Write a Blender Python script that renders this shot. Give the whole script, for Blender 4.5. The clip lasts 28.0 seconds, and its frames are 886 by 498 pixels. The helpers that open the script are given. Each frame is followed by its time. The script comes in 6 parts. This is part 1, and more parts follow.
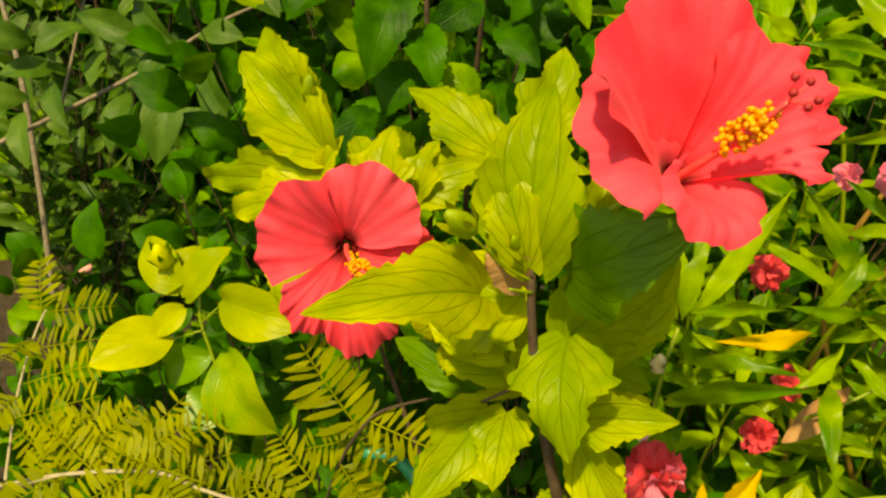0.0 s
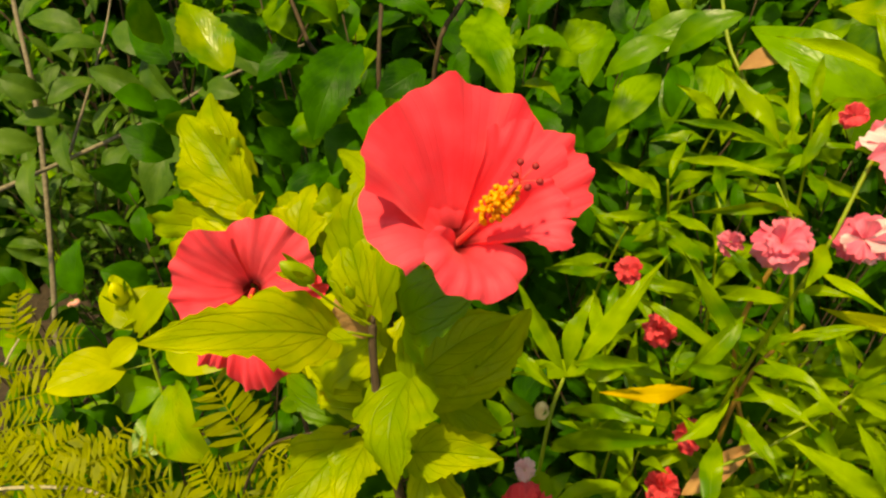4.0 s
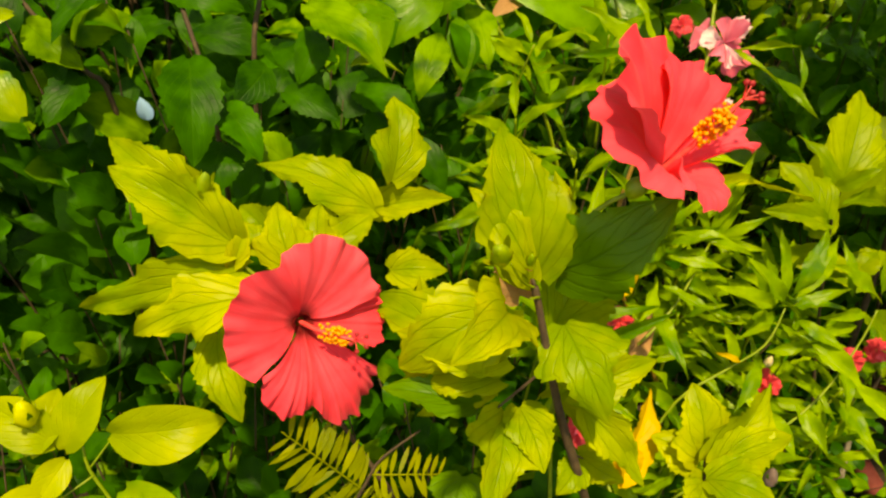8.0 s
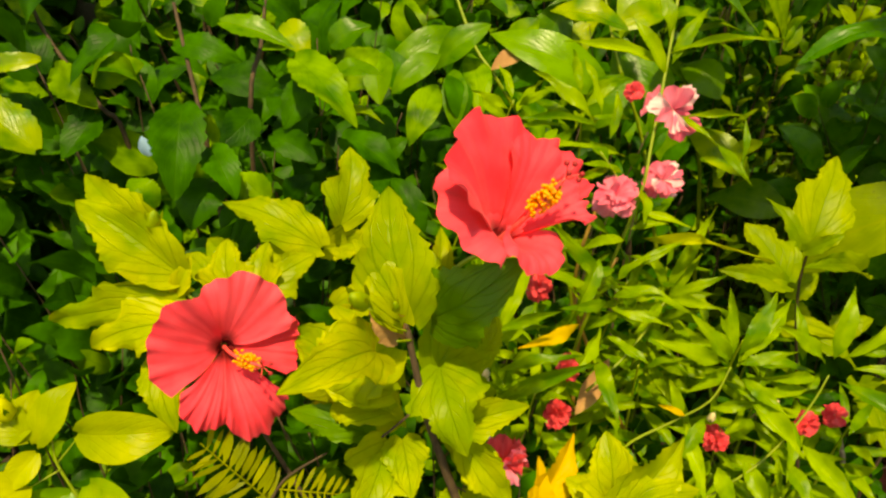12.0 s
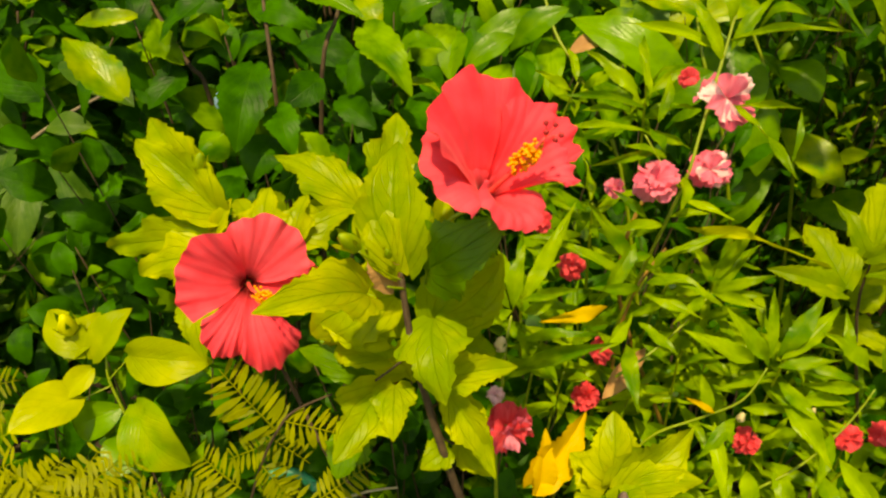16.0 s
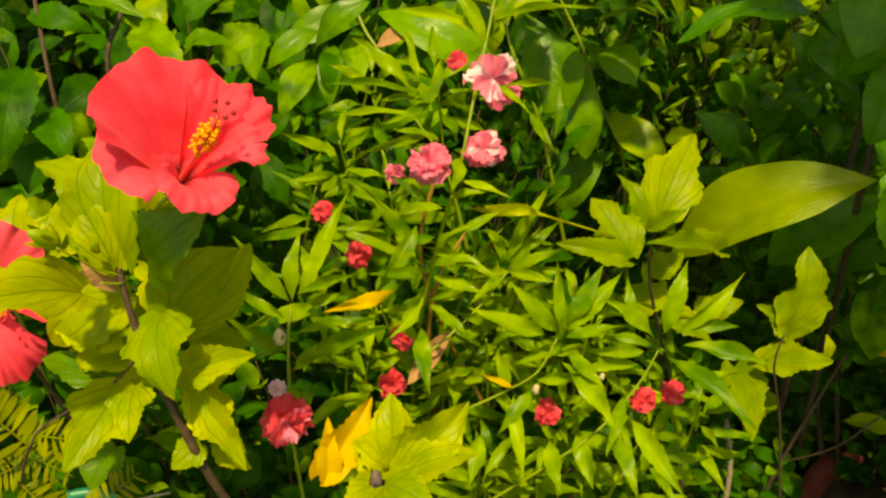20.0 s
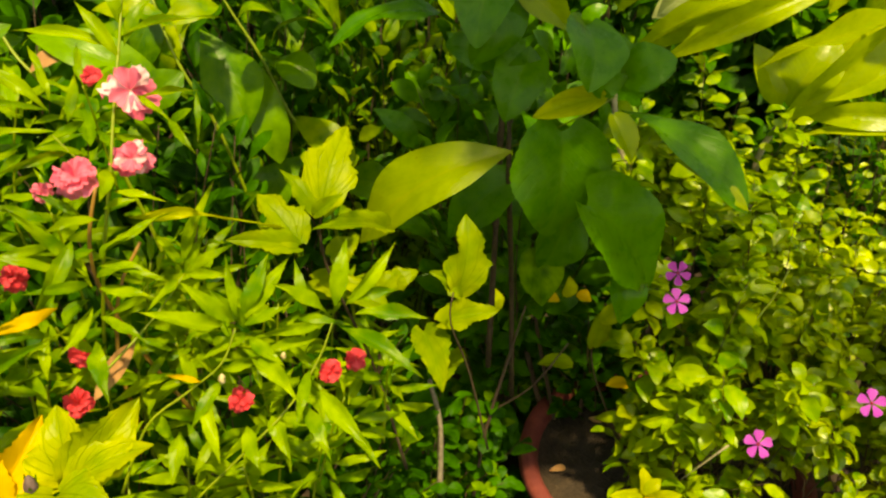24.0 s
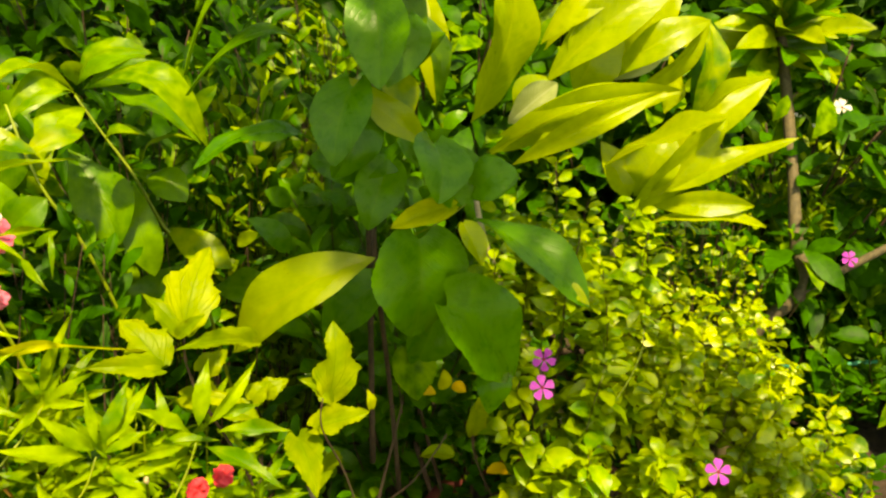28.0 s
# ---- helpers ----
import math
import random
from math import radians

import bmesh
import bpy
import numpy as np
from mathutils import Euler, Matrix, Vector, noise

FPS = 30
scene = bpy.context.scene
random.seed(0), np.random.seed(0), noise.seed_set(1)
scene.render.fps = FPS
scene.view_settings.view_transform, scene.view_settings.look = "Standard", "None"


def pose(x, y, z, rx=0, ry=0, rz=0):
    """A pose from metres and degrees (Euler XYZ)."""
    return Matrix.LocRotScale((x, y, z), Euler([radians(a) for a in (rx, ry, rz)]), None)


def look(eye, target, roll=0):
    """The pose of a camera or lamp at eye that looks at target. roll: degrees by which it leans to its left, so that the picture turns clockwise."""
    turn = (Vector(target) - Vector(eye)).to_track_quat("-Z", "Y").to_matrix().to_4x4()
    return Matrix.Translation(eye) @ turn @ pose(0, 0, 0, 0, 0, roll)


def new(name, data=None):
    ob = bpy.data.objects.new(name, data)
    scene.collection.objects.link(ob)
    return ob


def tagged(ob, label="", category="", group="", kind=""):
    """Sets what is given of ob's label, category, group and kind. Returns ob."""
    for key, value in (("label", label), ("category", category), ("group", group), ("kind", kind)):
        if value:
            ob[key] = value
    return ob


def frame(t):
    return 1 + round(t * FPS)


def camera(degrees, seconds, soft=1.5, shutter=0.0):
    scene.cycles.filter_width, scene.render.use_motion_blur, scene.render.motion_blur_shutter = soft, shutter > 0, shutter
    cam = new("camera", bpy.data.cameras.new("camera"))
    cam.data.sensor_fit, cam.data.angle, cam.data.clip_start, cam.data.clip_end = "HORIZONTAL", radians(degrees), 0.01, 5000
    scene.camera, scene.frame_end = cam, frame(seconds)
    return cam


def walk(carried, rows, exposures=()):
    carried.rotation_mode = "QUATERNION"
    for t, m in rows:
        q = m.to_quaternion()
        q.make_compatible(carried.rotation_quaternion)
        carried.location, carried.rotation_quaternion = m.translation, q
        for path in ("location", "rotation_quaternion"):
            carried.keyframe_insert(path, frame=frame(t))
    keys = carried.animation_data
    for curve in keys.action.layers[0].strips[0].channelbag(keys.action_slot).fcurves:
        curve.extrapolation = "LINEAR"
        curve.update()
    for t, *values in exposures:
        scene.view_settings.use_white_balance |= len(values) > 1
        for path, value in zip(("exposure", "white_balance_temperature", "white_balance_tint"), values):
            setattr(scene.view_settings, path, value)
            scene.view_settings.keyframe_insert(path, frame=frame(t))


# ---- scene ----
cam = camera(59.8, 28.0, soft=2.4)
METRES, EYE, TILT, LEAN, TURN = 2.0, 2.05, -35.0, 0.0, 0.0
ROWS = [
    (0.0, 0.0, 0.0, 0.0, 0.0, 0.0, -0.0),
    (0.5, 0.0377, -0.0184, -0.0045, 1.42, 1.94, -0.95),
    (1.0, 0.053, -0.0215, -0.0042, 1.32, 1.82, -0.63),
    (1.5, 0.0585, -0.0272, -0.0013, 1.4, 2.27, -0.58),
    (2.0, 0.0637, -0.0302, -0.0011, 2.04, 2.63, -0.93),
    (2.5, 0.0687, -0.0335, -0.0, 2.86, 3.64, -1.79),
    (4.5, 0.0743, -0.0405, -0.0011, 2.57, 3.68, -2.35),
    (5.0, 0.0126, -0.0381, -0.0115, -1.56, 2.21, -0.05),
    (5.5, -0.0547, -0.0151, -0.0107, -7.17, -0.68, 5.14),
    (6.0, -0.0708, -0.0671, -0.0365, -11.12, 0.82, 6.59),
    (6.5, -0.1044, -0.0897, -0.0246, -13.07, 0.89, 8.07),
    (7.0, -0.1445, -0.0266, 0.0118, -20.54, 0.68, 14.44),
    (7.5, -0.1381, -0.0082, 0.0138, -25.1, -1.98, 16.86),
    (8.0, -0.137, -0.0065, 0.0234, -25.92, -1.38, 17.31),
    (8.5, -0.1386, -0.0079, 0.027, -26.25, -1.1, 17.74),
    (9.0, -0.144, -0.0052, 0.025, -25.7, -1.77, 17.99),
    (9.5, -0.1453, -0.0066, 0.0224, -25.43, -1.76, 17.58),
    (10.0, -0.1483, -0.0118, 0.018, -24.66, -1.74, 17.12),
    (10.5, -0.1405, -0.028, 0.0147, -22.97, -0.74, 15.62),
    (11.0, -0.1231, -0.0455, 0.0144, -21.19, -0.54, 13.45),
    (11.5, -0.1036, -0.0633, 0.0109, -20.25, 0.46, 13.76),
    (12.0, -0.0723, -0.0776, 0.0076, -19.91, 2.44, 13.77),
    (12.5, -0.0505, -0.0854, 0.0026, -18.54, 3.25, 13.38),
    (14.5, -0.039, -0.0966, -0.0113, -14.74, 3.37, 9.72),
    (15.0, -0.0345, -0.0993, -0.0171, -12.84, 3.54, 9.15),
    (15.5, -0.0314, -0.1026, -0.0207, -12.27, 3.5, 8.56),
    (16.0, -0.027, -0.1046, -0.0225, -11.64, 3.62, 7.94),
    (16.5, -0.0235, -0.105, -0.0249, -10.9, 3.8, 7.64),
    (17.0, -0.0223, -0.106, -0.026, -10.37, 4.31, 7.32),
    (17.5, -0.0195, -0.1085, -0.0279, -10.0, 4.92, 7.07),
    (18.0, -0.0111, -0.108, -0.0284, -9.66, 4.97, 7.22),
    (18.5, 0.0006, -0.1079, -0.0302, -10.51, 4.53, 7.94),
    (19.0, 0.0229, -0.1073, -0.0367, -14.46, 3.28, 9.34),
    (19.5, 0.0476, -0.1169, -0.044, -16.66, 3.59, 11.41),
    (20.0, 0.0597, -0.1248, -0.0514, -17.88, 3.04, 12.59),
    (20.5, 0.0622, -0.1306, -0.0506, -18.13, 3.55, 13.15),
    (22.5, 0.0706, -0.1554, -0.0582, -21.82, 4.31, 15.12),
    (23.0, 0.0718, -0.1629, -0.0614, -24.76, 3.57, 16.61),
    (23.5, 0.0831, -0.1719, -0.0767, -29.65, 1.23, 19.26),
    (24.0, 0.0994, -0.1978, -0.0954, -35.74, -1.19, 21.45),
    (24.5, 0.1135, -0.2168, -0.11, -39.81, -2.13, 23.1),
    (25.0, 0.1239, -0.2252, -0.1143, -40.85, -2.86, 24.21),
    (25.5, 0.1294, -0.2334, -0.1165, -41.87, -2.32, 24.67),
    (26.0, 0.1283, -0.2564, -0.1022, -42.68, 0.88, 25.1),
    (26.5, 0.1197, -0.2787, -0.0761, -41.48, 4.76, 24.79),
    (27.0, 0.1087, -0.2869, -0.0654, -41.03, 6.74, 24.31),
    (27.5, 0.1124, -0.2849, -0.079, -42.59, 4.6, 24.92),
    (28.0, 0.111, -0.2677, -0.0863, -43.28, 1.64, 24.69),
]
EXPOSURES = [(0.0, 0.6, 14000, 0), (4.0, 0.48, 14000, 0), (5.0, 0.48, 14000, 0), (6.0, 0.58, 14000, 0), (12.0, 0.62, 14000, 0), (14.5, 0.57, 14000, 0), (20.5, 0.54, 14000, 0), (22.5, 0.74, 14000, 2), (23.3, 0.84, 14000, 2), (24.2, 0.86, 14000, 2), (25.0, 1.38, 14000, 6), (28.0, 1.28, 14000, 6)]
walk(cam, [(t, pose(0, 0, EYE, TILT, LEAN, TURN) @ pose(METRES * x, METRES * y, METRES * z, 90 + pitch, roll, yaw)) for t, x, y, z, yaw, pitch, roll in ROWS], EXPOSURES)

# ---- world and sun ----
SUN_ELEVATION, SUN_AZIMUTH = radians(66), radians(204)  # azimuth from +y, clockwise
world = bpy.data.worlds.new("world")
scene.world = world
world.use_nodes = True
sky = world.node_tree.nodes.new("ShaderNodeTexSky")
sky.sky_type, sky.sun_disc = "NISHITA", False
sky.sun_elevation, sky.sun_rotation = SUN_ELEVATION, SUN_AZIMUTH
back = world.node_tree.nodes["Background"]
back.inputs[1].default_value = 0.16
world.node_tree.links.new(sky.outputs[0], back.inputs[0])
sun = new("sun", bpy.data.lights.new("sun", "SUN"))
sun.data.energy, sun.data.angle, sun.data.color = 3.9, radians(2.5), (1.0, 0.93, 0.8)
SUNWARD = Vector((math.cos(SUN_ELEVATION) * math.sin(SUN_AZIMUTH), math.cos(SUN_ELEVATION) * math.cos(SUN_AZIMUTH), math.sin(SUN_ELEVATION)))
sun.matrix_world = look(SUNWARD * 20, (0, 0, 0))


# ---- materials ----
def graph(name):
    mat = bpy.data.materials.new(name)
    mat.use_nodes = True
    tree = mat.node_tree
    return mat, tree, tree.nodes["Principled BSDF"], tree.nodes["Material Output"]


def node(tree, kind, **values):
    n = tree.nodes.new("ShaderNode" + kind)
    for key, value in values.items():
        if key == "operation":
            n.operation = value
        elif key == "data_type":
            n.data_type = value
        elif key == "blend_type":
            n.blend_type = value
    return n


def calc(tree, operation, a, b=None, c=None, clamp=False):
    n = node(tree, "Math", operation=operation)
    n.use_clamp = clamp
    for i, v in enumerate((a, b, c)):
        if v is None:
            continue
        if isinstance(v, (int, float)):
            n.inputs[i].default_value = v
        else:
            tree.links.new(v, n.inputs[i])
    return n.outputs[0]


def blend(tree, fac, a, b, kind="MIX"):
    n = node(tree, "Mix", data_type="RGBA", blend_type=kind)
    for i, v in ((0, fac), (6, a), (7, b)):
        if isinstance(v, (int, float)):
            n.inputs[i].default_value = v
        elif isinstance(v, tuple):
            n.inputs[i].default_value = (*v, 1)
        else:
            tree.links.new(v, n.inputs[i])
    return n.outputs[2]


def noisy(tree, scale, detail=3.0, where=None):
    n = node(tree, "TexNoise")
    n.inputs["Scale"].default_value, n.inputs["Detail"].default_value = scale, detail
    if where is not None:
        tree.links.new(where, n.inputs["Vector"])
    return n.outputs["Fac"]


def random_value(tree):
    """A number for each object and each loose piece of a mesh."""
    a, b = node(tree, "ObjectInfo").outputs["Random"], node(tree, "NewGeometry").outputs["Random Per Island"]
    return calc(tree, "FRACT", calc(tree, "ADD", a, b))


def blade_material(name, low, high, vein, veins=7, vein_strength=0.5, rough=0.4, glow=0.35, spots=0.25, slant=0.5, edge=None, gloss=0.22, radial=False, eye=None, palmate=False, sunned=None):
    """A leaf or petal: colour between low and high, midrib and side veins, blotches, light through the blade."""
    mat, tree, bsdf, out = graph(name)
    uv = node(tree, "UVMap")
    split = node(tree, "SeparateXYZ")
    tree.links.new(uv.outputs[0], split.inputs[0])
    u = calc(tree, "ABSOLUTE", calc(tree, "MULTIPLY_ADD", split.outputs[0], 2.0, -1.0))
    v = split.outputs[1]
    rib = calc(tree, "SUBTRACT", 1.0, calc(tree, "DIVIDE", u, 0.05 if palmate else 0.07), clamp=True)
    line = calc(tree, "FRACT", calc(tree, "SUBTRACT", calc(tree, "MULTIPLY", v, float(veins)), calc(tree, "MULTIPLY", u, slant * veins)))
    if radial:
        line = calc(tree, "FRACT", calc(tree, "MULTIPLY", u, float(veins)))
    side = calc(tree, "SUBTRACT", 1.0, calc(tree, "DIVIDE", calc(tree, "ABSOLUTE", calc(tree, "SUBTRACT", line, 0.5)), 0.09 if palmate else 0.13), clamp=True)
    lines = calc(tree, "MAXIMUM", rib, calc(tree, "MULTIPLY", side, 0.5 if palmate else 0.65))
    if palmate:  # strong veins that fan out from the stalk
        fan = calc(tree, "DIVIDE", u, calc(tree, "ADD", v, 0.10))
        for ray, wide in ((0.85, 0.07), (2.1, 0.2)):
            vein_line = calc(tree, "SUBTRACT", 1.0, calc(tree, "DIVIDE", calc(tree, "ABSOLUTE", calc(tree, "SUBTRACT", fan, ray)), wide), clamp=True)
            lines = calc(tree, "MAXIMUM", lines, calc(tree, "MULTIPLY", vein_line, 0.8))
    where = node(tree, "NewGeometry").outputs["Position"]
    rnd = random_value(tree)
    blot = noisy(tree, 38.0, 3.0, where)
    fine = noisy(tree, 420.0, 2.0, where)
    clump = noisy(tree, 7.0, 2.0, where)
    tone = calc(tree, "ADD", calc(tree, "MULTIPLY_ADD", rnd, 0.55, 0.18), calc(tree, "MULTIPLY", calc(tree, "SUBTRACT", blot, 0.5), 1.5))
    tone = calc(tree, "ADD", tone, calc(tree, "MULTIPLY", calc(tree, "SUBTRACT", clump, 0.5), 0.0 if radial else 1.2), clamp=True)
    colour = blend(tree, tone, low, high)
    if sunned:  # sunlight put into the colour: a share of leaves made yellower in patches
        share, tint = sunned
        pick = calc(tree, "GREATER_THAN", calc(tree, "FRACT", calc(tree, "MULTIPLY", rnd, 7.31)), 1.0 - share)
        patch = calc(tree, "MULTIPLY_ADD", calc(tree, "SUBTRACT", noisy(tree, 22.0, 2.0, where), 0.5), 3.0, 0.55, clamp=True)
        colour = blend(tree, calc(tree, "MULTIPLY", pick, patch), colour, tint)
    if palmate:  # greener along the veins, yellower between and towards the edge
        near = calc(tree, "SUBTRACT", 1.0, calc(tree, "MULTIPLY", u, 1.2), clamp=True)
        colour = blend(tree, calc(tree, "MULTIPLY", near, 0.45), colour, low)
    colour = blend(tree, calc(tree, "MULTIPLY", lines, vein_strength), colour, vein)
    if eye:
        colour = blend(tree, calc(tree, "SUBTRACT", 1.0, calc(tree, "DIVIDE", calc(tree, "SUBTRACT", v, 0.08), 0.16), clamp=True), colour, eye)
    if edge:
        colour = blend(tree, calc(tree, "POWER", u, 5.0), colour, edge)
    worn = calc(tree, "MULTIPLY", calc(tree, "GREATER_THAN", noisy(tree, 95.0, 2.0, where), 0.7), spots)
    colour = blend(tree, worn, colour, (low[0] * 0.9, low[1] * 0.6, low[2] * 0.5))
    tree.links.new(colour, bsdf.inputs["Base Color"])
    bsdf.inputs["Roughness"].default_value = rough
    rough_out = calc(tree, "ADD", rough - 0.1, calc(tree, "MULTIPLY", blot, 0.22))
    tree.links.new(rough_out, bsdf.inputs["Roughness"])
    bsdf.inputs["Specular IOR Level"].default_value = gloss
    if radial:  # velvety petals
        bsdf.inputs["Sheen Weight"].default_value = 0.08
        bsdf.inputs["Sheen Tint"].default_value = (1.0, 0.75, 0.75, 1)
    bump = node(tree, "Bump")
    bump.inputs["Strength"].default_value, bump.inputs["Distance"].default_value = (0.3 if radial else 0.6), 0.0024
    height = calc(tree, "ADD", calc(tree, "MULTIPLY", lines, -0.55 if palmate else -0.3), calc(tree, "ADD", calc(tree, "MULTIPLY", blot, 1.3), calc(tree, "MULTIPLY", fine, 0.2)))
    tree.links.new(height, bump.inputs["Height"])
    tree.links.new(bump.outputs[0], bsdf.inputs["Normal"])
    trans, mix = node(tree, "BsdfTranslucent"), node(tree, "MixShader")
    tree.links.new(blend(tree, 0.55, colour, high), trans.inputs[0])
    tree.links.new(bump.outputs[0], trans.inputs["Normal"])
    mix.inputs[0].default_value = glow
    tree.links.new(bsdf.outputs[0], mix.inputs[1])
    tree.links.new(trans.outputs[0], mix.inputs[2])
    tree.links.new(mix.outputs[0], out.inputs["Surface"])
    return mat


def rough_material(name, low, high, scale=60.0, rough=0.8, bump=0.5, depth=0.002):
    """Bark, soil, clay: two colours mixed at two scales, with relief."""
    mat, tree, bsdf, out = graph(name)
    where = node(tree, "NewGeometry").outputs["Position"]
    a, b = noisy(tree, scale, 5.0, where), noisy(tree, scale * 5, 3.0, where)
    tone = calc(tree, "ADD", calc(tree, "MULTIPLY", calc(tree, "SUBTRACT", a, 0.3), 1.6), calc(tree, "MULTIPLY", calc(tree, "SUBTRACT", b, 0.5), 0.6), clamp=True)
    tree.links.new(blend(tree, tone, low, high), bsdf.inputs["Base Color"])
    bsdf.inputs["Roughness"].default_value = rough
    b_node = node(tree, "Bump")
    b_node.inputs["Strength"].default_value, b_node.inputs["Distance"].default_value = bump, depth
    tree.links.new(calc(tree, "ADD", a, calc(tree, "MULTIPLY", b, 0.4)), b_node.inputs["Height"])
    tree.links.new(b_node.outputs[0], bsdf.inputs["Normal"])
    return mat


HIB = blade_material("hibiscus_leaf", (0.17, 0.28, 0.004), (0.50, 0.52, 0.008), (0.08, 0.18, 0.003), 7, 0.55, 0.44, 0.36, slant=0.45, palmate=True, gloss=0.22)
# hibiscus leaf darkened for the shade under the flower; also used on sepals
HIBDARK = blade_material("shaded_hibiscus_leaf", (0.055, 0.15, 0.004), (0.12, 0.25, 0.006), (0.035, 0.11, 0.003), 6, 0.5, 0.44, 0.24, palmate=True, gloss=0.2)
HIBGREEN = blade_material("young_hibiscus_leaf", (0.12, 0.22, 0.004), (0.34, 0.41, 0.008), (0.08, 0.17, 0.003), 6, 0.6, 0.46, 0.34, slant=0.35, palmate=True, gloss=0.2)
LIME = blade_material("lime_leaf", (0.24, 0.32, 0.004), (0.46, 0.48, 0.008), (0.28, 0.34, 0.006), 6, 0.3, 0.42, 0.36)
PALELEAF = blade_material("pale_leaf", (0.22, 0.29, 0.08), (0.34, 0.40, 0.15), (0.6, 0.62, 0.45), 16, 0.3, 0.4, 0.3, slant=0.2)
YELLOW = blade_material("yellowed_leaf", (0.62, 0.38, 0.01), (0.72, 0.50, 0.02), (0.75, 0.45, 0.02), 6, 0.3, 0.5, 0.35)
BALSAM = blade_material("balsam_leaf", (0.05, 0.17, 0.002), (0.30, 0.45, 0.006), (0.26, 0.36, 0.02), 12, 0.3, 0.34, 0.33, gloss=0.26)
SHRUB = blade_material("shrub_leaf", (0.004, 0.042, 0.001), (0.036, 0.165, 0.002), (0.04, 0.13, 0.006), 7, 0.35, 0.42, 0.26, gloss=0.10, sunned=(0.20, (0.16, 0.31, 0.004)))
MANGO = blade_material("drooping_leaf", (0.035, 0.14, 0.002), (0.14, 0.31, 0.005), (0.15, 0.27, 0.010), 10, 0.3, 0.30, 0.3, gloss=0.28, sunned=(0.3, (0.27, 0.36, 0.006)))
GREY = blade_material("grey_green_leaf", (0.022, 0.085, 0.005), (0.075, 0.16, 0.012), (0.10, 0.18, 0.03), 8, 0.4, 0.45, 0.24)
BROAD = blade_material("broad_leaf", (0.026, 0.14, 0.002), (0.085, 0.27, 0.004), (0.10, 0.24, 0.006), 8, 0.5, 0.28, 0.28, gloss=0.24)
SPOTTED = blade_material("spotted_leaf", (0.12, 0.20, 0.004), (0.21, 0.29, 0.006), (0.24, 0.27, 0.01), 14, 0.4, 0.34, 0.28, 0.8, gloss=0.25)
FRANGI = blade_material("frangipani_leaf", (0.21, 0.33, 0.004), (0.38, 0.48, 0.007), (0.42, 0.48, 0.03), 16, 0.4, 0.30, 0.42, 0.2, 0.2, gloss=0.35)
SMALL = blade_material("small_leaf", (0.05, 0.17, 0.003), (0.46, 0.57, 0.014), (0.3, 0.4, 0.03), 5, 0.3, 0.27, 0.32, gloss=0.5)
PERI = blade_material("periwinkle_leaf", (0.06, 0.20, 0.003), (0.36, 0.50, 0.008), (0.26, 0.36, 0.03), 7, 0.35, 0.30, 0.28, gloss=0.35, sunned=(0.22, (0.30, 0.40, 0.010)))
FERN = blade_material("feathery_leaflet", (0.15, 0.19, 0.003), (0.31, 0.33, 0.006), (0.26, 0.29, 0.008), 3, 0.2, 0.5, 0.38)
PETAL = blade_material("hibiscus_petal", (0.84, 0.032, 0.064), (0.95, 0.088, 0.142), (0.66, 0.018, 0.035), 15, 0.20, 0.6, 0.20, 0.0, radial=True, gloss=0.15, eye=(0.16, 0.004, 0.006))
THROAT = blade_material("petal_throat", (0.10, 0.004, 0.006), (0.16, 0.006, 0.008), (0.1, 0.004, 0.006), 9, 0.3, 0.6, 0.1, 0.0)
PINK = blade_material("pink_petal", (0.84, 0.09, 0.19), (0.92, 0.27, 0.40), (0.9, 0.45, 0.55), 5, 0.3, 0.55, 0.35, 0.0, radial=True, gloss=0.12)
CRIMSON = blade_material("crimson_petal", (0.68, 0.03, 0.05), (0.88, 0.10, 0.14), (0.85, 0.25, 0.3), 5, 0.3, 0.55, 0.35, 0.0, radial=True, gloss=0.12)
WHITEPINK = blade_material("white_pink_petal", (0.88, 0.45, 0.52), (0.90, 0.78, 0.80), (0.88, 0.35, 0.45), 5, 0.4, 0.55, 0.35, 0.0, radial=True, gloss=0.12)
MAUVE = blade_material("mauve_petal", (0.42, 0.035, 0.42), (0.58, 0.09, 0.58), (0.35, 0.02, 0.3), 4, 0.3, 0.55, 0.3, 0.0, radial=True)
DRIED = blade_material("dried_leaf", (0.35, 0.17, 0.07), (0.55, 0.33, 0.14), (0.3, 0.14, 0.06), 6, 0.4, 0.7, 0.2, 0.5)
WHITELEAF = blade_material("pale_petal", (0.75, 0.72, 0.6), (0.85, 0.82, 0.75), (0.8, 0.78, 0.7), 5, 0.2, 0.5, 0.3, 0.0)
BARK = rough_material("bark", (0.032, 0.018, 0.008), (0.11, 0.066, 0.030), 90)
GREYBARK = rough_material("grey_bark", (0.12, 0.095, 0.06), (0.30, 0.25, 0.17), 110)
PALEBARK = rough_material("pale_bark", (0.26, 0.22, 0.12), (0.48, 0.42, 0.27), 120)
TRUNK = rough_material("greenish_bark", (0.055, 0.046, 0.020), (0.15, 0.12, 0.055), 70)
STALK = rough_material("green_stalk", (0.14, 0.22, 0.01), (0.26, 0.32, 0.02), 100, 0.5, 0.2)
REDSTALK = rough_material("reddish_stalk", (0.25, 0.12, 0.02), (0.34, 0.22, 0.04), 80, 0.5, 0.2)
YELLOWSTALK = rough_material("yellowish_stalk", (0.32, 0.30, 0.02), (0.44, 0.36, 0.05), 80, 0.5, 0.2)
BUDGREEN = rough_material("bud_green", (0.16, 0.27, 0.01), (0.30, 0.38, 0.02), 120, 0.5, 0.3)
BUDLIME = rough_material("lime_bud", (0.45, 0.48, 0.01), (0.60, 0.58, 0.02), 120, 0.5, 0.3)
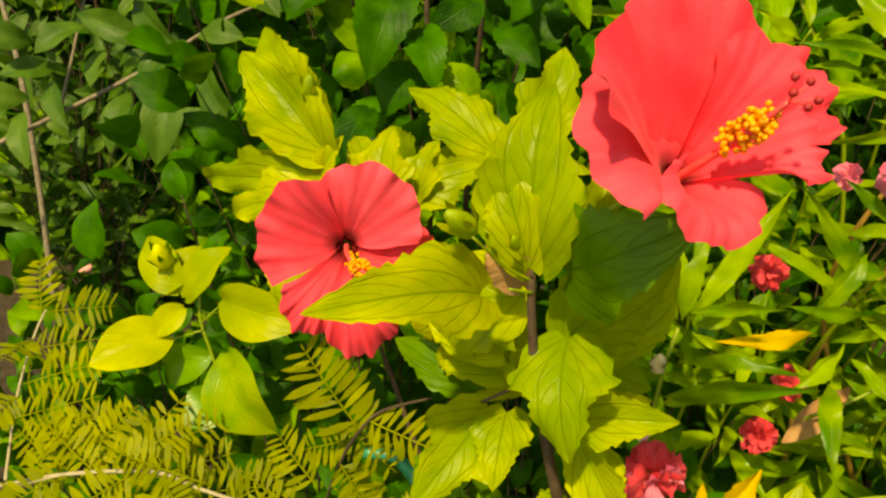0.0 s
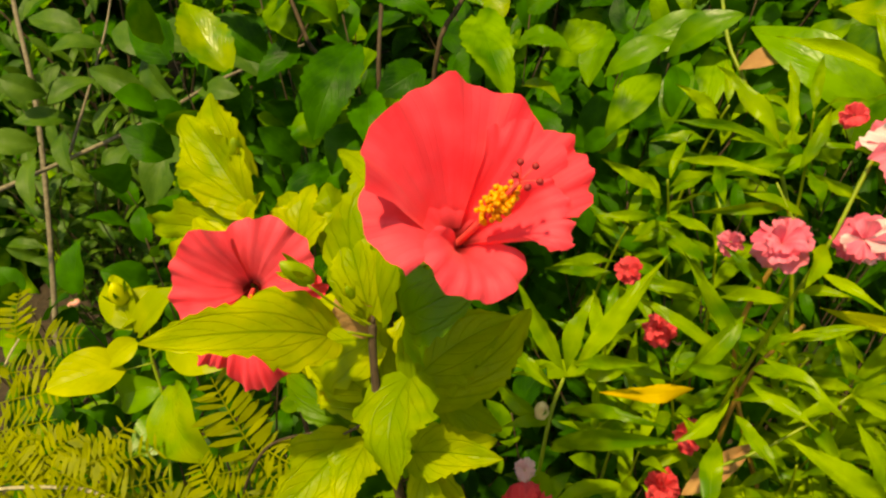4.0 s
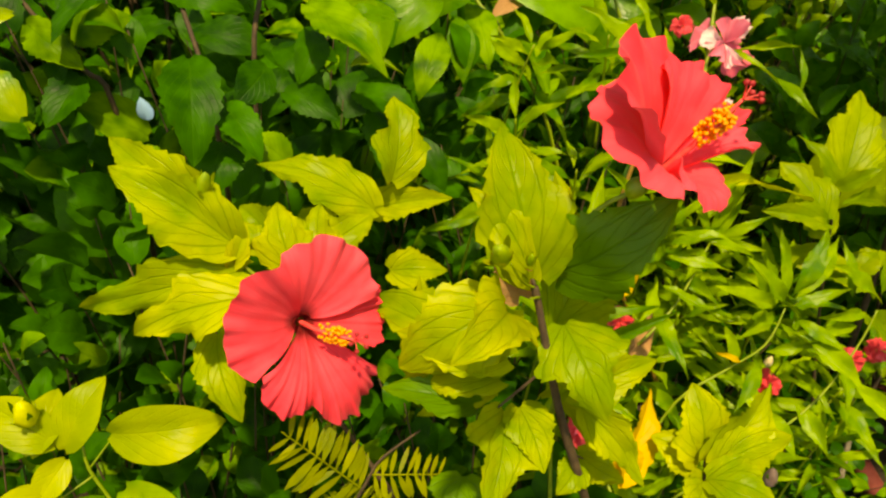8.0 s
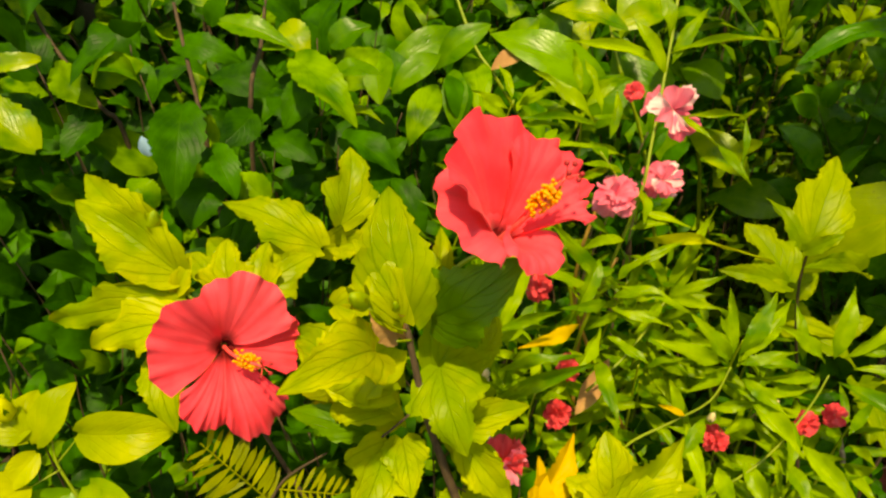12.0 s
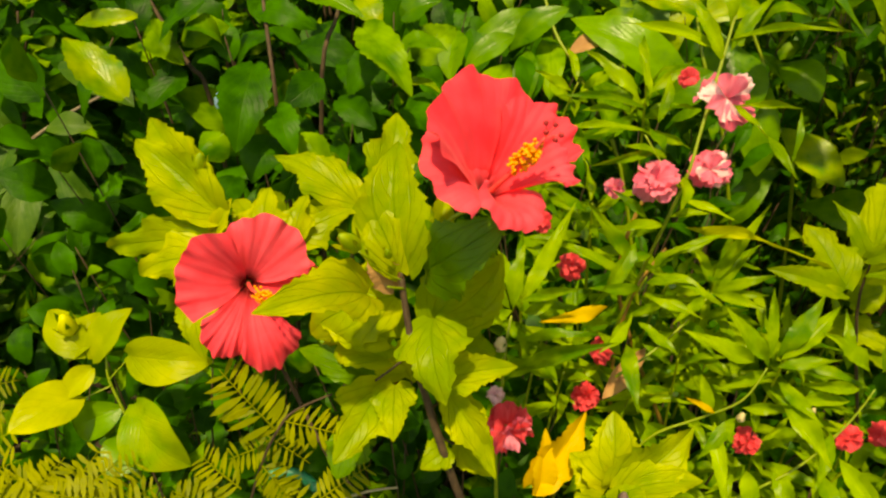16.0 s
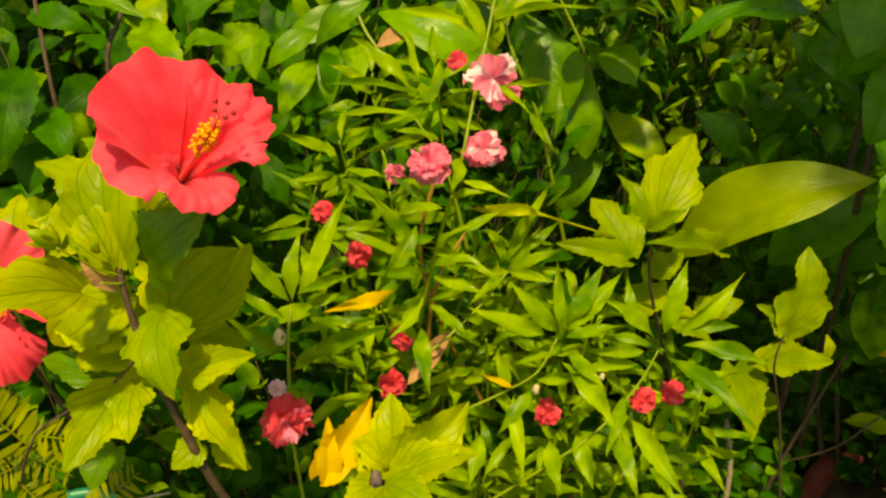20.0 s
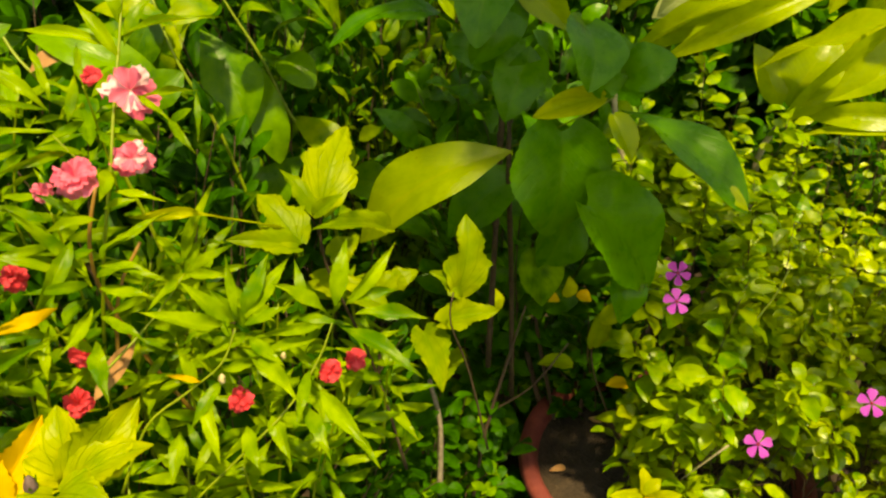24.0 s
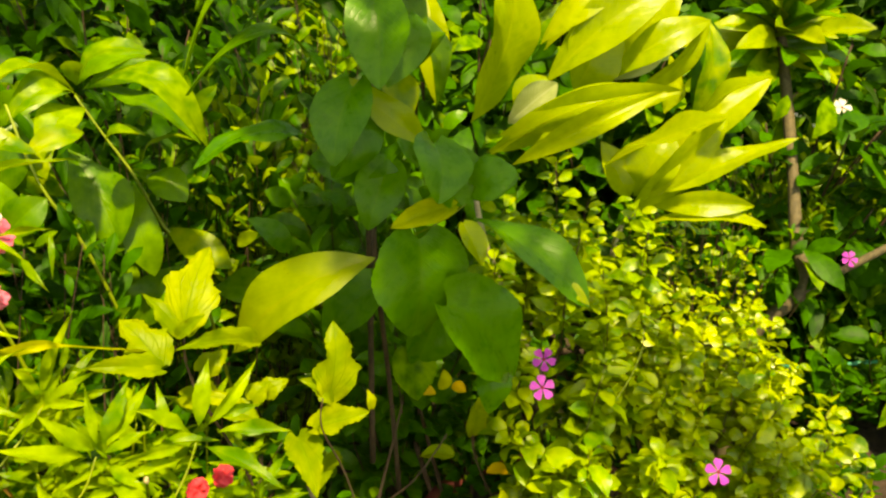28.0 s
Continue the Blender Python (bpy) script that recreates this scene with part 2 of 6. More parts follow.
BUDPALE = rough_material("pale_bud", (0.55, 0.45, 0.22), (0.7, 0.55, 0.35), 120, 0.5, 0.3)
BUDPINK = rough_material("pink_bud", (0.75, 0.25, 0.22), (0.8, 0.45, 0.38), 120, 0.5, 0.3)
BUDDARK = rough_material("withered_bud", (0.10, 0.06, 0.05), (0.2, 0.14, 0.12), 120, 0.8, 0.4)
ANTHER = rough_material("anther_yellow", (0.80, 0.20, 0.008), (0.92, 0.46, 0.03), 300, 0.7, 0.4)
STIGMA = rough_material("stigma_red", (0.26, 0.006, 0.012), (0.42, 0.012, 0.02), 300, 0.6, 0.3)
COLUMN = rough_material("column_red", (0.80, 0.05, 0.06), (0.88, 0.12, 0.12), 150, 0.5, 0.2)
SOIL = rough_material("soil", (0.02, 0.013, 0.007), (0.07, 0.045, 0.025), 22, 0.95, 1.0, 0.02)
CLAY = rough_material("red_clay", (0.15, 0.025, 0.022), (0.27, 0.06, 0.045), 40, 0.7, 0.4)
HOSE = rough_material("green_plastic", (0.0, 0.16, 0.08), (0.0, 0.24, 0.12), 20, 0.4, 0.1)
BLUE = rough_material("blue_plastic", (0.2, 0.38, 0.6), (0.3, 0.5, 0.7), 20, 0.5, 0.1)


# ---- building helpers ----
def thing(name, base, label, category, group=""):
    ob = new(name)
    ob.location = base
    ob["label"], ob["category"] = label, category
    if group:
        ob["group"] = group
    return ob


def place(name, mesh, parent, m, label="", kind=""):
    """A part of parent with the world pose m."""
    ob = new(name, mesh)
    ob.parent = parent
    ob.matrix_basis = Matrix.Translation(-parent.location) @ m
    return tagged(ob, label, "", "", kind)


def mesh_of(name, verts, faces, material, uvs=None, smooth=True):
    me = bpy.data.meshes.new(name)
    me.from_pydata([tuple(v) for v in verts], [], faces)
    me.materials.append(material)
    if uvs is not None:
        layer = me.uv_layers.new(name="UVMap")
        index = np.zeros(len(me.loops), dtype=np.int32)
        me.loops.foreach_get("vertex_index", index)
        layer.data.foreach_set("uv", np.asarray(uvs, dtype=np.float32)[index].ravel())
    if smooth:
        me.polygons.foreach_set("use_smooth", [True] * len(me.polygons))
    me.update()
    return me


def profile(s, peak, blunt):
    """Half width of a blade at s from its base: widest at peak, blunter with a smaller blunt."""
    a = math.log(0.5) / math.log(peak)
    return max(0.0, math.sin(math.pi * min(1, max(0, s)) ** a)) ** blunt


SHAPES = {  # peak, blunt, teeth, tooth depth, lobe, fold, arch, wave, cordate, twist, rows, columns
    "hibiscus": (0.32, 0.84, 9, 0.13, 0.14, 0.34, 0.15, 0.050, 0.12, 0.45, 42, 5),
    "lobed": (0.33, 0.88, 9, 0.13, 0.36, 0.34, 0.15, 0.055, 0.10, 0.45, 42, 5),
    "smooth": (0.42, 0.74, 0, 0.0, 0.0, 0.28, 0.17, 0.030, 0.06, 0.40, 14, 3),
    "ovate": (0.40, 0.82, 10, 0.12, 0.0, 0.30, 0.17, 0.025, 0.06, 0.50, 31, 3),
    "heart": (0.36, 0.72, 18, 0.04, 0.0, 0.26, 0.16, 0.016, 0.18, 0.22, 40, 5),
    "lance": (0.40, 1.25, 10, 0.12, 0.0, 0.32, 0.14, 0.040, 0.0, 0.60, 21, 2),
    "long": (0.52, 0.82, 0, 0.0, 0.0, 0.22, 0.14, 0.030, 0.0, 0.35, 17, 3),
    "strap": (0.60, 0.80, 0, 0.0, 0.0, 0.22, 0.24, 0.020, 0.0, 0.50, 20, 3),
    "arching": (0.50, 0.86, 0, 0.0, 0.0, 0.24, 0.30, 0.022, 0.0, 0.25, 24, 3),
    "round": (0.56, 0.58, 0, 0.0, 0.0, 0.42, 0.16, 0.010, 0.0, 0.60, 8, 2),
    "leaflet": (0.5, 0.45, 0, 0.0, 0.0, 0.1, 0.05, 0.0, 0.0, 0.0, 4, 1),
}


def swell(s, at, wide):
    return math.exp(-((s - at) / wide) ** 2)


def blade(shape, seed, rows=None, columns=None):
    """Vertices, faces and uvs of a blade of length 1 along y and width 1 along x, lying on z = 0 at base and tip."""
    peak, blunt, teeth, depth, lobe, fold, arch, wave, cordate, twist, n, half = SHAPES[shape]
    n, half = rows or n, columns or half
    rng = random.Random(seed)
    phase, lean, bend, warp = rng.uniform(0, 6.28), rng.uniform(-0.07, 0.07), rng.uniform(0.4, 1.6), rng.uniform(0.6, 1.6)
    roll, turn, crease = rng.uniform(-0.25, 0.25), rng.uniform(-twist, twist), rng.uniform(0.5, 1.5)
    hang = rng.uniform(0.3, 1.0)
    verts, uvs, faces = [], [], []
    cols = 2 * half + 1
    for i in range(n + 1):
        s = i / n
        w = 0.5 * profile(0.012 + 0.988 * s, peak, blunt)
        for j in range(-half, half + 1):
            u = j / half
            edge = abs(u)
            reach, ahead = w, 0.0
            if lobe:  # two side lobes below a narrower middle one
                shift = 0.03 * math.sin(phase) * (1 if u < 0 else -1)
                reach *= 1 + edge * lobe * (0.55 * swell(s, 0.36 + shift, 0.10) - 0.75 * swell(s, 0.56 + shift, 0.13) - 0.2 * swell(s, 0.85, 0.2))
                ahead += lobe * 0.22 * edge ** 2 * swell(s, 0.36 + shift, 0.12)
            if teeth:
                saw = (s * teeth + 0.35 * math.sin(9 * s + phase) + (0.35 if u < 0 else 0.0)) % 1.0
                reach *= 1 - depth * saw * edge ** 3 * (1.25 if s < 0.9 else 0.6)
                ahead += depth * 0.16 * edge ** 3 * (1 - saw)
            x = u * reach + lean * math.sin(math.pi * s)
            y = s + ahead * (1 - s) - cordate * edge ** 1.5 * max(0, 1 - s / 0.3) + 0.02 * edge
            z = fold * crease * edge * w * (1 + roll * u) + arch * bend * 4 * s * (1 - s)
            z += wave * warp * edge ** 2 * math.sin(s * 11 + phase + (1.7 if u < 0 else 0)) * min(1, 6 * s * (1 - s))
            z -= 0.42 * fold * hang * edge ** 2.2 * w * (1 + s) + 0.5 * arch * hang * max(0, s - 0.6) ** 2 * 2
            z += u * reach * math.tan(turn * (s - 0.35) * 1.5)
            verts.append((x, y, z))
            uvs.append((0.5 + 0.5 * u, s))
    for i in range(n):
        for j in range(cols - 1):
            a = i * cols + j
            faces.append((a, a + 1, a + cols + 1, a + cols))
    return verts, faces, uvs


BLADES = {}


def blade_mesh(shape, material, variant, rows=None, columns=None):
    key = (shape, material.name, variant, rows)
    if key not in BLADES:
        v, f, uv = blade(shape, variant * 17 + len(shape), rows, columns)
        BLADES[key] = mesh_of("leaf", v, f, material, uv)
    return BLADES[key]


FACING = Vector((-0.22, -0.66, 0.72))
rng = random.Random(7)


def aim(base, tip, width, twist=0.0, facing=FACING, depth=None):
    """The pose of a blade from base to tip, turned towards facing and then by twist about its own length."""
    base, tip = Vector(base), Vector(tip)
    y = tip - base
    length = y.length
    y.normalize()
    z = facing - y * facing.dot(y)
    if z.length < 0.05:
        z = Vector((0, 0, 1)) - y * y.z
    z.normalize()
    z = Matrix.Rotation(radians(twist), 3, y) @ z
    x = y.cross(z)
    m = Matrix((x, y, z)).transposed().to_4x4()
    return Matrix.Translation(base) @ m @ Matrix.Diagonal((width, length, (depth or (width + length) / 2), 1))


def leaf(plant, shape, material, base, tip, width, twist=0.0, name="leaf", label=""):
    mesh = blade_mesh(shape, material, rng.randrange(8))
    width *= 0.97 if shape in ("hibiscus", "lobed") else 1.0
    face = FACING + Vector((rng.gauss(0, 0.22), rng.gauss(0, 0.16), rng.gauss(0, 0.16)))
    return place(name, mesh, plant, aim(base, tip, width, twist + rng.gauss(0, 9), face), label)


def arch_leaf(plant, shape, material, base, tip, width, rise):
    """A leaf that rises from base and bends over to tip."""
    length = (Vector(tip) - Vector(base)).length
    mesh = blade_mesh(shape, material, rng.randrange(8))
    return place("leaf", mesh, plant, aim(base, tip, width, rng.gauss(0, 8), Vector((-0.1, -0.25, 1.0)), length * (0.5 + rise)))


def tube(points, radii, sides=7, wobble=0.0):
    """Vertices and faces of a tapered tube along smooth points."""
    pts = [Vector(p) for p in points]
    fine, rad = [], []
    for i in range(len(pts) - 1):
        p0, p1, p2, p3 = pts[max(0, i - 1)], pts[i], pts[i + 1], pts[min(len(pts) - 1, i + 2)]
        steps = 4
        for k in range(steps + (1 if i == len(pts) - 2 else 0)):
            t = k / steps
            fine.append(0.5 * ((2 * p1) + (p2 - p0) * t + (2 * p0 - 5 * p1 + 4 * p2 - p3) * t * t + (3 * p1 - p0 - 3 * p2 + p3) * t ** 3))
            rad.append((radii[i] * (1 - t) + radii[i + 1] * t) * (1 + wobble * math.sin(7.3 * len(fine))))
    verts, faces = [], []
    side = Vector((1, 0, 0))
    for i, p in enumerate(fine):
        d = (fine[min(i + 1, len(fine) - 1)] - fine[max(0, i - 1)]).normalized()
        side = side - d * side.dot(d)
        if side.length < 1e-4:
            side = d.orthogonal()
        side.normalize()
        up = d.cross(side)
        for k in range(sides):
            a = 2 * math.pi * k / sides
            verts.append(p + (side * math.cos(a) + up * math.sin(a)) * rad[i])
    for i in range(len(fine) - 1):
        for k in range(sides):
            a, b = i * sides + k, i * sides + (k + 1) % sides
            faces.append((a, b, b + sides, a + sides))
    faces.append(tuple(range(sides))[::-1])
    faces.append(tuple(range(len(fine) * sides - sides, len(fine) * sides)))
    return verts, faces


def stem(plant, material, points, r0, r1=None, name="stem", label="", wobble=0.06):
    r1 = r0 if r1 is None else r1
    n = len(points)
    radii = [r0 + (r1 - r0) * i / (n - 1) for i in range(n)]
    o = plant.location
    v, f = tube([Vector(p) - o for p in points], radii, 7, wobble)
    ob = new(name, mesh_of(name, v, f, material))
    ob.parent = plant
    return tagged(ob, label)


def bowed(a, b, sag=0.0, n=4, side=0.0):
    """Points from a to b, bowed upwards by sag and sideways by side, in metres."""
    a, b = Vector(a), Vector(b)
    across = (b - a).cross(Vector((0, 0, 1)))
    across = across.normalized() if across.length > 1e-6 else Vector((1, 0, 0))
    return [a.lerp(b, i / (n - 1)) + (Vector((0, 0, sag)) + across * side) * math.sin(math.pi * i / (n - 1)) for i in range(n)]


def ball(radius=1.0, rows=7, sides=9, ribs=0, stretch=1.0, point=0.0):
    """A bud: vertices and faces along z, with ribs and a pointed top."""
    verts, faces = [], []
    for i in range(rows + 1):
        a = math.pi * i / rows
        r = math.sin(a) * radius
        z = -math.cos(a) * radius * stretch
        if z > 0:
            z *= 1 + point
            r *= 1 - 0.35 * point * (z / (radius * stretch * (1 + point)))
        for k in range(sides):
            b = 2 * math.pi * k / sides
            q = r * (1 + 0.10 * math.cos(ribs * b)) if ribs else r
            verts.append((q * math.cos(b), q * math.sin(b), z))
    for i in range(rows):
        for k in range(sides):
            a, b = i * sides + k, i * sides + (k + 1) % sides
            faces.append((a, b, b + sides, a + sides))
    return verts, faces


def upright(place_at, direction, scale=1.0, spin=0.0):
    """The pose of something that grows along z, turned to direction."""
    q = Vector(direction).normalized().to_track_quat("Z", "Y").to_matrix().to_4x4()
    return Matrix.Translation(place_at) @ q @ Matrix.Rotation(spin, 4, "Z") @ Matrix.Scale(scale, 4)


def bud(plant, at, direction, size, material=BUDGREEN, sepals=5, name="bud", label=""):
    """A closed bud with its sepals."""
    v, f = ball(0.42 * size, 9, 12, 5, 1.7, 0.6) if material is BUDGREEN else ball(0.5 * size, 9, 12, 5, 1.25, 0.7)
    ob = place(name, mesh_of(name, v, f, material), plant, upright(at, direction), label)
    mesh = blade_mesh("leaflet", HIB if material is BUDGREEN else HIBDARK, 1)
    for k in range(sepals):
        a = 2 * math.pi * k / sepals
        out = Vector((math.cos(a), math.sin(a), 0))
        m = aim(out * size * 0.22 + Vector((0, 0, -size * 0.6)), out * size * (0.75 if k % 2 else 0.55) + Vector((0, 0, size * (0.55 if k % 2 else 0.95))), size * 0.28, 0, out)
        s = new("sepal", mesh)
        s.parent = ob
        s.matrix_basis = m
    return ob


# ---- flowers ----
def petal_mesh(seed, length, half_angle, lift, bowl, ruffle, material, rows=16, cols=15, notch=0.0, curl=0.0, shingle=0.035, skew=0.0, drop=0.26):
    """A fan-shaped petal from the flower's middle outwards along y; z is the way the flower faces. It ends lift lengths forward, bulging by bowl on the way."""
    r = random.Random(seed)
    ph, ph2, ph3 = r.uniform(0, 6.28), r.uniform(0, 6.28), r.uniform(0, 6.28)
    verts, uvs, faces = [], [], []
    for i in range(rows + 1):
        s = i / rows
        for j in range(cols):
            u = -1 + 2 * j / (cols - 1)
            spread = half_angle * (1.35 - 0.35 * min(1, s * 1.4) ** 0.8)
            edge = 1 - drop * abs(u) ** 2.8 - notch * max(0, 1 - abs(u) * 3)
            edge += (0.030 * math.sin(4 * u + ph) + 0.016 * math.sin(11 * u + ph2) + 0.010 * math.sin(23 * u + ph3)) * s ** 2
            rad = length * s * edge * (1 + skew * u)
            a = u * spread
            z = length * (lift * s + bowl * 4 * s * (1 - s))
            z += ruffle * length * s ** 2 * (0.5 * math.sin(3.4 * u + ph) + 0.4 * math.sin(7 * u + ph2) * abs(u))
            z += 0.5 * ruffle * length * s ** 5 * math.sin(14 * u + ph3)
            z += 0.30 * ruffle * length * s ** 4 * math.sin(29 * u + ph)
            z += shingle * length * u * s ** 0.7 - curl * length * max(0, s - 0.6) ** 2 * 6
            z += 0.010 * length * (math.sin(17 * u + ph) + 0.7 * math.sin(31 * u + ph2)) * s
            z += 0.7 * ruffle * length * s ** 1.5 * math.sin(2.2 * u + 2.5 * s + ph3)
            verts.append((rad * math.sin(a), 0.003 + rad * math.cos(a), z))
            uvs.append((0.5 + 0.5 * u, s))
    for i in range(rows):
        for j in range(cols - 1):
            a = i * cols + j
            faces.append((a, a + 1, a + cols + 1, a + cols))
    return mesh_of("petal", verts, faces, material, uvs)


def hibiscus_flower(at, axis, spin, petals, column, label, stalk_from):
    """petals: rows of the tip's place from the throat, half angle, bowl, curl, skew, drop at the sides, tilt; column: length and bend direction of the column."""
    flower = thing("hibiscus_flower", at, label, "flower", "red hibiscus flowers")
    m = upright(at, axis, 1, radians(spin))
    back = m.to_3x3().inverted()
    for k, (tip, half, bowl, curl, skew, drop, tilt) in enumerate(petals):
        x, y, z = back @ Vector(tip)
        length = math.hypot(x, y)
        mesh = petal_mesh(31 + 7 * k + int(1000 * at[0]), length, radians(half), z / length + curl * 0.96, bowl, 0.095, PETAL, 26, 45, curl=curl, shingle=tilt, skew=skew, drop=drop)
        place("petal", mesh, flower, m @ Matrix.Rotation(-math.atan2(x, y), 4, "Z") @ Matrix.Translation((0, 0, -0.003 + 0.0012 * k)))
    v, f = ball(1, 6, 16)
    throat = [(0.011 * x, 0.011 * y, 0.010 * z + 0.004) for x, y, z in v]
    place("throat", mesh_of("throat", throat[: 16 * 5], f[: 16 * 4], THROAT, [(0.5, 0.3)] * (16 * 5)), flower, m, "dark crimson throat")
    length, way = column
    lean = m.to_3x3().inverted() @ (Vector(way).normalized() * length) - Vector((0, 0, length))
    pts = [Vector((0, 0, 0.0)), Vector((0, 0, length * 0.4)) + Vector(lean) * 0.12, Vector((0, 0, length * 0.75)) + Vector(lean) * 0.5, Vector((0, 0, length)) + Vector(lean)]
    v, f = tube(pts, [0.0028, 0.0022, 0.0020, 0.0012], 8)
    place("column", mesh_of("column", v, f, COLUMN), flower, m, "slender red column")
    r = random.Random(int(at[0] * 999))
    verts, faces = [], []
    bv, bf = ball(0.0019, 4, 6)
    for k in range(130):
        t = r.uniform(0.52, 0.97)
        p = pts[0].lerp(pts[3], t) * 0.5 + (pts[1].lerp(pts[2], min(1, max(0, (t - 0.4) / 0.35)))) * 0.5
        a = r.uniform(0, 6.28)
        out = Vector((math.cos(a), math.sin(a), r.uniform(-0.1, 0.5))) * r.uniform(0.003, 0.0085)
        o = len(verts)
        verts += [p + out + Vector(q) for q in bv]
        faces += [tuple(i + o for i in face) for face in bf]
    place("anther_cluster", mesh_of("anther_cluster", verts, faces, ANTHER), flower, m, "cluster of yellow-orange anthers", "stuff")
    for k in range(5):
        a = 2 * math.pi * k / 5 + 0.4
        tip = pts[3] + Vector((math.cos(a) * 0.0085, math.sin(a) * 0.0085, 0.010))
        v, f = tube([pts[3], pts[3].lerp(tip, 0.6) + Vector((0, 0, 0.001)), tip], [0.0006, 0.0005, 0.0005], 5)
        arm = place("style", mesh_of("style", v, f, COLUMN), flower, m)
        v, f = ball(0.0024, 6, 8)
        pad = new("stigma", mesh_of("stigma", v, f, STIGMA))
        pad.parent = arm
        pad.matrix_basis = Matrix.Translation(tip)
    v, f = ball(0.008, 7, 10, 5, 1.3, 0.0)
    place("calyx", mesh_of("calyx", v, f, BUDGREEN), flower, m @ Matrix.Translation((0, 0, -0.012)), "green calyx")
    stem(flower, STALK, bowed(Vector(stalk_from), m @ Vector((0, 0, -0.018)), 0.01), 0.0018, 0.0022, "flower_stalk")
    return flower


def balsam_flower(at, axis, size, material, material_2=None, count=12, label="double pink balsam flower"):
    flower = thing("balsam_flower", at, label, "flower", "balsam flowers")
    r = random.Random(int(at[0] * 7919 + at[2] * 131))
    m = upright(at, axis, 1, r.uniform(0, 6))
    for k in range(count):
        ring = (k + 0.5) / count
        mesh = petal_mesh(r.randrange(9999), size * (0.32 + 0.26 * ring), radians(44), 1.0 - 1.25 * ring, 0.14, 0.30, (material_2 or material) if ring < 0.3 else material, 7, 13, 0.12)
        place("petal", mesh, flower, m @ Matrix.Rotation(k * 2.4 + r.uniform(-0.3, 0.3), 4, "Z") @ Matrix.Translation((0, -0.002, size * 0.10 * (0.5 - ring))) @ Matrix.Rotation(r.uniform(-0.6, 0.45), 4, "X") @ Matrix.Rotation(r.uniform(-0.3, 0.3), 4, "Y"))
    v, f = ball(size * 0.13, 5, 8)
    place("calyx", mesh_of("calyx", v, f, BUDPALE), flower, m @ Matrix.Translation((0, 0, -size * 0.22)))
    return flower


def periwinkle_flower(at, axis, size, material=MAUVE, label="five-petalled mauve periwinkle flower on the small-leaved shrub"):
    flower = thing("periwinkle_flower", at, label, "flower", "periwinkle flowers")
    m = upright(at, axis, 1, rng.uniform(0, 6))
    mesh = petal_mesh(5, size * 0.5, radians(30), 0.02, 0.02, 0.05, material, 6, 7)
    for k in range(5):
        place("petal", mesh, flower, m @ Matrix.Rotation(2 * math.pi * k / 5, 4, "Z"))
    v, f = tube([(0, 0, -size * 0.5), (0, 0, -size * 0.2), (0, 0, 0.001)], [0.0012, 0.0012, 0.0022], 6)
    place("flower_tube", mesh_of("flower_tube", v, f, BUDPALE), flower, m)
    v, f = ball(size * 0.06, 4, 6)
    place("eye", mesh_of("eye", v, f, STIGMA), flower, m, "dark red eye")
    return flower


# ---- massed foliage ----
def masses(name, parent, material, shape, poses, rows=5, columns=1, label="", kind="stuff"):
    """Many blades in one mesh; poses are world matrices."""
    templates = []
    for k in range(7):
        v, f, uv = blade(shape, 40 + k, rows, columns)
        templates.append((np.array(v), np.array(f), np.array(uv)))
    V, Fc, UV, o = [], [], [], 0
    shift = np.array(parent.location)
    for i, m in enumerate(poses):
        v, f, uv = templates[i % 7]
        a = np.array(m)
        V.append(v @ a[:3, :3].T + a[:3, 3] - shift)
        Fc.append(f + o)
        UV.append(uv)
        o += len(v)
    V, Fc, UV = np.concatenate(V), np.concatenate(Fc), np.concatenate(UV)
    ob = new(name, mesh_of(name, V.tolist(), Fc.tolist(), material, UV))
    ob.parent = parent
    return tagged(ob, label, "", "", kind)


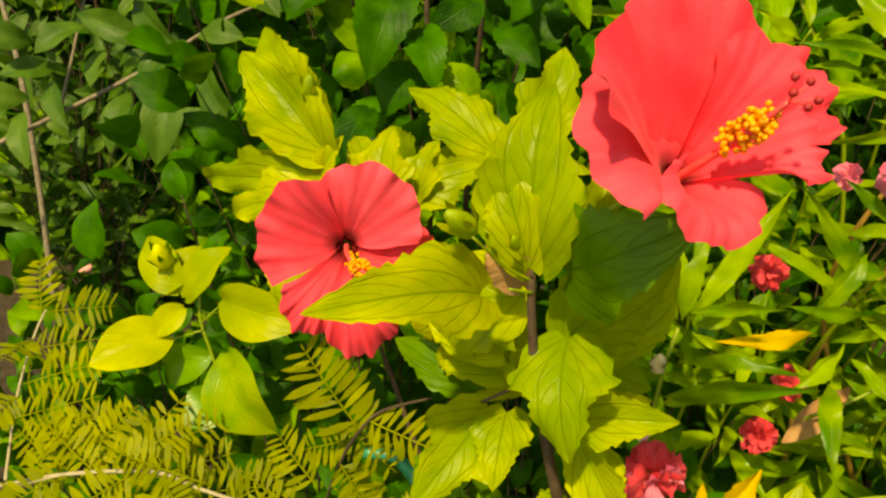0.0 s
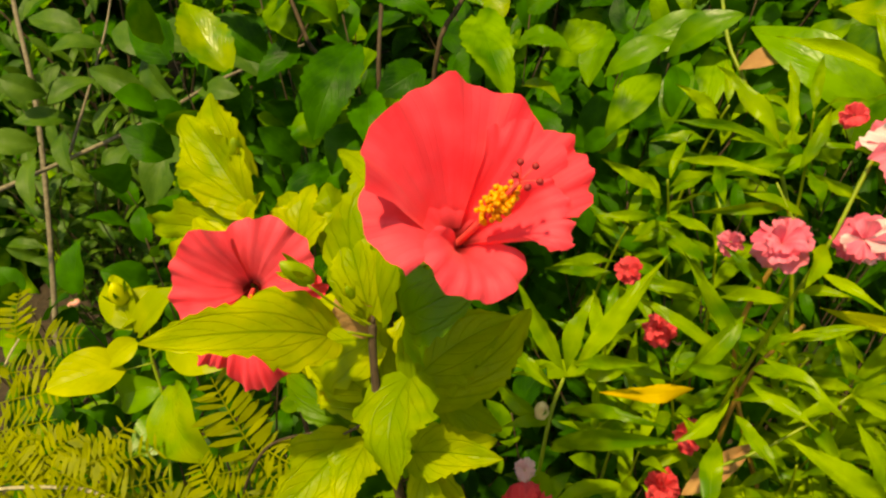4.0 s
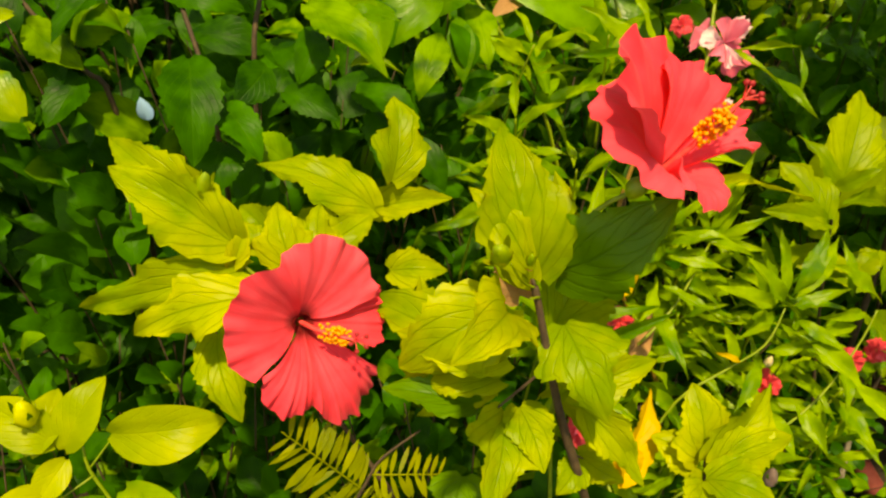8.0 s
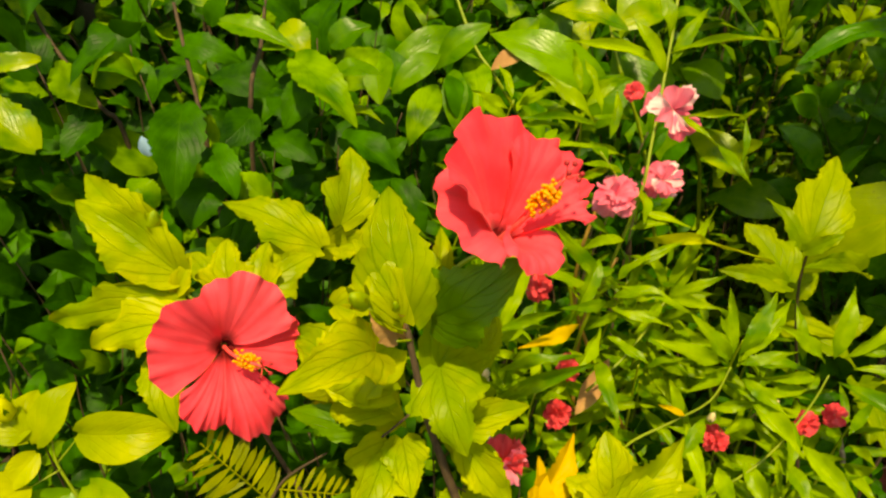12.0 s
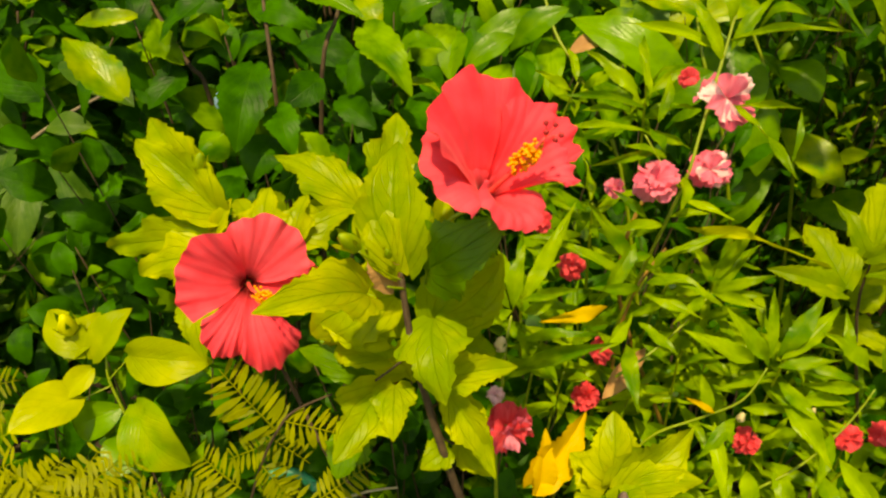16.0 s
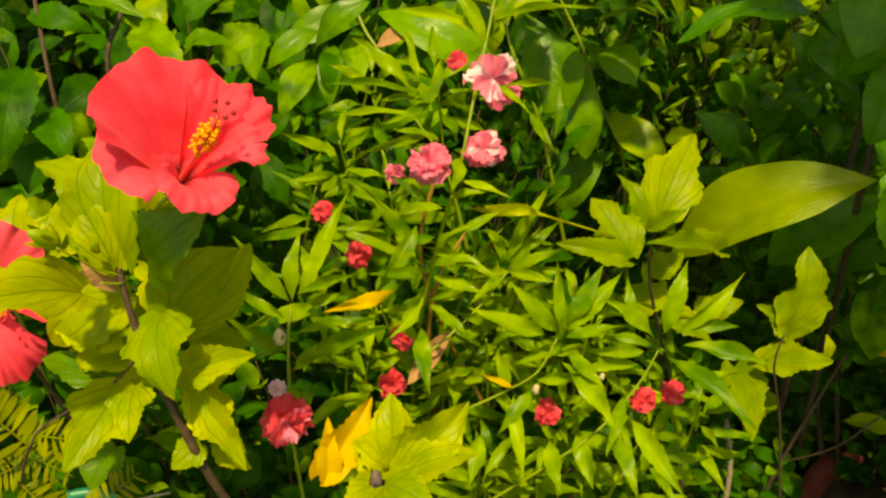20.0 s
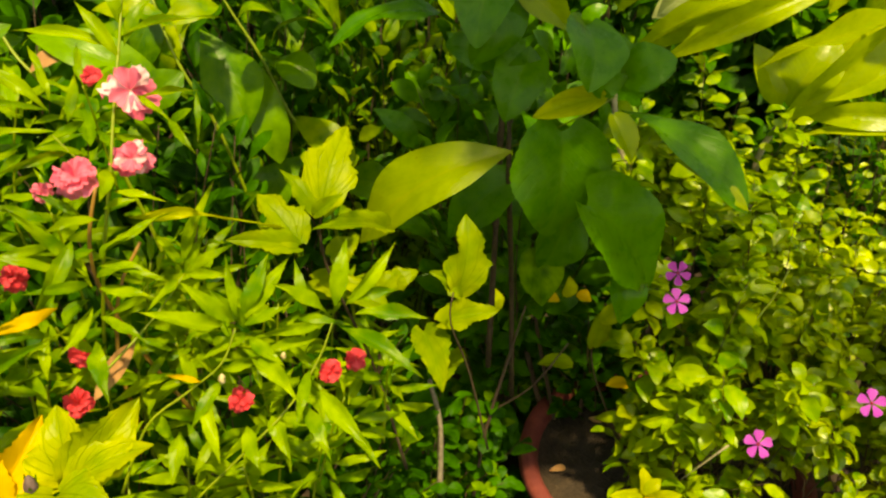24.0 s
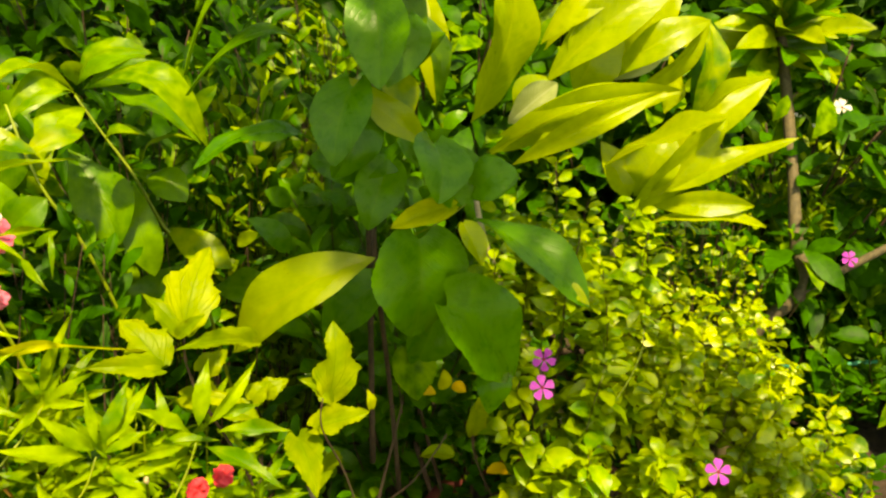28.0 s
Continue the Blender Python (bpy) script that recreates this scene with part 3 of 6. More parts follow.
def shrub(name, label, base, tops, material, shape, length, ratio, per_branch, bark=BARK, radius=0.0036, droop=0.25, spread=0.5, group="", single=0, seed=1, start=0.15, stuff_rows=6, facing_bias=0.8, category="shrub", tumble=0.5):
    """A shrub: a branch from base to each top, with leaves along it; the first `single` leaves are parts of their own."""
    r = random.Random(seed)
    plant = thing(name, base, label, category, group)
    poses = []
    base = Vector(base)
    for top in tops:
        top = Vector(top)
        foot = base + Vector((r.uniform(-0.05, 0.05), r.uniform(-0.05, 0.05), 0))
        pts = [foot, foot.lerp(top, 0.35) + Vector((r.uniform(-0.09, 0.09), r.uniform(-0.09, 0.09), 0.06)), foot.lerp(top, 0.7) + Vector((r.uniform(-0.06, 0.06), r.uniform(-0.06, 0.06), 0.05)), top]
        stem(plant, bark, pts, radius, radius * 0.3, "branch")
        angle = r.uniform(0, 6.28)
        for k in range(per_branch):
            t = start + (1 - start) * (k + r.random()) / per_branch
            seg = min(2, int(t * 3))
            p = pts[seg].lerp(pts[seg + 1], t * 3 - seg)
            angle += 2.4
            d = Vector((math.cos(angle), math.sin(angle), r.uniform(-0.1, 0.7)))
            along = (pts[seg + 1] - pts[seg]).normalized()
            d = (d * (1 - 0.45 * t) + along * spread * (0.4 + t)).normalized()
            size = length * r.uniform(0.65, 1.2) * (1 if tumble < 0.6 else r.uniform(0.75, 1.35))
            foot_l = p + d * size * r.uniform(0.15, 0.5)
            tip = foot_l + d * size - Vector((0, 0, size * droop * r.uniform(0.2, 1.6)))
            face = Vector((r.uniform(-tumble, tumble), r.uniform(-tumble, tumble), 0.5)) + FACING * facing_bias
            poses.append(aim(foot_l, tip, size * ratio * r.uniform(0.8, 1.15), r.uniform(-25, 25), face))
    r.shuffle(poses)
    for m in poses[:single]:
        place("leaf", blade_mesh(shape, material, r.randrange(8)), plant, m)
    if poses[single:]:
        masses("foliage", plant, material, shape, poses[single:], stuff_rows, 2 if stuff_rows > 5 else 1)
    return plant


def dome(centre, rx, ry, rz, n, seed, low=-0.2, near=0.75, far=1.0):
    """n points over a rounded crown."""
    r = random.Random(seed)
    out = []
    while len(out) < n:
        v = Vector((r.gauss(0, 1), r.gauss(0, 1), r.gauss(0, 1))).normalized()
        if v.z < low:
            continue
        k = r.uniform(near, far)
        out.append((centre[0] + v.x * rx * k, centre[1] + v.y * ry * k, centre[2] + v.z * rz * k))
    return out


def feather(plant, base, tip, pairs, leaflet, material=FERN, twist=0.0, width=0.21, name="leaf"):
    """A feathery leaf: a midrib with pairs of narrow leaflets, as one part."""
    base, tip = Vector(base), Vector(tip)
    y = (tip - base).normalized()
    z = (FACING - y * FACING.dot(y)).normalized()
    z = Matrix.Rotation(radians(twist), 3, y) @ z
    x = y.cross(z)
    n = (tip - base).length
    tv, tf, tuv = blade("leaflet", 3, 4, 1)
    V, Fc, UV = [], [], []
    sag = rng.uniform(-0.35, 0.15)
    rib = [Vector((0, 0, 0)), y * n * 0.5 + z * n * 0.05, y * n]
    v, f = tube(rib, [0.0012, 0.001, 0.0006], 4)
    V += [Vector(p) for p in v]
    Fc += [tuple(q) for q in f]
    UV += [(0.5, 0.5)] * len(v)
    for k in range(pairs):
        t = 0.08 + 0.9 * k / pairs
        size = leaflet * (0.55 + 0.45 * math.sin(math.pi * min(1, 0.15 + t * 0.9)))
        foot = y * n * t + z * n * 0.05 * math.sin(math.pi * t)
        for s in (-1, 1):
            if rng.random() < 0.05:
                continue
            d = (x * s + y * rng.uniform(0.15, 0.55) + z * (rng.uniform(-0.25, 0.2) + sag)).normalized()
            m = aim(foot, foot + d * size * rng.uniform(0.85, 1.1), size * width * rng.uniform(0.8, 1.15), rng.uniform(-25, 25), z)
            o = len(V)
            V += [m @ Vector(p) for p in tv]
            Fc += [tuple(i + o for i in q) for q in tf]
            UV += list(tuv)
    ob = new(name, mesh_of(name, V, Fc, material, UV))
    ob.parent = plant
    ob.matrix_basis = Matrix.Translation(base - plant.location)
    return ob


# ---- plants near the path ----
hib = thing("hibiscus_bush", (0.173, 0.274, 0.000), "young red-flowering hibiscus bush with light green toothed leaves", "shrub")
stem(hib, BARK, [(0.133, 0.386, 1.384), (0.104, 0.382, 1.482), (0.081, 0.400, 1.579), (0.069, 0.407, 1.636), (0.063, 0.422, 1.696), (0.062, 0.432, 1.722)], 0.0052, 0.0032)
stem(hib, BARK, [(0.062, 0.432, 1.722), (0.065, 0.448, 1.739), (0.068, 0.460, 1.751)], 0.0018, 0.0012)
stem(hib, BARK, [(0.070, 0.413, 1.646), (0.043, 0.429, 1.610), (0.026, 0.435, 1.593)], 0.0016, 0.0012)
stem(hib, BARK, [(0.082, 0.398, 1.578), (0.108, 0.422, 1.569)], 0.0012, 0.0009)
stem(hib, BARK, [(0.092, 0.396, 1.539), (0.107, 0.395, 1.524)], 0.0012, 0.0009)
stem(hib, BARK, [(0.126, 0.480, 1.239), (0.001, 0.524, 1.352), (-0.063, 0.603, 1.492), (-0.098, 0.616, 1.596)], 0.0035, 0.0022)
stem(hib, STALK, [(-0.063, 0.603, 1.492), (-0.086, 0.660, 1.614), (-0.116, 0.686, 1.662), (-0.121, 0.701, 1.685)], 0.0025, 0.0015)
stem(hib, STALK, [(0.062, 0.431, 1.721), (0.042, 0.424, 1.739), (0.019, 0.409, 1.773)], 0.0012, 0.0009)
stem(hib, STALK, [(0.063, 0.426, 1.714), (0.045, 0.415, 1.726)], 0.0014, 0.0011)
leaf(hib, "hibiscus", HIB, (0.026, 0.423, 1.715), (-0.078, 0.335, 1.771), 0.067, -12)
leaf(hib, "hibiscus", HIBDARK, (0.088, 0.436, 1.725), (0.152, 0.377, 1.807), 0.084, 10)
leaf(hib, "hibiscus", HIB, (0.066, 0.440, 1.728), (0.078, 0.512, 1.831), 0.085)
leaf(hib, "hibiscus", HIB, (0.060, 0.436, 1.728), (0.032, 0.487, 1.798), 0.047, -10)
leaf(hib, "hibiscus", HIB, (0.093, 0.450, 1.727), (0.123, 0.491, 1.788), 0.038, 10)
leaf(hib, "lobed", HIB, (0.092, 0.424, 1.674), (0.087, 0.353, 1.623), 0.079)
leaf(hib, "hibiscus", HIB, (0.093, 0.442, 1.655), (0.175, 0.473, 1.703), 0.078)
leaf(hib, "hibiscus", HIB, (0.060, 0.467, 1.680), (-0.028, 0.511, 1.614), 0.090)
leaf(hib, "hibiscus", HIB, (0.048, 0.446, 1.640), (-0.017, 0.534, 1.636), 0.054)
leaf(hib, "lobed", HIB, (0.037, 0.431, 1.592), (-0.024, 0.367, 1.557), 0.071)
leaf(hib, "hibiscus", HIB, (0.051, 0.428, 1.592), (0.037, 0.370, 1.570), 0.050)
leaf(hib, "hibiscus", HIBDARK, (0.028, 0.470, 1.572), (-0.042, 0.522, 1.586), 0.043)
leaf(hib, "lobed", HIB, (0.104, 0.429, 1.578), (0.139, 0.345, 1.517), 0.045)
leaf(hib, "hibiscus", HIB, (0.101, 0.395, 1.522), (0.068, 0.384, 1.508), 0.039)
leaf(hib, "hibiscus", HIB, (0.096, 0.432, 1.579), (0.166, 0.435, 1.598), 0.049)
leaf(hib, "hibiscus", HIB, (0.114, 0.463, 1.620), (0.171, 0.454, 1.591), 0.041, 10)
leaf(hib, "hibiscus", HIBDARK, (0.012, 0.461, 1.490), (-0.020, 0.431, 1.467), 0.063)
leaf(hib, "hibiscus", HIB, (0.120, 0.415, 1.505), (0.146, 0.374, 1.488), 0.038)
leaf(hib, "hibiscus", HIB, (0.050, 0.459, 1.603), (-0.023, 0.525, 1.580), 0.048)
leaf(hib, "hibiscus", HIB, (0.077, 0.432, 1.591), (0.086, 0.429, 1.630), 0.026, 20)
leaf(hib, "lobed", HIB, (0.063, 0.746, 1.646), (-0.040, 0.839, 1.691), 0.073)
leaf(hib, "lobed", HIB, (0.096, 0.761, 1.665), (0.135, 0.823, 1.744), 0.076)
leaf(hib, "hibiscus", HIB, (0.078, 0.790, 1.617), (0.161, 0.729, 1.639), 0.048)
leaf(hib, "hibiscus", HIB, (-0.119, 0.698, 1.681), (-0.207, 0.770, 1.759), 0.080)
leaf(hib, "hibiscus", HIB, (-0.126, 0.746, 1.697), (-0.194, 0.830, 1.764), 0.064)
leaf(hib, "hibiscus", HIB, (-0.126, 0.688, 1.661), (-0.101, 0.703, 1.697), 0.026)
leaf(hib, "lobed", HIB, (-0.117, 0.682, 1.656), (-0.269, 0.761, 1.618), 0.063)
leaf(hib, "lobed", HIB, (-0.116, 0.650, 1.643), (-0.229, 0.714, 1.598), 0.068)
leaf(hib, "lobed", HIB, (-0.061, 0.688, 1.631), (-0.053, 0.744, 1.687), 0.068)
leaf(hib, "lobed", HIB, (-0.038, 0.705, 1.630), (0.049, 0.719, 1.654), 0.069)
leaf(hib, "lobed", HIB, (-0.028, 0.698, 1.624), (-0.004, 0.744, 1.671), 0.057)
leaf(hib, "hibiscus", HIB, (-0.079, 0.742, 1.633), (-0.100, 0.794, 1.651), 0.042)
leaf(hib, "hibiscus", HIB, (-0.152, 0.693, 1.581), (-0.159, 0.622, 1.517), 0.062)
leaf(hib, "hibiscus", HIB, (-0.043, 0.821, 1.600), (-0.065, 0.858, 1.632), 0.054)
leaf(hib, "hibiscus", HIB, (0.001, 0.786, 1.588), (0.012, 0.841, 1.614), 0.062)
leaf(hib, "hibiscus", HIB, (0.064, 0.712, 1.575), (0.123, 0.677, 1.575), 0.053)
leaf(hib, "hibiscus", HIB, (0.041, 0.605, 1.505), (0.082, 0.668, 1.586), 0.065)
leaf(hib, "hibiscus", HIB, (0.073, 0.504, 1.543), (0.007, 0.544, 1.507), 0.033)
leaf(hib, "hibiscus", HIB, (0.077, 0.565, 1.535), (0.085, 0.510, 1.524), 0.037)
leaf(hib, "hibiscus", DRIED, (0.058, 0.446, 1.705), (0.033, 0.455, 1.757), 0.038)
leaf(hib, "hibiscus", HIB, (0.109, 0.443, 1.638), (0.194, 0.516, 1.682), 0.060, 20)
leaf(hib, "hibiscus", HIB, (0.105, 0.400, 1.587), (0.142, 0.362, 1.525), 0.045)
leaf(hib, "hibiscus", HIB, (0.097, 0.412, 1.602), (0.169, 0.382, 1.630), 0.049)
leaf(hib, "hibiscus", HIB, (0.059, 0.479, 1.612), (-0.012, 0.598, 1.632), 0.084)
bud(hib, (0.013, 0.414, 1.779), (-0.5, -0.5, 0.75), 0.0200, BUDGREEN)
bud(hib, (-0.132, 0.719, 1.739), (0.1, -0.4, 0.9), 0.0190, BUDGREEN)
bud(hib, (0.048, 0.422, 1.758), (-0.2, -0.4, 0.9), 0.0090, BUDGREEN)
hlow = thing("hibiscus_bush", (0.333, 0.324, 0.000), "low hibiscus shoot with broad toothed bright leaves beside the balsam", "shrub")
stem(hlow, BARK, [(0.314, 0.370, 1.184), (0.318, 0.394, 1.323), (0.314, 0.404, 1.397)], 0.0030, 0.0015)
leaf(hlow, "hibiscus", HIB, (0.317, 0.410, 1.388), (0.331, 0.455, 1.468), 0.091)
leaf(hlow, "hibiscus", HIB, (0.315, 0.403, 1.396), (0.418, 0.413, 1.460), 0.084)
leaf(hlow, "hibiscus", HIB, (0.315, 0.391, 1.396), (0.411, 0.366, 1.418), 0.059)
leaf(hlow, "hibiscus", HIB, (0.308, 0.412, 1.387), (0.278, 0.457, 1.408), 0.061)
leaf(hlow, "hibiscus", HIB, (0.296, 0.383, 1.394), (0.338, 0.322, 1.392), 0.066)
leaf(hlow, "hibiscus", HIB, (0.290, 0.385, 1.394), (0.231, 0.366, 1.375), 0.067)
leaf(hlow, "hibiscus", YELLOW, (0.232, 0.463, 1.357), (0.318, 0.505, 1.426), 0.060)
leaf(hlow, "hibiscus", YELLOW, (0.241, 0.456, 1.351), (0.255, 0.487, 1.427), 0.034, 25)
bud(hlow, (0.263, 0.296, 1.500), (0, 0, 1), 0.0140, BUDDARK)
lime = thing("lime_shrub", (-0.341, 0.565, 0.000), "young shoot with glossy lime-yellow leaves and round buds", "shrub")
stem(lime, STALK, [(-0.288, 0.672, 1.186), (-0.296, 0.734, 1.323), (-0.313, 0.761, 1.400), (-0.314, 0.775, 1.441), (-0.355, 0.803, 1.469)], 0.0024, 0.0015)
stem(lime, STALK, [(-0.313, 0.761, 1.400), (-0.279, 0.761, 1.434)], 0.0012, 0.0009)
stem(lime, STALK, [(-0.310, 0.756, 1.393), (-0.358, 0.749, 1.380)], 0.0012, 0.0009)
leaf(lime, "smooth", LIME, (-0.279, 0.763, 1.438), (-0.162, 0.710, 1.444), 0.068)
leaf(lime, "smooth", LIME, (-0.330, 0.773, 1.431), (-0.268, 0.795, 1.495), 0.056)
leaf(lime, "smooth", LIME, (-0.337, 0.779, 1.438), (-0.391, 0.843, 1.478), 0.056)
leaf(lime, "smooth", LIME, (-0.365, 0.783, 1.431), (-0.319, 0.831, 1.472), 0.049)
leaf(lime, "smooth", LIME, (-0.332, 0.767, 1.421), (-0.373, 0.748, 1.390), 0.038)
bud(lime, (-0.355, 0.792, 1.481), (0, -0.3, 0.9), 0.0260, BUDLIME)
leaf(lime, "smooth", LIME, (-0.353, 0.752, 1.386), (-0.439, 0.701, 1.383), 0.070)
leaf(lime, "smooth", MANGO, (-0.283, 0.751, 1.358), (-0.215, 0.677, 1.288), 0.090)
leaf(lime, "smooth", MANGO, (-0.307, 0.754, 1.351), (-0.381, 0.773, 1.309), 0.058)
leaf(lime, "smooth", MANGO, (-0.285, 0.741, 1.301), (-0.331, 0.683, 1.283), 0.065)
leaf(lime, "smooth", SHRUB, (-0.273, 0.794, 1.295), (-0.186, 0.804, 1.311), 0.053)
bal = thing("balsam_plant", (0.388, 0.542, 0.000), "pink balsam plant with narrow saw-toothed leaves and fleshy stems", "flowering plant")
stem(bal, STALK, [(0.396, 0.550, 0.997), (0.447, 0.712, 1.089), (0.456, 0.741, 1.222), (0.471, 0.729, 1.372), (0.489, 0.694, 1.526), (0.519, 0.678, 1.659), (0.546, 0.701, 1.733), (0.593, 0.747, 1.838), (0.622, 0.779, 1.908)], 0.0032, 0.0022)
stem(bal, STALK, [(0.223, 0.548, 1.084), (0.216, 0.568, 1.351), (0.222, 0.571, 1.419), (0.231, 0.587, 1.491), (0.243, 0.605, 1.527)], 0.0030, 0.0020)
stem(bal, STALK, [(0.407, 0.585, 1.159), (0.463, 0.574, 1.276), (0.529, 0.552, 1.324), (0.583, 0.532, 1.366), (0.617, 0.538, 1.416)], 0.0026, 0.0014)
stem(bal, STALK, [(0.418, 0.567, 1.038), (0.579, 0.487, 1.211), (0.663, 0.470, 1.278), (0.728, 0.474, 1.344), (0.760, 0.480, 1.394)], 0.0026, 0.0014)
stem(bal, STALK, [(0.431, 0.636, 1.357), (0.489, 0.637, 1.395), (0.545, 0.656, 1.421), (0.604, 0.680, 1.457)], 0.0024, 0.0016)
stem(bal, STALK, [(0.512, 0.676, 1.652), (0.483, 0.685, 1.689), (0.461, 0.705, 1.727)], 0.0020, 0.0012)
leaf(bal, "lance", BALSAM, (0.243, 0.609, 1.533), (0.187, 0.651, 1.625), 0.023)
leaf(bal, "lance", BALSAM, (0.246, 0.608, 1.533), (0.273, 0.647, 1.614), 0.025)
leaf(bal, "lance", BALSAM, (0.254, 0.607, 1.536), (0.350, 0.667, 1.655), 0.024)
leaf(bal, "lance", BALSAM, (0.253, 0.610, 1.542), (0.327, 0.568, 1.581), 0.015)
leaf(bal, "lance", BALSAM, (0.233, 0.601, 1.514), (0.173, 0.639, 1.557), 0.016)
leaf(bal, "lance", BALSAM, (0.225, 0.581, 1.476), (0.155, 0.608, 1.536), 0.022)
leaf(bal, "lance", BALSAM, (0.240, 0.587, 1.496), (0.342, 0.531, 1.530), 0.016)
leaf(bal, "lance", BALSAM, (0.232, 0.577, 1.455), (0.353, 0.513, 1.529), 0.023)
leaf(bal, "lance", BALSAM, (0.231, 0.573, 1.448), (0.294, 0.557, 1.503), 0.019)
leaf(bal, "lance", BALSAM, (0.218, 0.564, 1.425), (0.224, 0.480, 1.414), 0.034)
leaf(bal, "lance", BALSAM, (0.235, 0.590, 1.478), (0.175, 0.568, 1.484), 0.018)
leaf(bal, "lance", BALSAM, (0.272, 0.640, 1.502), (0.319, 0.648, 1.504), 0.017)
leaf(bal, "lance", BALSAM, (0.467, 0.722, 1.758), (0.343, 0.757, 1.775), 0.013)
leaf(bal, "lance", BALSAM, (0.473, 0.713, 1.727), (0.354, 0.751, 1.732), 0.012)
leaf(bal, "lance", BALSAM, (0.471, 0.730, 1.752), (0.404, 0.800, 1.822), 0.020)
leaf(bal, "lance", BALSAM, (0.473, 0.726, 1.768), (0.474, 0.780, 1.836), 0.014)
leaf(bal, "lance", BALSAM, (0.489, 0.723, 1.734), (0.526, 0.769, 1.791), 0.018)
leaf(bal, "lance", BALSAM, (0.482, 0.705, 1.699), (0.377, 0.693, 1.694), 0.014)
leaf(bal, "lance", BALSAM, (0.495, 0.695, 1.692), (0.422, 0.702, 1.717), 0.014)
leaf(bal, "lance", BALSAM, (0.593, 0.747, 1.838), (0.714, 0.655, 1.866), 0.012)
leaf(bal, "lance", BALSAM, (0.589, 0.740, 1.824), (0.470, 0.828, 1.850), 0.020)
leaf(bal, "lance", BALSAM, (0.583, 0.734, 1.810), (0.553, 0.793, 1.887), 0.023)
leaf(bal, "lance", BALSAM, (0.593, 0.738, 1.824), (0.660, 0.755, 1.893), 0.023)
leaf(bal, "lance", BALSAM, (0.598, 0.754, 1.852), (0.600, 0.801, 1.929), 0.023)
leaf(bal, "lance", BALSAM, (0.584, 0.703, 1.761), (0.609, 0.624, 1.729), 0.012)
leaf(bal, "lance", BALSAM, (0.603, 0.633, 1.740), (0.606, 0.561, 1.707), 0.015)
leaf(bal, "lance", BALSAM, (0.585, 0.700, 1.757), (0.657, 0.643, 1.770), 0.008)
leaf(bal, "lance", BALSAM, (0.654, 0.643, 1.770), (0.632, 0.611, 1.703), 0.010)
leaf(bal, "lance", BALSAM, (0.515, 0.674, 1.671), (0.479, 0.614, 1.652), 0.025)
leaf(bal, "lance", BALSAM, (0.518, 0.675, 1.634), (0.573, 0.620, 1.621), 0.014)
leaf(bal, "lance", LIME, (0.532, 0.677, 1.586), (0.785, 0.640, 1.488), 0.017)
leaf(bal, "lance", BALSAM, (0.441, 0.652, 1.588), (0.354, 0.611, 1.507), 0.029)
leaf(bal, "lance", YELLOW, (0.394, 0.620, 1.507), (0.285, 0.603, 1.510), 0.022)
leaf(bal, "lance", BALSAM, (0.259, 0.569, 1.419), (0.185, 0.540, 1.366), 0.026)
leaf(bal, "lance", BALSAM, (0.618, 0.542, 1.425), (0.557, 0.580, 1.506), 0.029)
leaf(bal, "lance", BALSAM, (0.602, 0.547, 1.422), (0.487, 0.570, 1.485), 0.030)
leaf(bal, "lance", BALSAM, (0.624, 0.544, 1.431), (0.640, 0.591, 1.517), 0.018)
leaf(bal, "lance", BALSAM, (0.631, 0.541, 1.430), (0.698, 0.556, 1.517), 0.030)
leaf(bal, "lance", BALSAM, (0.635, 0.537, 1.426), (0.731, 0.555, 1.495), 0.029)
leaf(bal, "lance", BALSAM, (0.629, 0.534, 1.418), (0.702, 0.497, 1.445), 0.020)
leaf(bal, "lance", BALSAM, (0.629, 0.523, 1.400), (0.646, 0.443, 1.383), 0.023)
leaf(bal, "lance", BALSAM, (0.616, 0.520, 1.387), (0.640, 0.398, 1.346), 0.028)
leaf(bal, "lance", BALSAM, (0.543, 0.543, 1.338), (0.533, 0.571, 1.397), 0.021)
leaf(bal, "lance", YELLOW, (0.550, 0.542, 1.340), (0.503, 0.554, 1.370), 0.011)
leaf(bal, "lance", BALSAM, (0.581, 0.527, 1.357), (0.653, 0.471, 1.391), 0.020)
leaf(bal, "lance", BALSAM, (0.547, 0.536, 1.330), (0.520, 0.440, 1.258), 0.024)
leaf(bal, "lance", BALSAM, (0.579, 0.529, 1.337), (0.507, 0.504, 1.292), 0.024)
leaf(bal, "lance", BALSAM, (0.759, 0.489, 1.407), (0.683, 0.525, 1.478), 0.024)
leaf(bal, "lance", BALSAM, (0.727, 0.505, 1.414), (0.743, 0.557, 1.488), 0.020)
leaf(bal, "lance", BALSAM, (0.772, 0.488, 1.415), (0.827, 0.526, 1.510), 0.033)
leaf(bal, "lance", BALSAM, (0.788, 0.482, 1.415), (0.889, 0.473, 1.505), 0.025)
leaf(bal, "lance", BALSAM, (0.802, 0.481, 1.422), (0.867, 0.439, 1.436), 0.021)
leaf(bal, "lance", BALSAM, (0.795, 0.470, 1.401), (0.885, 0.384, 1.399), 0.026)
leaf(bal, "lance", BALSAM, (0.770, 0.471, 1.385), (0.824, 0.323, 1.342), 0.031)
leaf(bal, "lance", BALSAM, (0.792, 0.454, 1.352), (0.857, 0.407, 1.377), 0.012)
leaf(bal, "lance", BALSAM, (0.740, 0.487, 1.393), (0.639, 0.502, 1.413), 0.021)
leaf(bal, "lance", BALSAM, (0.733, 0.488, 1.370), (0.631, 0.499, 1.382), 0.021)
leaf(bal, "lance", BALSAM, (0.709, 0.480, 1.322), (0.637, 0.411, 1.286), 0.022)
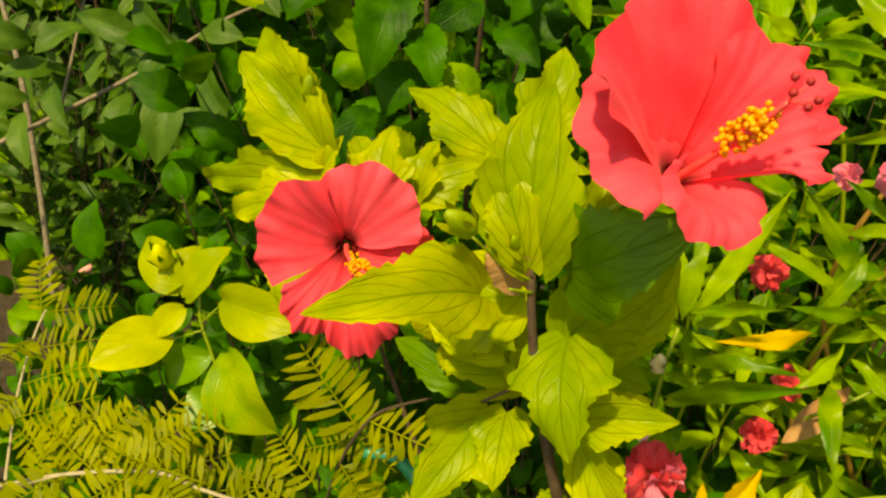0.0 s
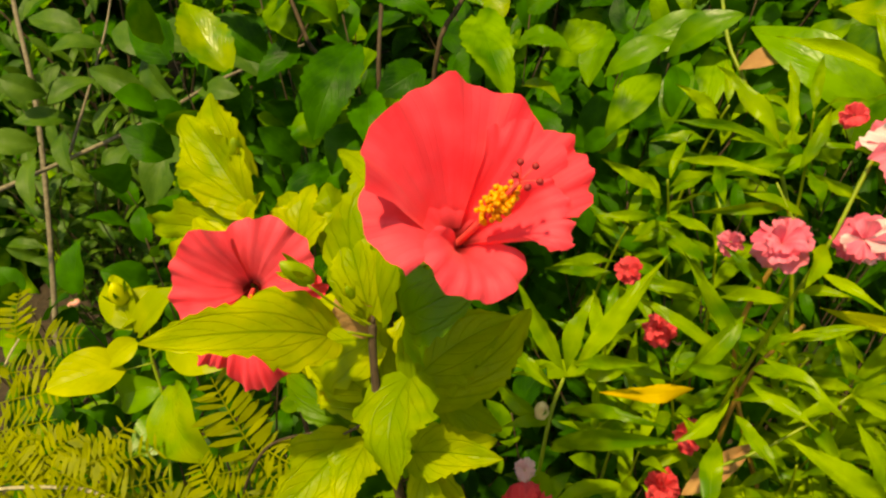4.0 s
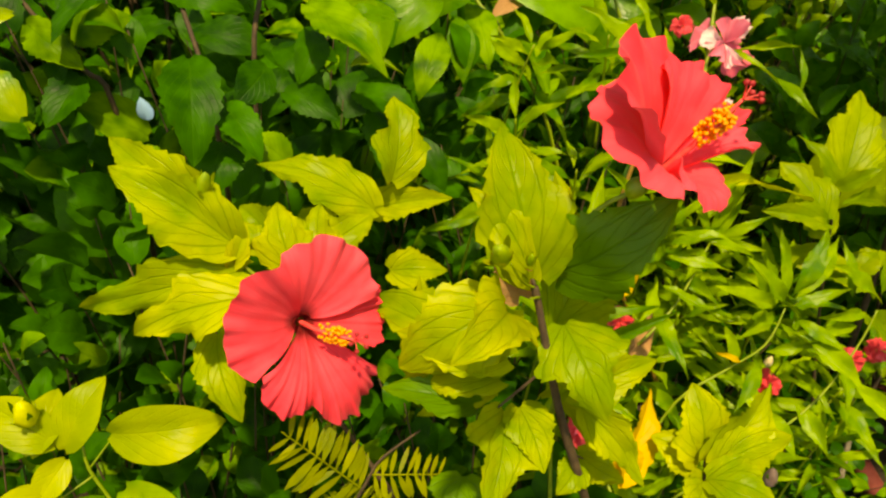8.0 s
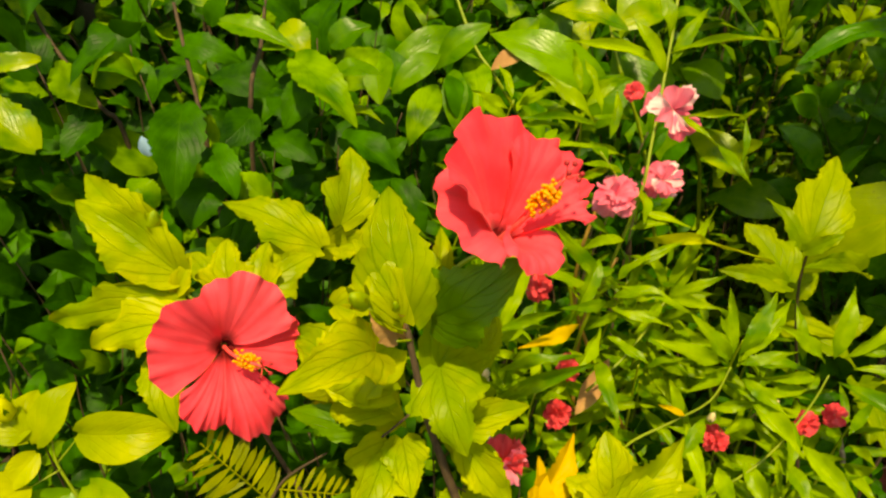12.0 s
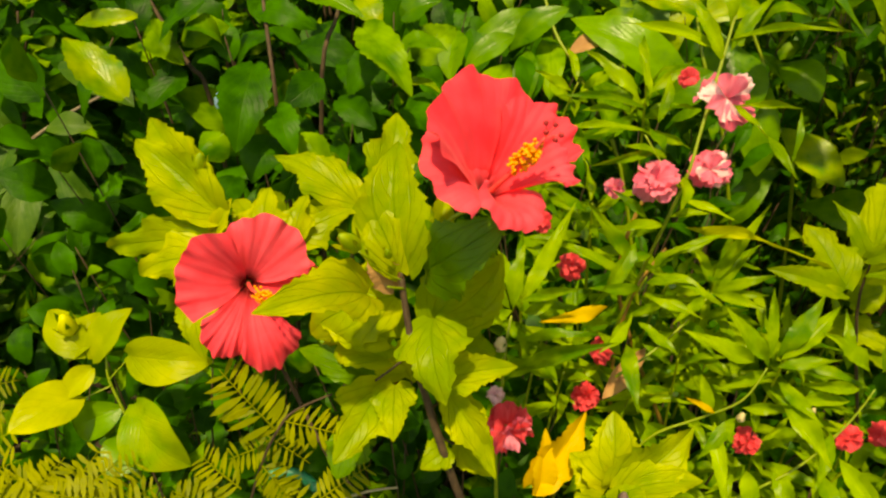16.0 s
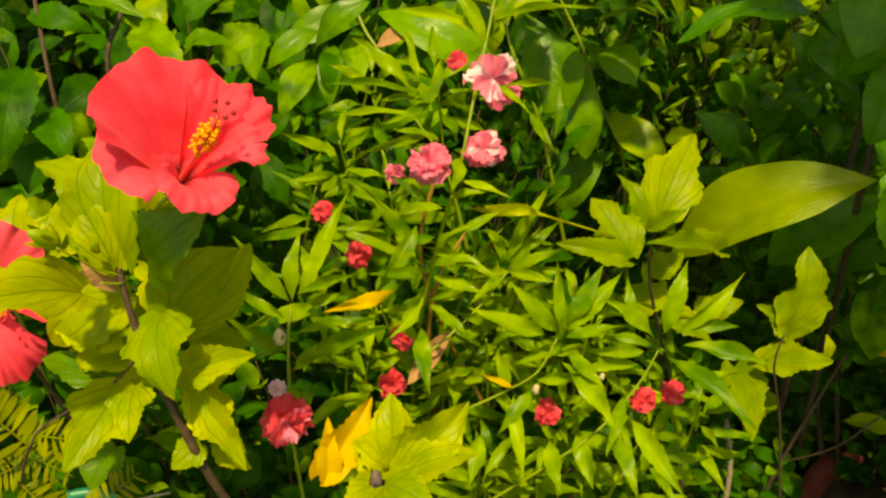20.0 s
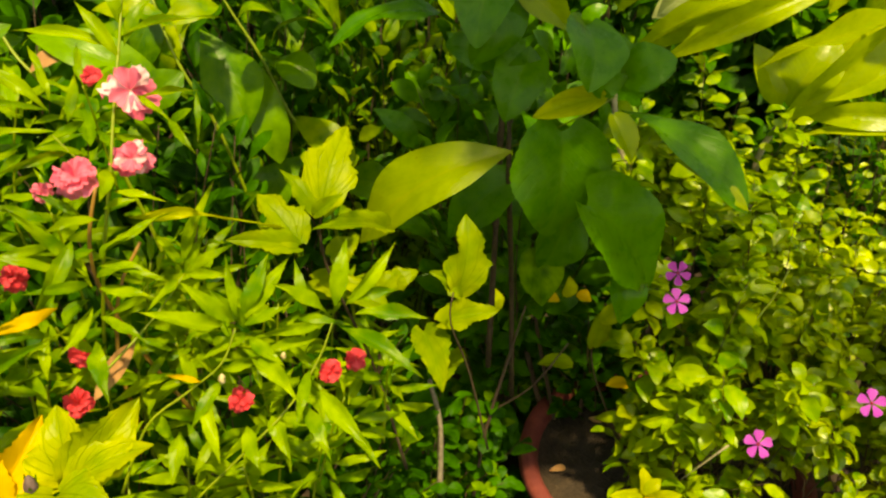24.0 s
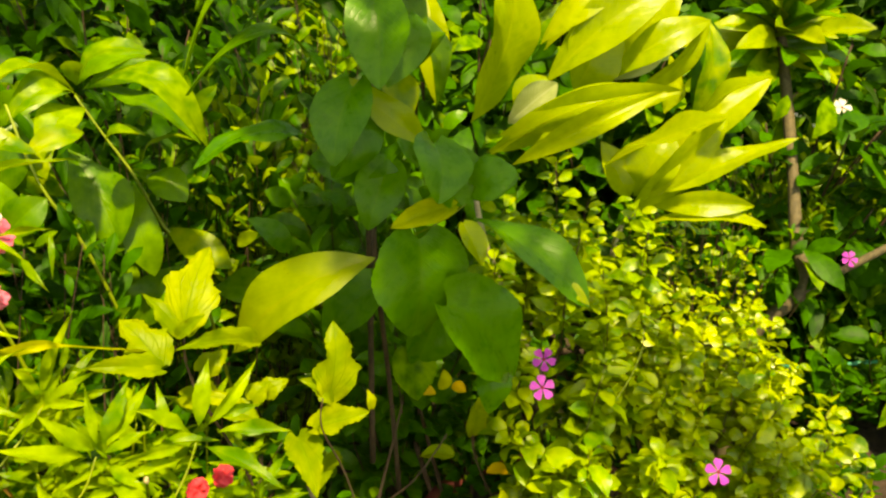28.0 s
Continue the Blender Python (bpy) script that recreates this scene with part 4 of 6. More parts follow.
leaf(bal, "lance", BALSAM, (0.713, 0.459, 1.291), (0.722, 0.330, 1.248), 0.032)
leaf(bal, "lance", BALSAM, (0.638, 0.492, 1.256), (0.624, 0.413, 1.220), 0.030)
leaf(bal, "lance", BALSAM, (0.597, 0.503, 1.249), (0.577, 0.432, 1.220), 0.030)
leaf(bal, "lance", BALSAM, (0.689, 0.476, 1.263), (0.669, 0.364, 1.231), 0.028)
leaf(bal, "lance", BALSAM, (0.506, 0.561, 1.243), (0.462, 0.504, 1.204), 0.029)
leaf(bal, "lance", BALSAM, (0.446, 0.642, 1.535), (0.373, 0.689, 1.645), 0.020)
leaf(bal, "lance", BALSAM, (0.445, 0.638, 1.528), (0.304, 0.688, 1.599), 0.017)
leaf(bal, "lance", BALSAM, (0.447, 0.632, 1.521), (0.353, 0.613, 1.549), 0.019)
leaf(bal, "lance", BALSAM, (0.456, 0.633, 1.528), (0.504, 0.580, 1.551), 0.017)
leaf(bal, "lance", BALSAM, (0.463, 0.639, 1.542), (0.533, 0.553, 1.527), 0.019)
leaf(bal, "lance", BALSAM, (0.468, 0.642, 1.549), (0.514, 0.624, 1.590), 0.018)
leaf(bal, "lance", BALSAM, (0.470, 0.645, 1.556), (0.592, 0.625, 1.601), 0.016)
leaf(bal, "lance", BALSAM, (0.456, 0.634, 1.508), (0.517, 0.567, 1.499), 0.020)
leaf(bal, "lance", BALSAM, (0.442, 0.635, 1.481), (0.374, 0.591, 1.448), 0.019)
leaf(bal, "lance", BALSAM, (0.447, 0.624, 1.467), (0.485, 0.543, 1.440), 0.020)
leaf(bal, "lance", BALSAM, (0.432, 0.621, 1.432), (0.406, 0.518, 1.391), 0.027)
leaf(bal, "lance", BALSAM, (0.604, 0.680, 1.457), (0.677, 0.633, 1.508), 0.019)
leaf(bal, "lance", BALSAM, (0.604, 0.680, 1.457), (0.660, 0.678, 1.529), 0.018)
leaf(bal, "lance", BALSAM, (0.604, 0.680, 1.457), (0.655, 0.613, 1.462), 0.019)
leaf(bal, "lance", BALSAM, (0.602, 0.686, 1.465), (0.577, 0.711, 1.529), 0.018)
leaf(bal, "lance", BALSAM, (0.602, 0.686, 1.465), (0.681, 0.689, 1.601), 0.022)
leaf(bal, "lance", BALSAM, (0.594, 0.679, 1.449), (0.521, 0.648, 1.432), 0.019)
leaf(bal, "lance", BALSAM, (0.427, 0.622, 1.411), (0.389, 0.638, 1.453), 0.017)
leaf(bal, "lance", BALSAM, (0.466, 0.668, 1.610), (0.418, 0.699, 1.650), 0.014)
leaf(bal, "lance", BALSAM, (0.487, 0.655, 1.603), (0.410, 0.653, 1.611), 0.017)
leaf(bal, "lance", BALSAM, (0.494, 0.661, 1.617), (0.541, 0.637, 1.628), 0.014)
leaf(bal, "lance", BALSAM, (0.468, 0.651, 1.563), (0.401, 0.631, 1.569), 0.017)
stem(bal, REDSTALK, [(0.589, 0.713, 1.140), (0.533, 0.743, 1.284), (0.497, 0.779, 1.408), (0.491, 0.772, 1.512), (0.522, 0.775, 1.608)], 0.0040, 0.0030)
stem(bal, REDSTALK, [(0.495, 0.737, 1.140), (0.490, 0.754, 1.284), (0.520, 0.773, 1.408), (0.575, 0.782, 1.484)], 0.0040, 0.0030)
leaf(bal, "long", DRIED, (0.505, 0.681, 1.367), (0.412, 0.630, 1.323), 0.032)
leaf(bal, "lance", BALSAM, (0.657, 0.575, 1.374), (0.611, 0.613, 1.457), 0.022)
leaf(bal, "lance", BALSAM, (0.654, 0.574, 1.371), (0.559, 0.560, 1.368), 0.022)
leaf(bal, "lance", BALSAM, (0.662, 0.576, 1.378), (0.654, 0.611, 1.451), 0.019)
bud(bal, (0.219, 0.575, 1.503), (0, -0.2, 0.9), 0.0170, BUDPALE)
bud(bal, (0.573, 0.514, 1.350), (0, -0.2, 0.9), 0.0120, BUDPALE)
bud(bal, (0.668, 0.486, 1.366), (0, -0.2, 0.9), 0.0090, BUDPALE)
hr = thing("hibiscus_bush", (1.113, 0.691, 0.000), "low unflowered hibiscus with yellow-green lobed leaves behind the balsam", "shrub")
stem(hr, BARK, [(1.022, 0.622, 0.791), (0.962, 0.653, 1.102), (0.851, 0.635, 1.402), (0.850, 0.640, 1.509)], 0.0040, 0.0020)
stem(hr, BARK, [(1.214, 0.546, 0.789), (1.147, 0.550, 1.052), (1.075, 0.536, 1.225), (1.084, 0.539, 1.295)], 0.0030, 0.0016)
leaf(hr, "lobed", HIBGREEN, (0.850, 0.641, 1.510), (0.971, 0.723, 1.619), 0.100)
leaf(hr, "lobed", HIBGREEN, (0.841, 0.643, 1.509), (0.819, 0.718, 1.574), 0.042)
leaf(hr, "hibiscus", HIBGREEN, (0.835, 0.635, 1.512), (0.871, 0.597, 1.554), 0.030)
leaf(hr, "lobed", HIBGREEN, (0.785, 0.611, 1.480), (0.762, 0.699, 1.548), 0.090)
leaf(hr, "hibiscus", HIBGREEN, (0.780, 0.610, 1.476), (0.671, 0.649, 1.510), 0.048)
leaf(hr, "hibiscus", HIBGREEN, (0.983, 0.629, 1.436), (0.815, 0.610, 1.498), 0.056)
leaf(hr, "lobed", HIBGREEN, (1.143, 0.593, 1.240), (1.198, 0.631, 1.396), 0.107)
leaf(hr, "lobed", HIBGREEN, (1.151, 0.585, 1.232), (1.089, 0.618, 1.305), 0.057)
leaf(hr, "hibiscus", HIBGREEN, (1.090, 0.585, 1.194), (1.183, 0.507, 1.226), 0.070)
leaf(hr, "hibiscus", LIME, (1.249, 0.571, 1.171), (1.257, 0.591, 1.209), 0.030)
leaf(hr, "lobed", HIBGREEN, (0.859, 0.702, 1.336), (0.936, 0.606, 1.328), 0.064)
leaf(hr, "hibiscus", HIBGREEN, (0.976, 0.634, 1.299), (1.020, 0.633, 1.326), 0.056)
leaf(hr, "hibiscus", HIBGREEN, (1.079, 0.628, 1.155), (1.018, 0.495, 1.103), 0.086)
leaf(hr, "hibiscus", HIBGREEN, (0.905, 0.706, 1.371), (0.969, 0.698, 1.397), 0.056)
leaf(hr, "hibiscus", HIBGREEN, (1.155, 0.618, 1.073), (1.090, 0.572, 1.037), 0.091)
leaf(hr, "hibiscus", HIBGREEN, (1.019, 0.665, 1.285), (1.070, 0.635, 1.306), 0.053)
leaf(hr, "hibiscus", HIBGREEN, (0.902, 0.638, 1.317), (0.955, 0.564, 1.279), 0.060)
big = thing("broadleaf_plant", (1.606, 0.835, 0.000), "tall plant with broad dark green heart-shaped leaves", "shrub")
stem(big, BARK, [(1.606, 0.835, 0.563), (1.525, 0.791, 1.027), (1.446, 0.751, 1.395), (1.478, 0.788, 1.588), (1.523, 0.832, 1.742), (1.564, 0.871, 1.906)], 0.0080, 0.0050)
stem(big, STALK, [(1.461, 0.760, 1.446), (1.432, 0.579, 1.560), (1.459, 0.516, 1.608), (1.477, 0.490, 1.635)], 0.0020, 0.0015)
leaf(big, "heart", BROAD, (1.400, 0.560, 1.556), (1.350, 0.532, 1.338), 0.265)
leaf(big, "heart", BROAD, (1.390, 0.466, 1.425), (1.569, 0.396, 1.188), 0.235, -10)
leaf(big, "long", SPOTTED, (1.352, 0.651, 1.498), (1.101, 0.882, 1.265), 0.163, 18)
leaf(big, "long", BROAD, (1.513, 0.729, 1.384), (1.350, 0.850, 1.209), 0.155)
leaf(big, "smooth", FRANGI, (1.420, 0.451, 1.618), (1.410, 0.386, 1.539), 0.060)
leaf(big, "long", BROAD, (1.459, 0.461, 1.617), (1.534, 0.194, 1.467), 0.126, -15)
# yellow-green blade laid over the dark leaf's tip, standing for its lit edge
leaf(big, "long", FRANGI, (1.477, 0.390, 1.542), (1.532, 0.191, 1.471), 0.045, -15)
leaf(big, "smooth", HIB, (1.474, 0.516, 1.627), (1.335, 0.584, 1.595), 0.058)
leaf(big, "heart", BROAD, (1.516, 0.518, 1.639), (1.539, 0.617, 1.738), 0.132)
leaf(big, "heart", BROAD, (1.529, 0.522, 1.660), (1.606, 0.443, 1.684), 0.109)
leaf(big, "smooth", BROAD, (1.527, 0.452, 1.231), (1.499, 0.414, 1.103), 0.095)
leaf(big, "smooth", BROAD, (1.565, 0.646, 1.292), (1.498, 0.663, 1.131), 0.155)
leaf(big, "smooth", SHRUB, (1.495, 0.703, 1.181), (1.472, 0.631, 1.056), 0.129)
leaf(big, "heart", BROAD, (1.466, 0.792, 1.801), (1.355, 0.792, 1.658), 0.126)
leaf(big, "heart", BROAD, (1.512, 0.808, 1.993), (1.485, 0.743, 1.866), 0.152)
leaf(big, "strap", MANGO, (1.582, 0.864, 2.129), (1.573, 0.746, 1.936), 0.097)
leaf(big, "long", FRANGI, (1.409, 0.849, 1.885), (1.558, 0.685, 1.721), 0.080)
leaf(big, "strap", MANGO, (1.871, 0.724, 2.154), (1.956, 0.524, 2.088), 0.067)
leaf(big, "strap", MANGO, (1.746, 0.869, 2.181), (2.024, 0.575, 2.180), 0.067)
leaf(big, "heart", BROAD, (1.444, 0.496, 1.655), (1.452, 0.543, 1.767), 0.124)
leaf(big, "heart", BROAD, (1.483, 0.467, 1.679), (1.536, 0.400, 1.721), 0.103)
leaf(big, "long", BROAD, (1.477, 0.768, 1.560), (1.485, 0.744, 1.684), 0.099)
leaf(big, "strap", MANGO, (1.590, 0.918, 2.101), (1.748, 0.833, 2.264), 0.086)
leaf(big, "strap", MANGO, (1.633, 0.900, 2.155), (1.584, 1.033, 2.317), 0.086)
leaf(big, "strap", MANGO, (1.741, 0.816, 1.754), (1.769, 0.909, 2.001), 0.077)
leaf(big, "strap", MANGO, (1.659, 0.866, 1.680), (1.681, 0.930, 1.855), 0.092)
fr = thing("frangipani_shrub", (2.000, 0.558, 0.000), "frangipani shrub with long lime-yellow leaves in whorls", "shrub")
stem(fr, PALEBARK, [(2.390, 0.508, 0.510), (2.428, 0.593, 0.916), (2.457, 0.627, 1.199), (2.498, 0.598, 1.320)], 0.0140, 0.0090)
stem(fr, PALEBARK, [(2.166, 0.562, 0.605), (2.014, 0.710, 1.040), (1.933, 0.796, 1.351), (1.928, 0.846, 1.593)], 0.0120, 0.0080)
leaf(fr, "long", FRANGI, (1.909, 0.834, 1.683), (2.063, 0.805, 2.106), 0.215)
leaf(fr, "long", FRANGI, (1.915, 0.781, 1.590), (2.198, 0.427, 1.793), 0.094)
leaf(fr, "long", FRANGI, (1.956, 0.769, 1.652), (2.250, 0.374, 1.796), 0.097)
leaf(fr, "long", FRANGI, (1.922, 0.694, 1.585), (2.170, 0.385, 1.801), 0.073)
leaf(fr, "long", FRANGI, (2.181, 0.798, 1.882), (2.416, 0.647, 2.077), 0.107)
leaf(fr, "long", FRANGI, (2.167, 0.760, 1.776), (2.467, 0.519, 2.085), 0.157)
leaf(fr, "long", FRANGI, (2.263, 0.718, 1.741), (2.377, 0.707, 1.961), 0.215)
leaf(fr, "long", FRANGI, (2.344, 0.649, 1.775), (2.547, 0.447, 1.955), 0.108)
leaf(fr, "long", FRANGI, (2.084, 0.799, 1.677), (2.171, 0.764, 1.792), 0.121)
leaf(fr, "long", SHRUB, (2.450, 0.767, 1.927), (2.626, 0.699, 2.166), 0.103)
leaf(fr, "long", FRANGI, (2.491, 0.605, 1.320), (2.724, 0.407, 1.634), 0.144)
leaf(fr, "long", FRANGI, (2.515, 0.596, 1.353), (2.816, 0.208, 1.586), 0.101)
leaf(fr, "long", FRANGI, (2.530, 0.544, 1.343), (2.670, 0.259, 1.377), 0.086)
leaf(fr, "long", FRANGI, (2.503, 0.544, 1.285), (2.682, 0.215, 1.315), 0.067)
leaf(fr, "long", FRANGI, (2.516, 0.602, 1.366), (2.629, 0.556, 1.577), 0.176)
leaf(fr, "long", FRANGI, (2.594, 0.611, 1.457), (2.902, 0.353, 1.749), 0.119)
leaf(fr, "long", FRANGI, (2.651, 0.532, 1.421), (2.772, 0.487, 1.587), 0.175)
leaf(fr, "long", SHRUB, (2.786, 0.556, 1.602), (2.904, 0.583, 1.908), 0.111)
leaf(fr, "long", FRANGI, (2.500, 0.614, 1.357), (2.461, 0.717, 1.544), 0.115)
leaf(fr, "long", FRANGI, (2.674, 0.608, 1.623), (2.732, 0.638, 1.807), 0.117)
leaf(fr, "long", FRANGI, (1.926, 0.982, 1.709), (1.982, 1.086, 2.034), 0.103)
leaf(fr, "long", PALELEAF, (2.022, 0.785, 1.671), (2.148, 0.707, 1.783), 0.101)
leaf(fr, "long", PALELEAF, (2.374, 0.646, 1.771), (2.496, 0.540, 1.881), 0.071)
leaf(fr, "long", PALELEAF, (2.288, 0.903, 2.009), (2.288, 0.979, 2.162), 0.072)
stem(big, BARK, [(1.510, 0.850, 0.714), (1.525, 0.860, 1.321), (1.510, 0.842, 1.686), (1.550, 0.867, 1.912)], 0.0090, 0.0070)
leaf(big, "strap", SHRUB, (1.538, 0.859, 1.871), (1.465, 1.113, 2.131), 0.095)
leaf(big, "strap", SHRUB, (1.547, 0.860, 1.891), (1.570, 1.039, 2.208), 0.107)
leaf(big, "strap", SHRUB, (1.552, 0.854, 1.891), (1.656, 0.839, 2.144), 0.094)
leaf(big, "strap", SHRUB, (1.511, 0.799, 1.849), (1.620, 0.685, 1.975), 0.077)
leaf(big, "heart", BROAD, (1.495, 0.755, 1.664), (1.400, 0.728, 1.533), 0.125)
leaf(big, "heart", BROAD, (1.474, 0.825, 1.668), (1.368, 0.896, 1.677), 0.114)
leaf(big, "strap", MANGO, (1.566, 0.872, 1.894), (1.659, 1.010, 2.277), 0.102)
leaf(big, "strap", MANGO, (1.550, 0.880, 1.878), (1.552, 1.110, 2.248), 0.087)
man = thing("drooping_shrub", (1.494, 1.537, 0.000), "shrub with drooping long glossy leaves on a green stem", "shrub")
stem(man, STALK, [(1.452, 1.438, 0.534), (1.317, 1.399, 1.248), (1.253, 1.428, 1.388), (1.213, 1.487, 1.543), (1.170, 1.544, 1.660), (1.136, 1.601, 1.764)], 0.0060, 0.0030)
leaf(man, "strap", MANGO, (1.132, 1.609, 1.771), (0.903, 1.681, 1.706), 0.072)
leaf(man, "strap", MANGO, (1.134, 1.615, 1.787), (0.976, 1.741, 1.827), 0.064)
leaf(man, "strap", MANGO, (1.142, 1.607, 1.787), (1.282, 1.441, 1.877), 0.070)
leaf(man, "strap", MANGO, (1.150, 1.592, 1.775), (1.318, 1.388, 1.845), 0.060)
leaf(man, "strap", MANGO, (1.166, 1.585, 1.794), (1.289, 1.253, 1.669), 0.098)
leaf(man, "strap", MANGO, (1.070, 1.547, 1.639), (1.079, 1.350, 1.417), 0.150)
leaf(man, "strap", MANGO, (1.209, 1.483, 1.528), (1.164, 1.352, 1.294), 0.101)
leaf(man, "strap", MANGO, (1.236, 1.463, 1.544), (1.276, 1.331, 1.488), 0.107)
leaf(man, "strap", MANGO, (1.234, 1.480, 1.575), (1.331, 1.353, 1.649), 0.081)
leaf(man, "strap", MANGO, (1.048, 1.690, 1.723), (0.898, 1.666, 1.511), 0.112)
leaf(man, "strap", MANGO, (1.085, 1.613, 1.647), (0.973, 1.662, 1.509), 0.145)
leaf(man, "strap", MANGO, (1.263, 1.445, 1.381), (1.338, 1.244, 1.292), 0.100)
leaf(man, "strap", MANGO, (1.297, 1.428, 1.264), (1.138, 1.442, 1.109), 0.119)
leaf(man, "strap", MANGO, (1.348, 1.399, 1.159), (1.467, 1.208, 1.184), 0.105)
arch_leaf(big, "arching", MANGO, (1.545, 0.877, 2.140), (1.180, 1.018, 2.043), 0.086, 0.75)
arch_leaf(big, "arching", MANGO, (1.495, 0.863, 2.008), (1.111, 0.977, 1.919), 0.085, 0.75)
arch_leaf(big, "arching", BROAD, (1.499, 0.887, 1.941), (1.252, 1.013, 1.937), 0.071, 0.60)
arch_leaf(big, "arching", MANGO, (1.419, 0.859, 1.831), (1.108, 0.967, 1.873), 0.075, 0.70)
arch_leaf(big, "arching", BROAD, (1.383, 0.847, 1.713), (1.093, 0.950, 1.715), 0.079, 0.60)
arch_leaf(big, "arching", MANGO, (1.683, 0.740, 2.226), (1.866, 0.488, 2.139), 0.064, 0.60)
arch_leaf(big, "arching", BROAD, (1.651, 0.699, 2.183), (1.825, 0.452, 2.094), 0.063, 0.60)
leaf(big, "heart", BROAD, (1.464, 0.763, 2.055), (1.395, 0.675, 1.881), 0.146)
leaf(big, "heart", BROAD, (1.392, 0.758, 1.871), (1.287, 0.712, 1.721), 0.140)
leaf(big, "long", BROAD, (1.448, 0.705, 1.867), (1.578, 0.758, 2.025), 0.115)
leaf(big, "long", BROAD, (1.530, 0.740, 2.051), (1.648, 0.779, 2.213), 0.111)
leaf(big, "heart", BROAD, (1.441, 0.555, 1.770), (1.374, 0.481, 1.667), 0.149)
leaf(fr, "long", FRANGI, (2.382, 0.919, 1.830), (2.585, 0.736, 2.059), 0.094)
leaf(fr, "long", MANGO, (2.551, 0.858, 1.889), (2.747, 0.763, 2.157), 0.103)
leaf(fr, "long", FRANGI, (2.427, 0.715, 1.734), (2.610, 0.577, 2.072), 0.123)
leaf(fr, "long", FRANGI, (2.342, 0.749, 1.714), (2.440, 0.762, 1.934), 0.185)
leaf(fr, "long", FRANGI, (2.469, 0.630, 1.718), (2.593, 0.461, 1.949), 0.080)
leaf(fr, "long", FRANGI, (2.062, 0.897, 1.553), (2.297, 0.542, 1.769), 0.078)
leaf(fr, "long", MANGO, (2.675, 0.512, 1.634), (2.776, 0.539, 1.924), 0.126)
leaf(fr, "long", PALELEAF, (2.242, 0.947, 1.611), (2.340, 0.853, 1.727), 0.092)
leaf(fr, "long", PALELEAF, (2.475, 0.683, 1.759), (2.538, 0.596, 1.851), 0.077)
leaf(fr, "long", FRANGI, (2.640, 0.466, 1.639), (2.642, 0.264, 1.796), 0.089)
leaf(fr, "long", FRANGI, (2.420, 0.690, 1.469), (2.490, 0.322, 1.693), 0.098)
arch_leaf(man, "arching", BALSAM, (1.046, 1.387, 1.822), (0.813, 1.358, 1.795), 0.095, 0.50)
arch_leaf(man, "arching", BALSAM, (1.054, 1.386, 1.832), (1.198, 1.276, 1.907), 0.078, 0.50)
arch_leaf(man, "arching", BALSAM, (1.092, 1.371, 1.839), (1.239, 1.136, 1.695), 0.102, 0.50)
arch_leaf(man, "arching", BALSAM, (1.051, 1.357, 1.799), (0.865, 1.339, 1.788), 0.080, 0.45)
arch_leaf(man, "arching", BALSAM, (1.046, 1.345, 1.785), (0.899, 1.268, 1.700), 0.100, 0.40)
arch_leaf(man, "arching", BALSAM, (1.070, 1.336, 1.676), (1.142, 1.256, 1.716), 0.069, 0.40)
arch_leaf(man, "arching", BALSAM, (1.056, 1.397, 1.833), (1.033, 1.353, 1.898), 0.053, 0.40)
dk = thing("leafy_shrub", (-0.168, 1.210, 0.000), "dark green shrub with hanging toothed oval leaves behind the hibiscus", "shrub")
stem(dk, BARK, [(-0.037, 1.201, 0.964), (-0.018, 1.125, 1.440), (-0.023, 1.095, 1.684), (-0.024, 1.160, 1.791), (-0.023, 1.232, 1.870)], 0.0050, 0.0030)
stem(dk, BARK, [(0.038, 1.184, 1.266), (0.061, 1.142, 1.701), (0.100, 1.188, 1.795), (0.127, 1.227, 1.871)], 0.0050, 0.0030)
stem(dk, BARK, [(-0.123, 1.316, 1.213), (-0.138, 1.224, 1.646), (-0.167, 1.247, 1.710), (-0.220, 1.320, 1.806), (-0.239, 1.363, 1.867)], 0.0050, 0.0030)
leaf(dk, "ovate", SHRUB, (-0.052, 1.053, 1.760), (-0.096, 0.934, 1.664), 0.086)
leaf(dk, "ovate", SHRUB, (-0.027, 1.011, 1.702), (-0.012, 0.927, 1.651), 0.060)
leaf(dk, "ovate", SHRUB, (0.050, 1.044, 1.733), (-0.012, 1.007, 1.703), 0.063)
leaf(dk, "ovate", SHRUB, (0.127, 1.066, 1.804), (0.176, 0.924, 1.733), 0.073)
leaf(dk, "ovate", MANGO, (-0.267, 1.113, 1.701), (-0.350, 1.187, 1.786), 0.083)
leaf(dk, "ovate", MANGO, (-0.237, 1.228, 1.805), (-0.341, 1.250, 1.793), 0.034)
leaf(dk, "ovate", SHRUB, (-0.123, 1.211, 1.829), (-0.203, 1.175, 1.773), 0.062)
leaf(dk, "ovate", SHRUB, (-0.037, 1.200, 1.811), (0.057, 1.137, 1.789), 0.052)
leaf(dk, "ovate", MANGO, (0.038, 1.176, 1.845), (0.134, 1.105, 1.812), 0.051)
leaf(dk, "ovate", SHRUB, (-0.169, 1.238, 1.753), (-0.088, 1.231, 1.778), 0.069)
leaf(dk, "ovate", SHRUB, (-0.222, 1.268, 1.779), (-0.172, 1.187, 1.728), 0.059)
leaf(dk, "ovate", SHRUB, (-0.176, 1.214, 1.710), (-0.239, 1.165, 1.662), 0.065)
leaf(dk, "ovate", SHRUB, (0.041, 0.974, 1.615), (0.008, 1.008, 1.654), 0.055)
leaf(dk, "ovate", SHRUB, (-0.033, 1.014, 1.646), (-0.079, 0.961, 1.597), 0.082)
leaf(dk, "ovate", SHRUB, (0.145, 1.093, 1.758), (0.095, 1.047, 1.699), 0.057)
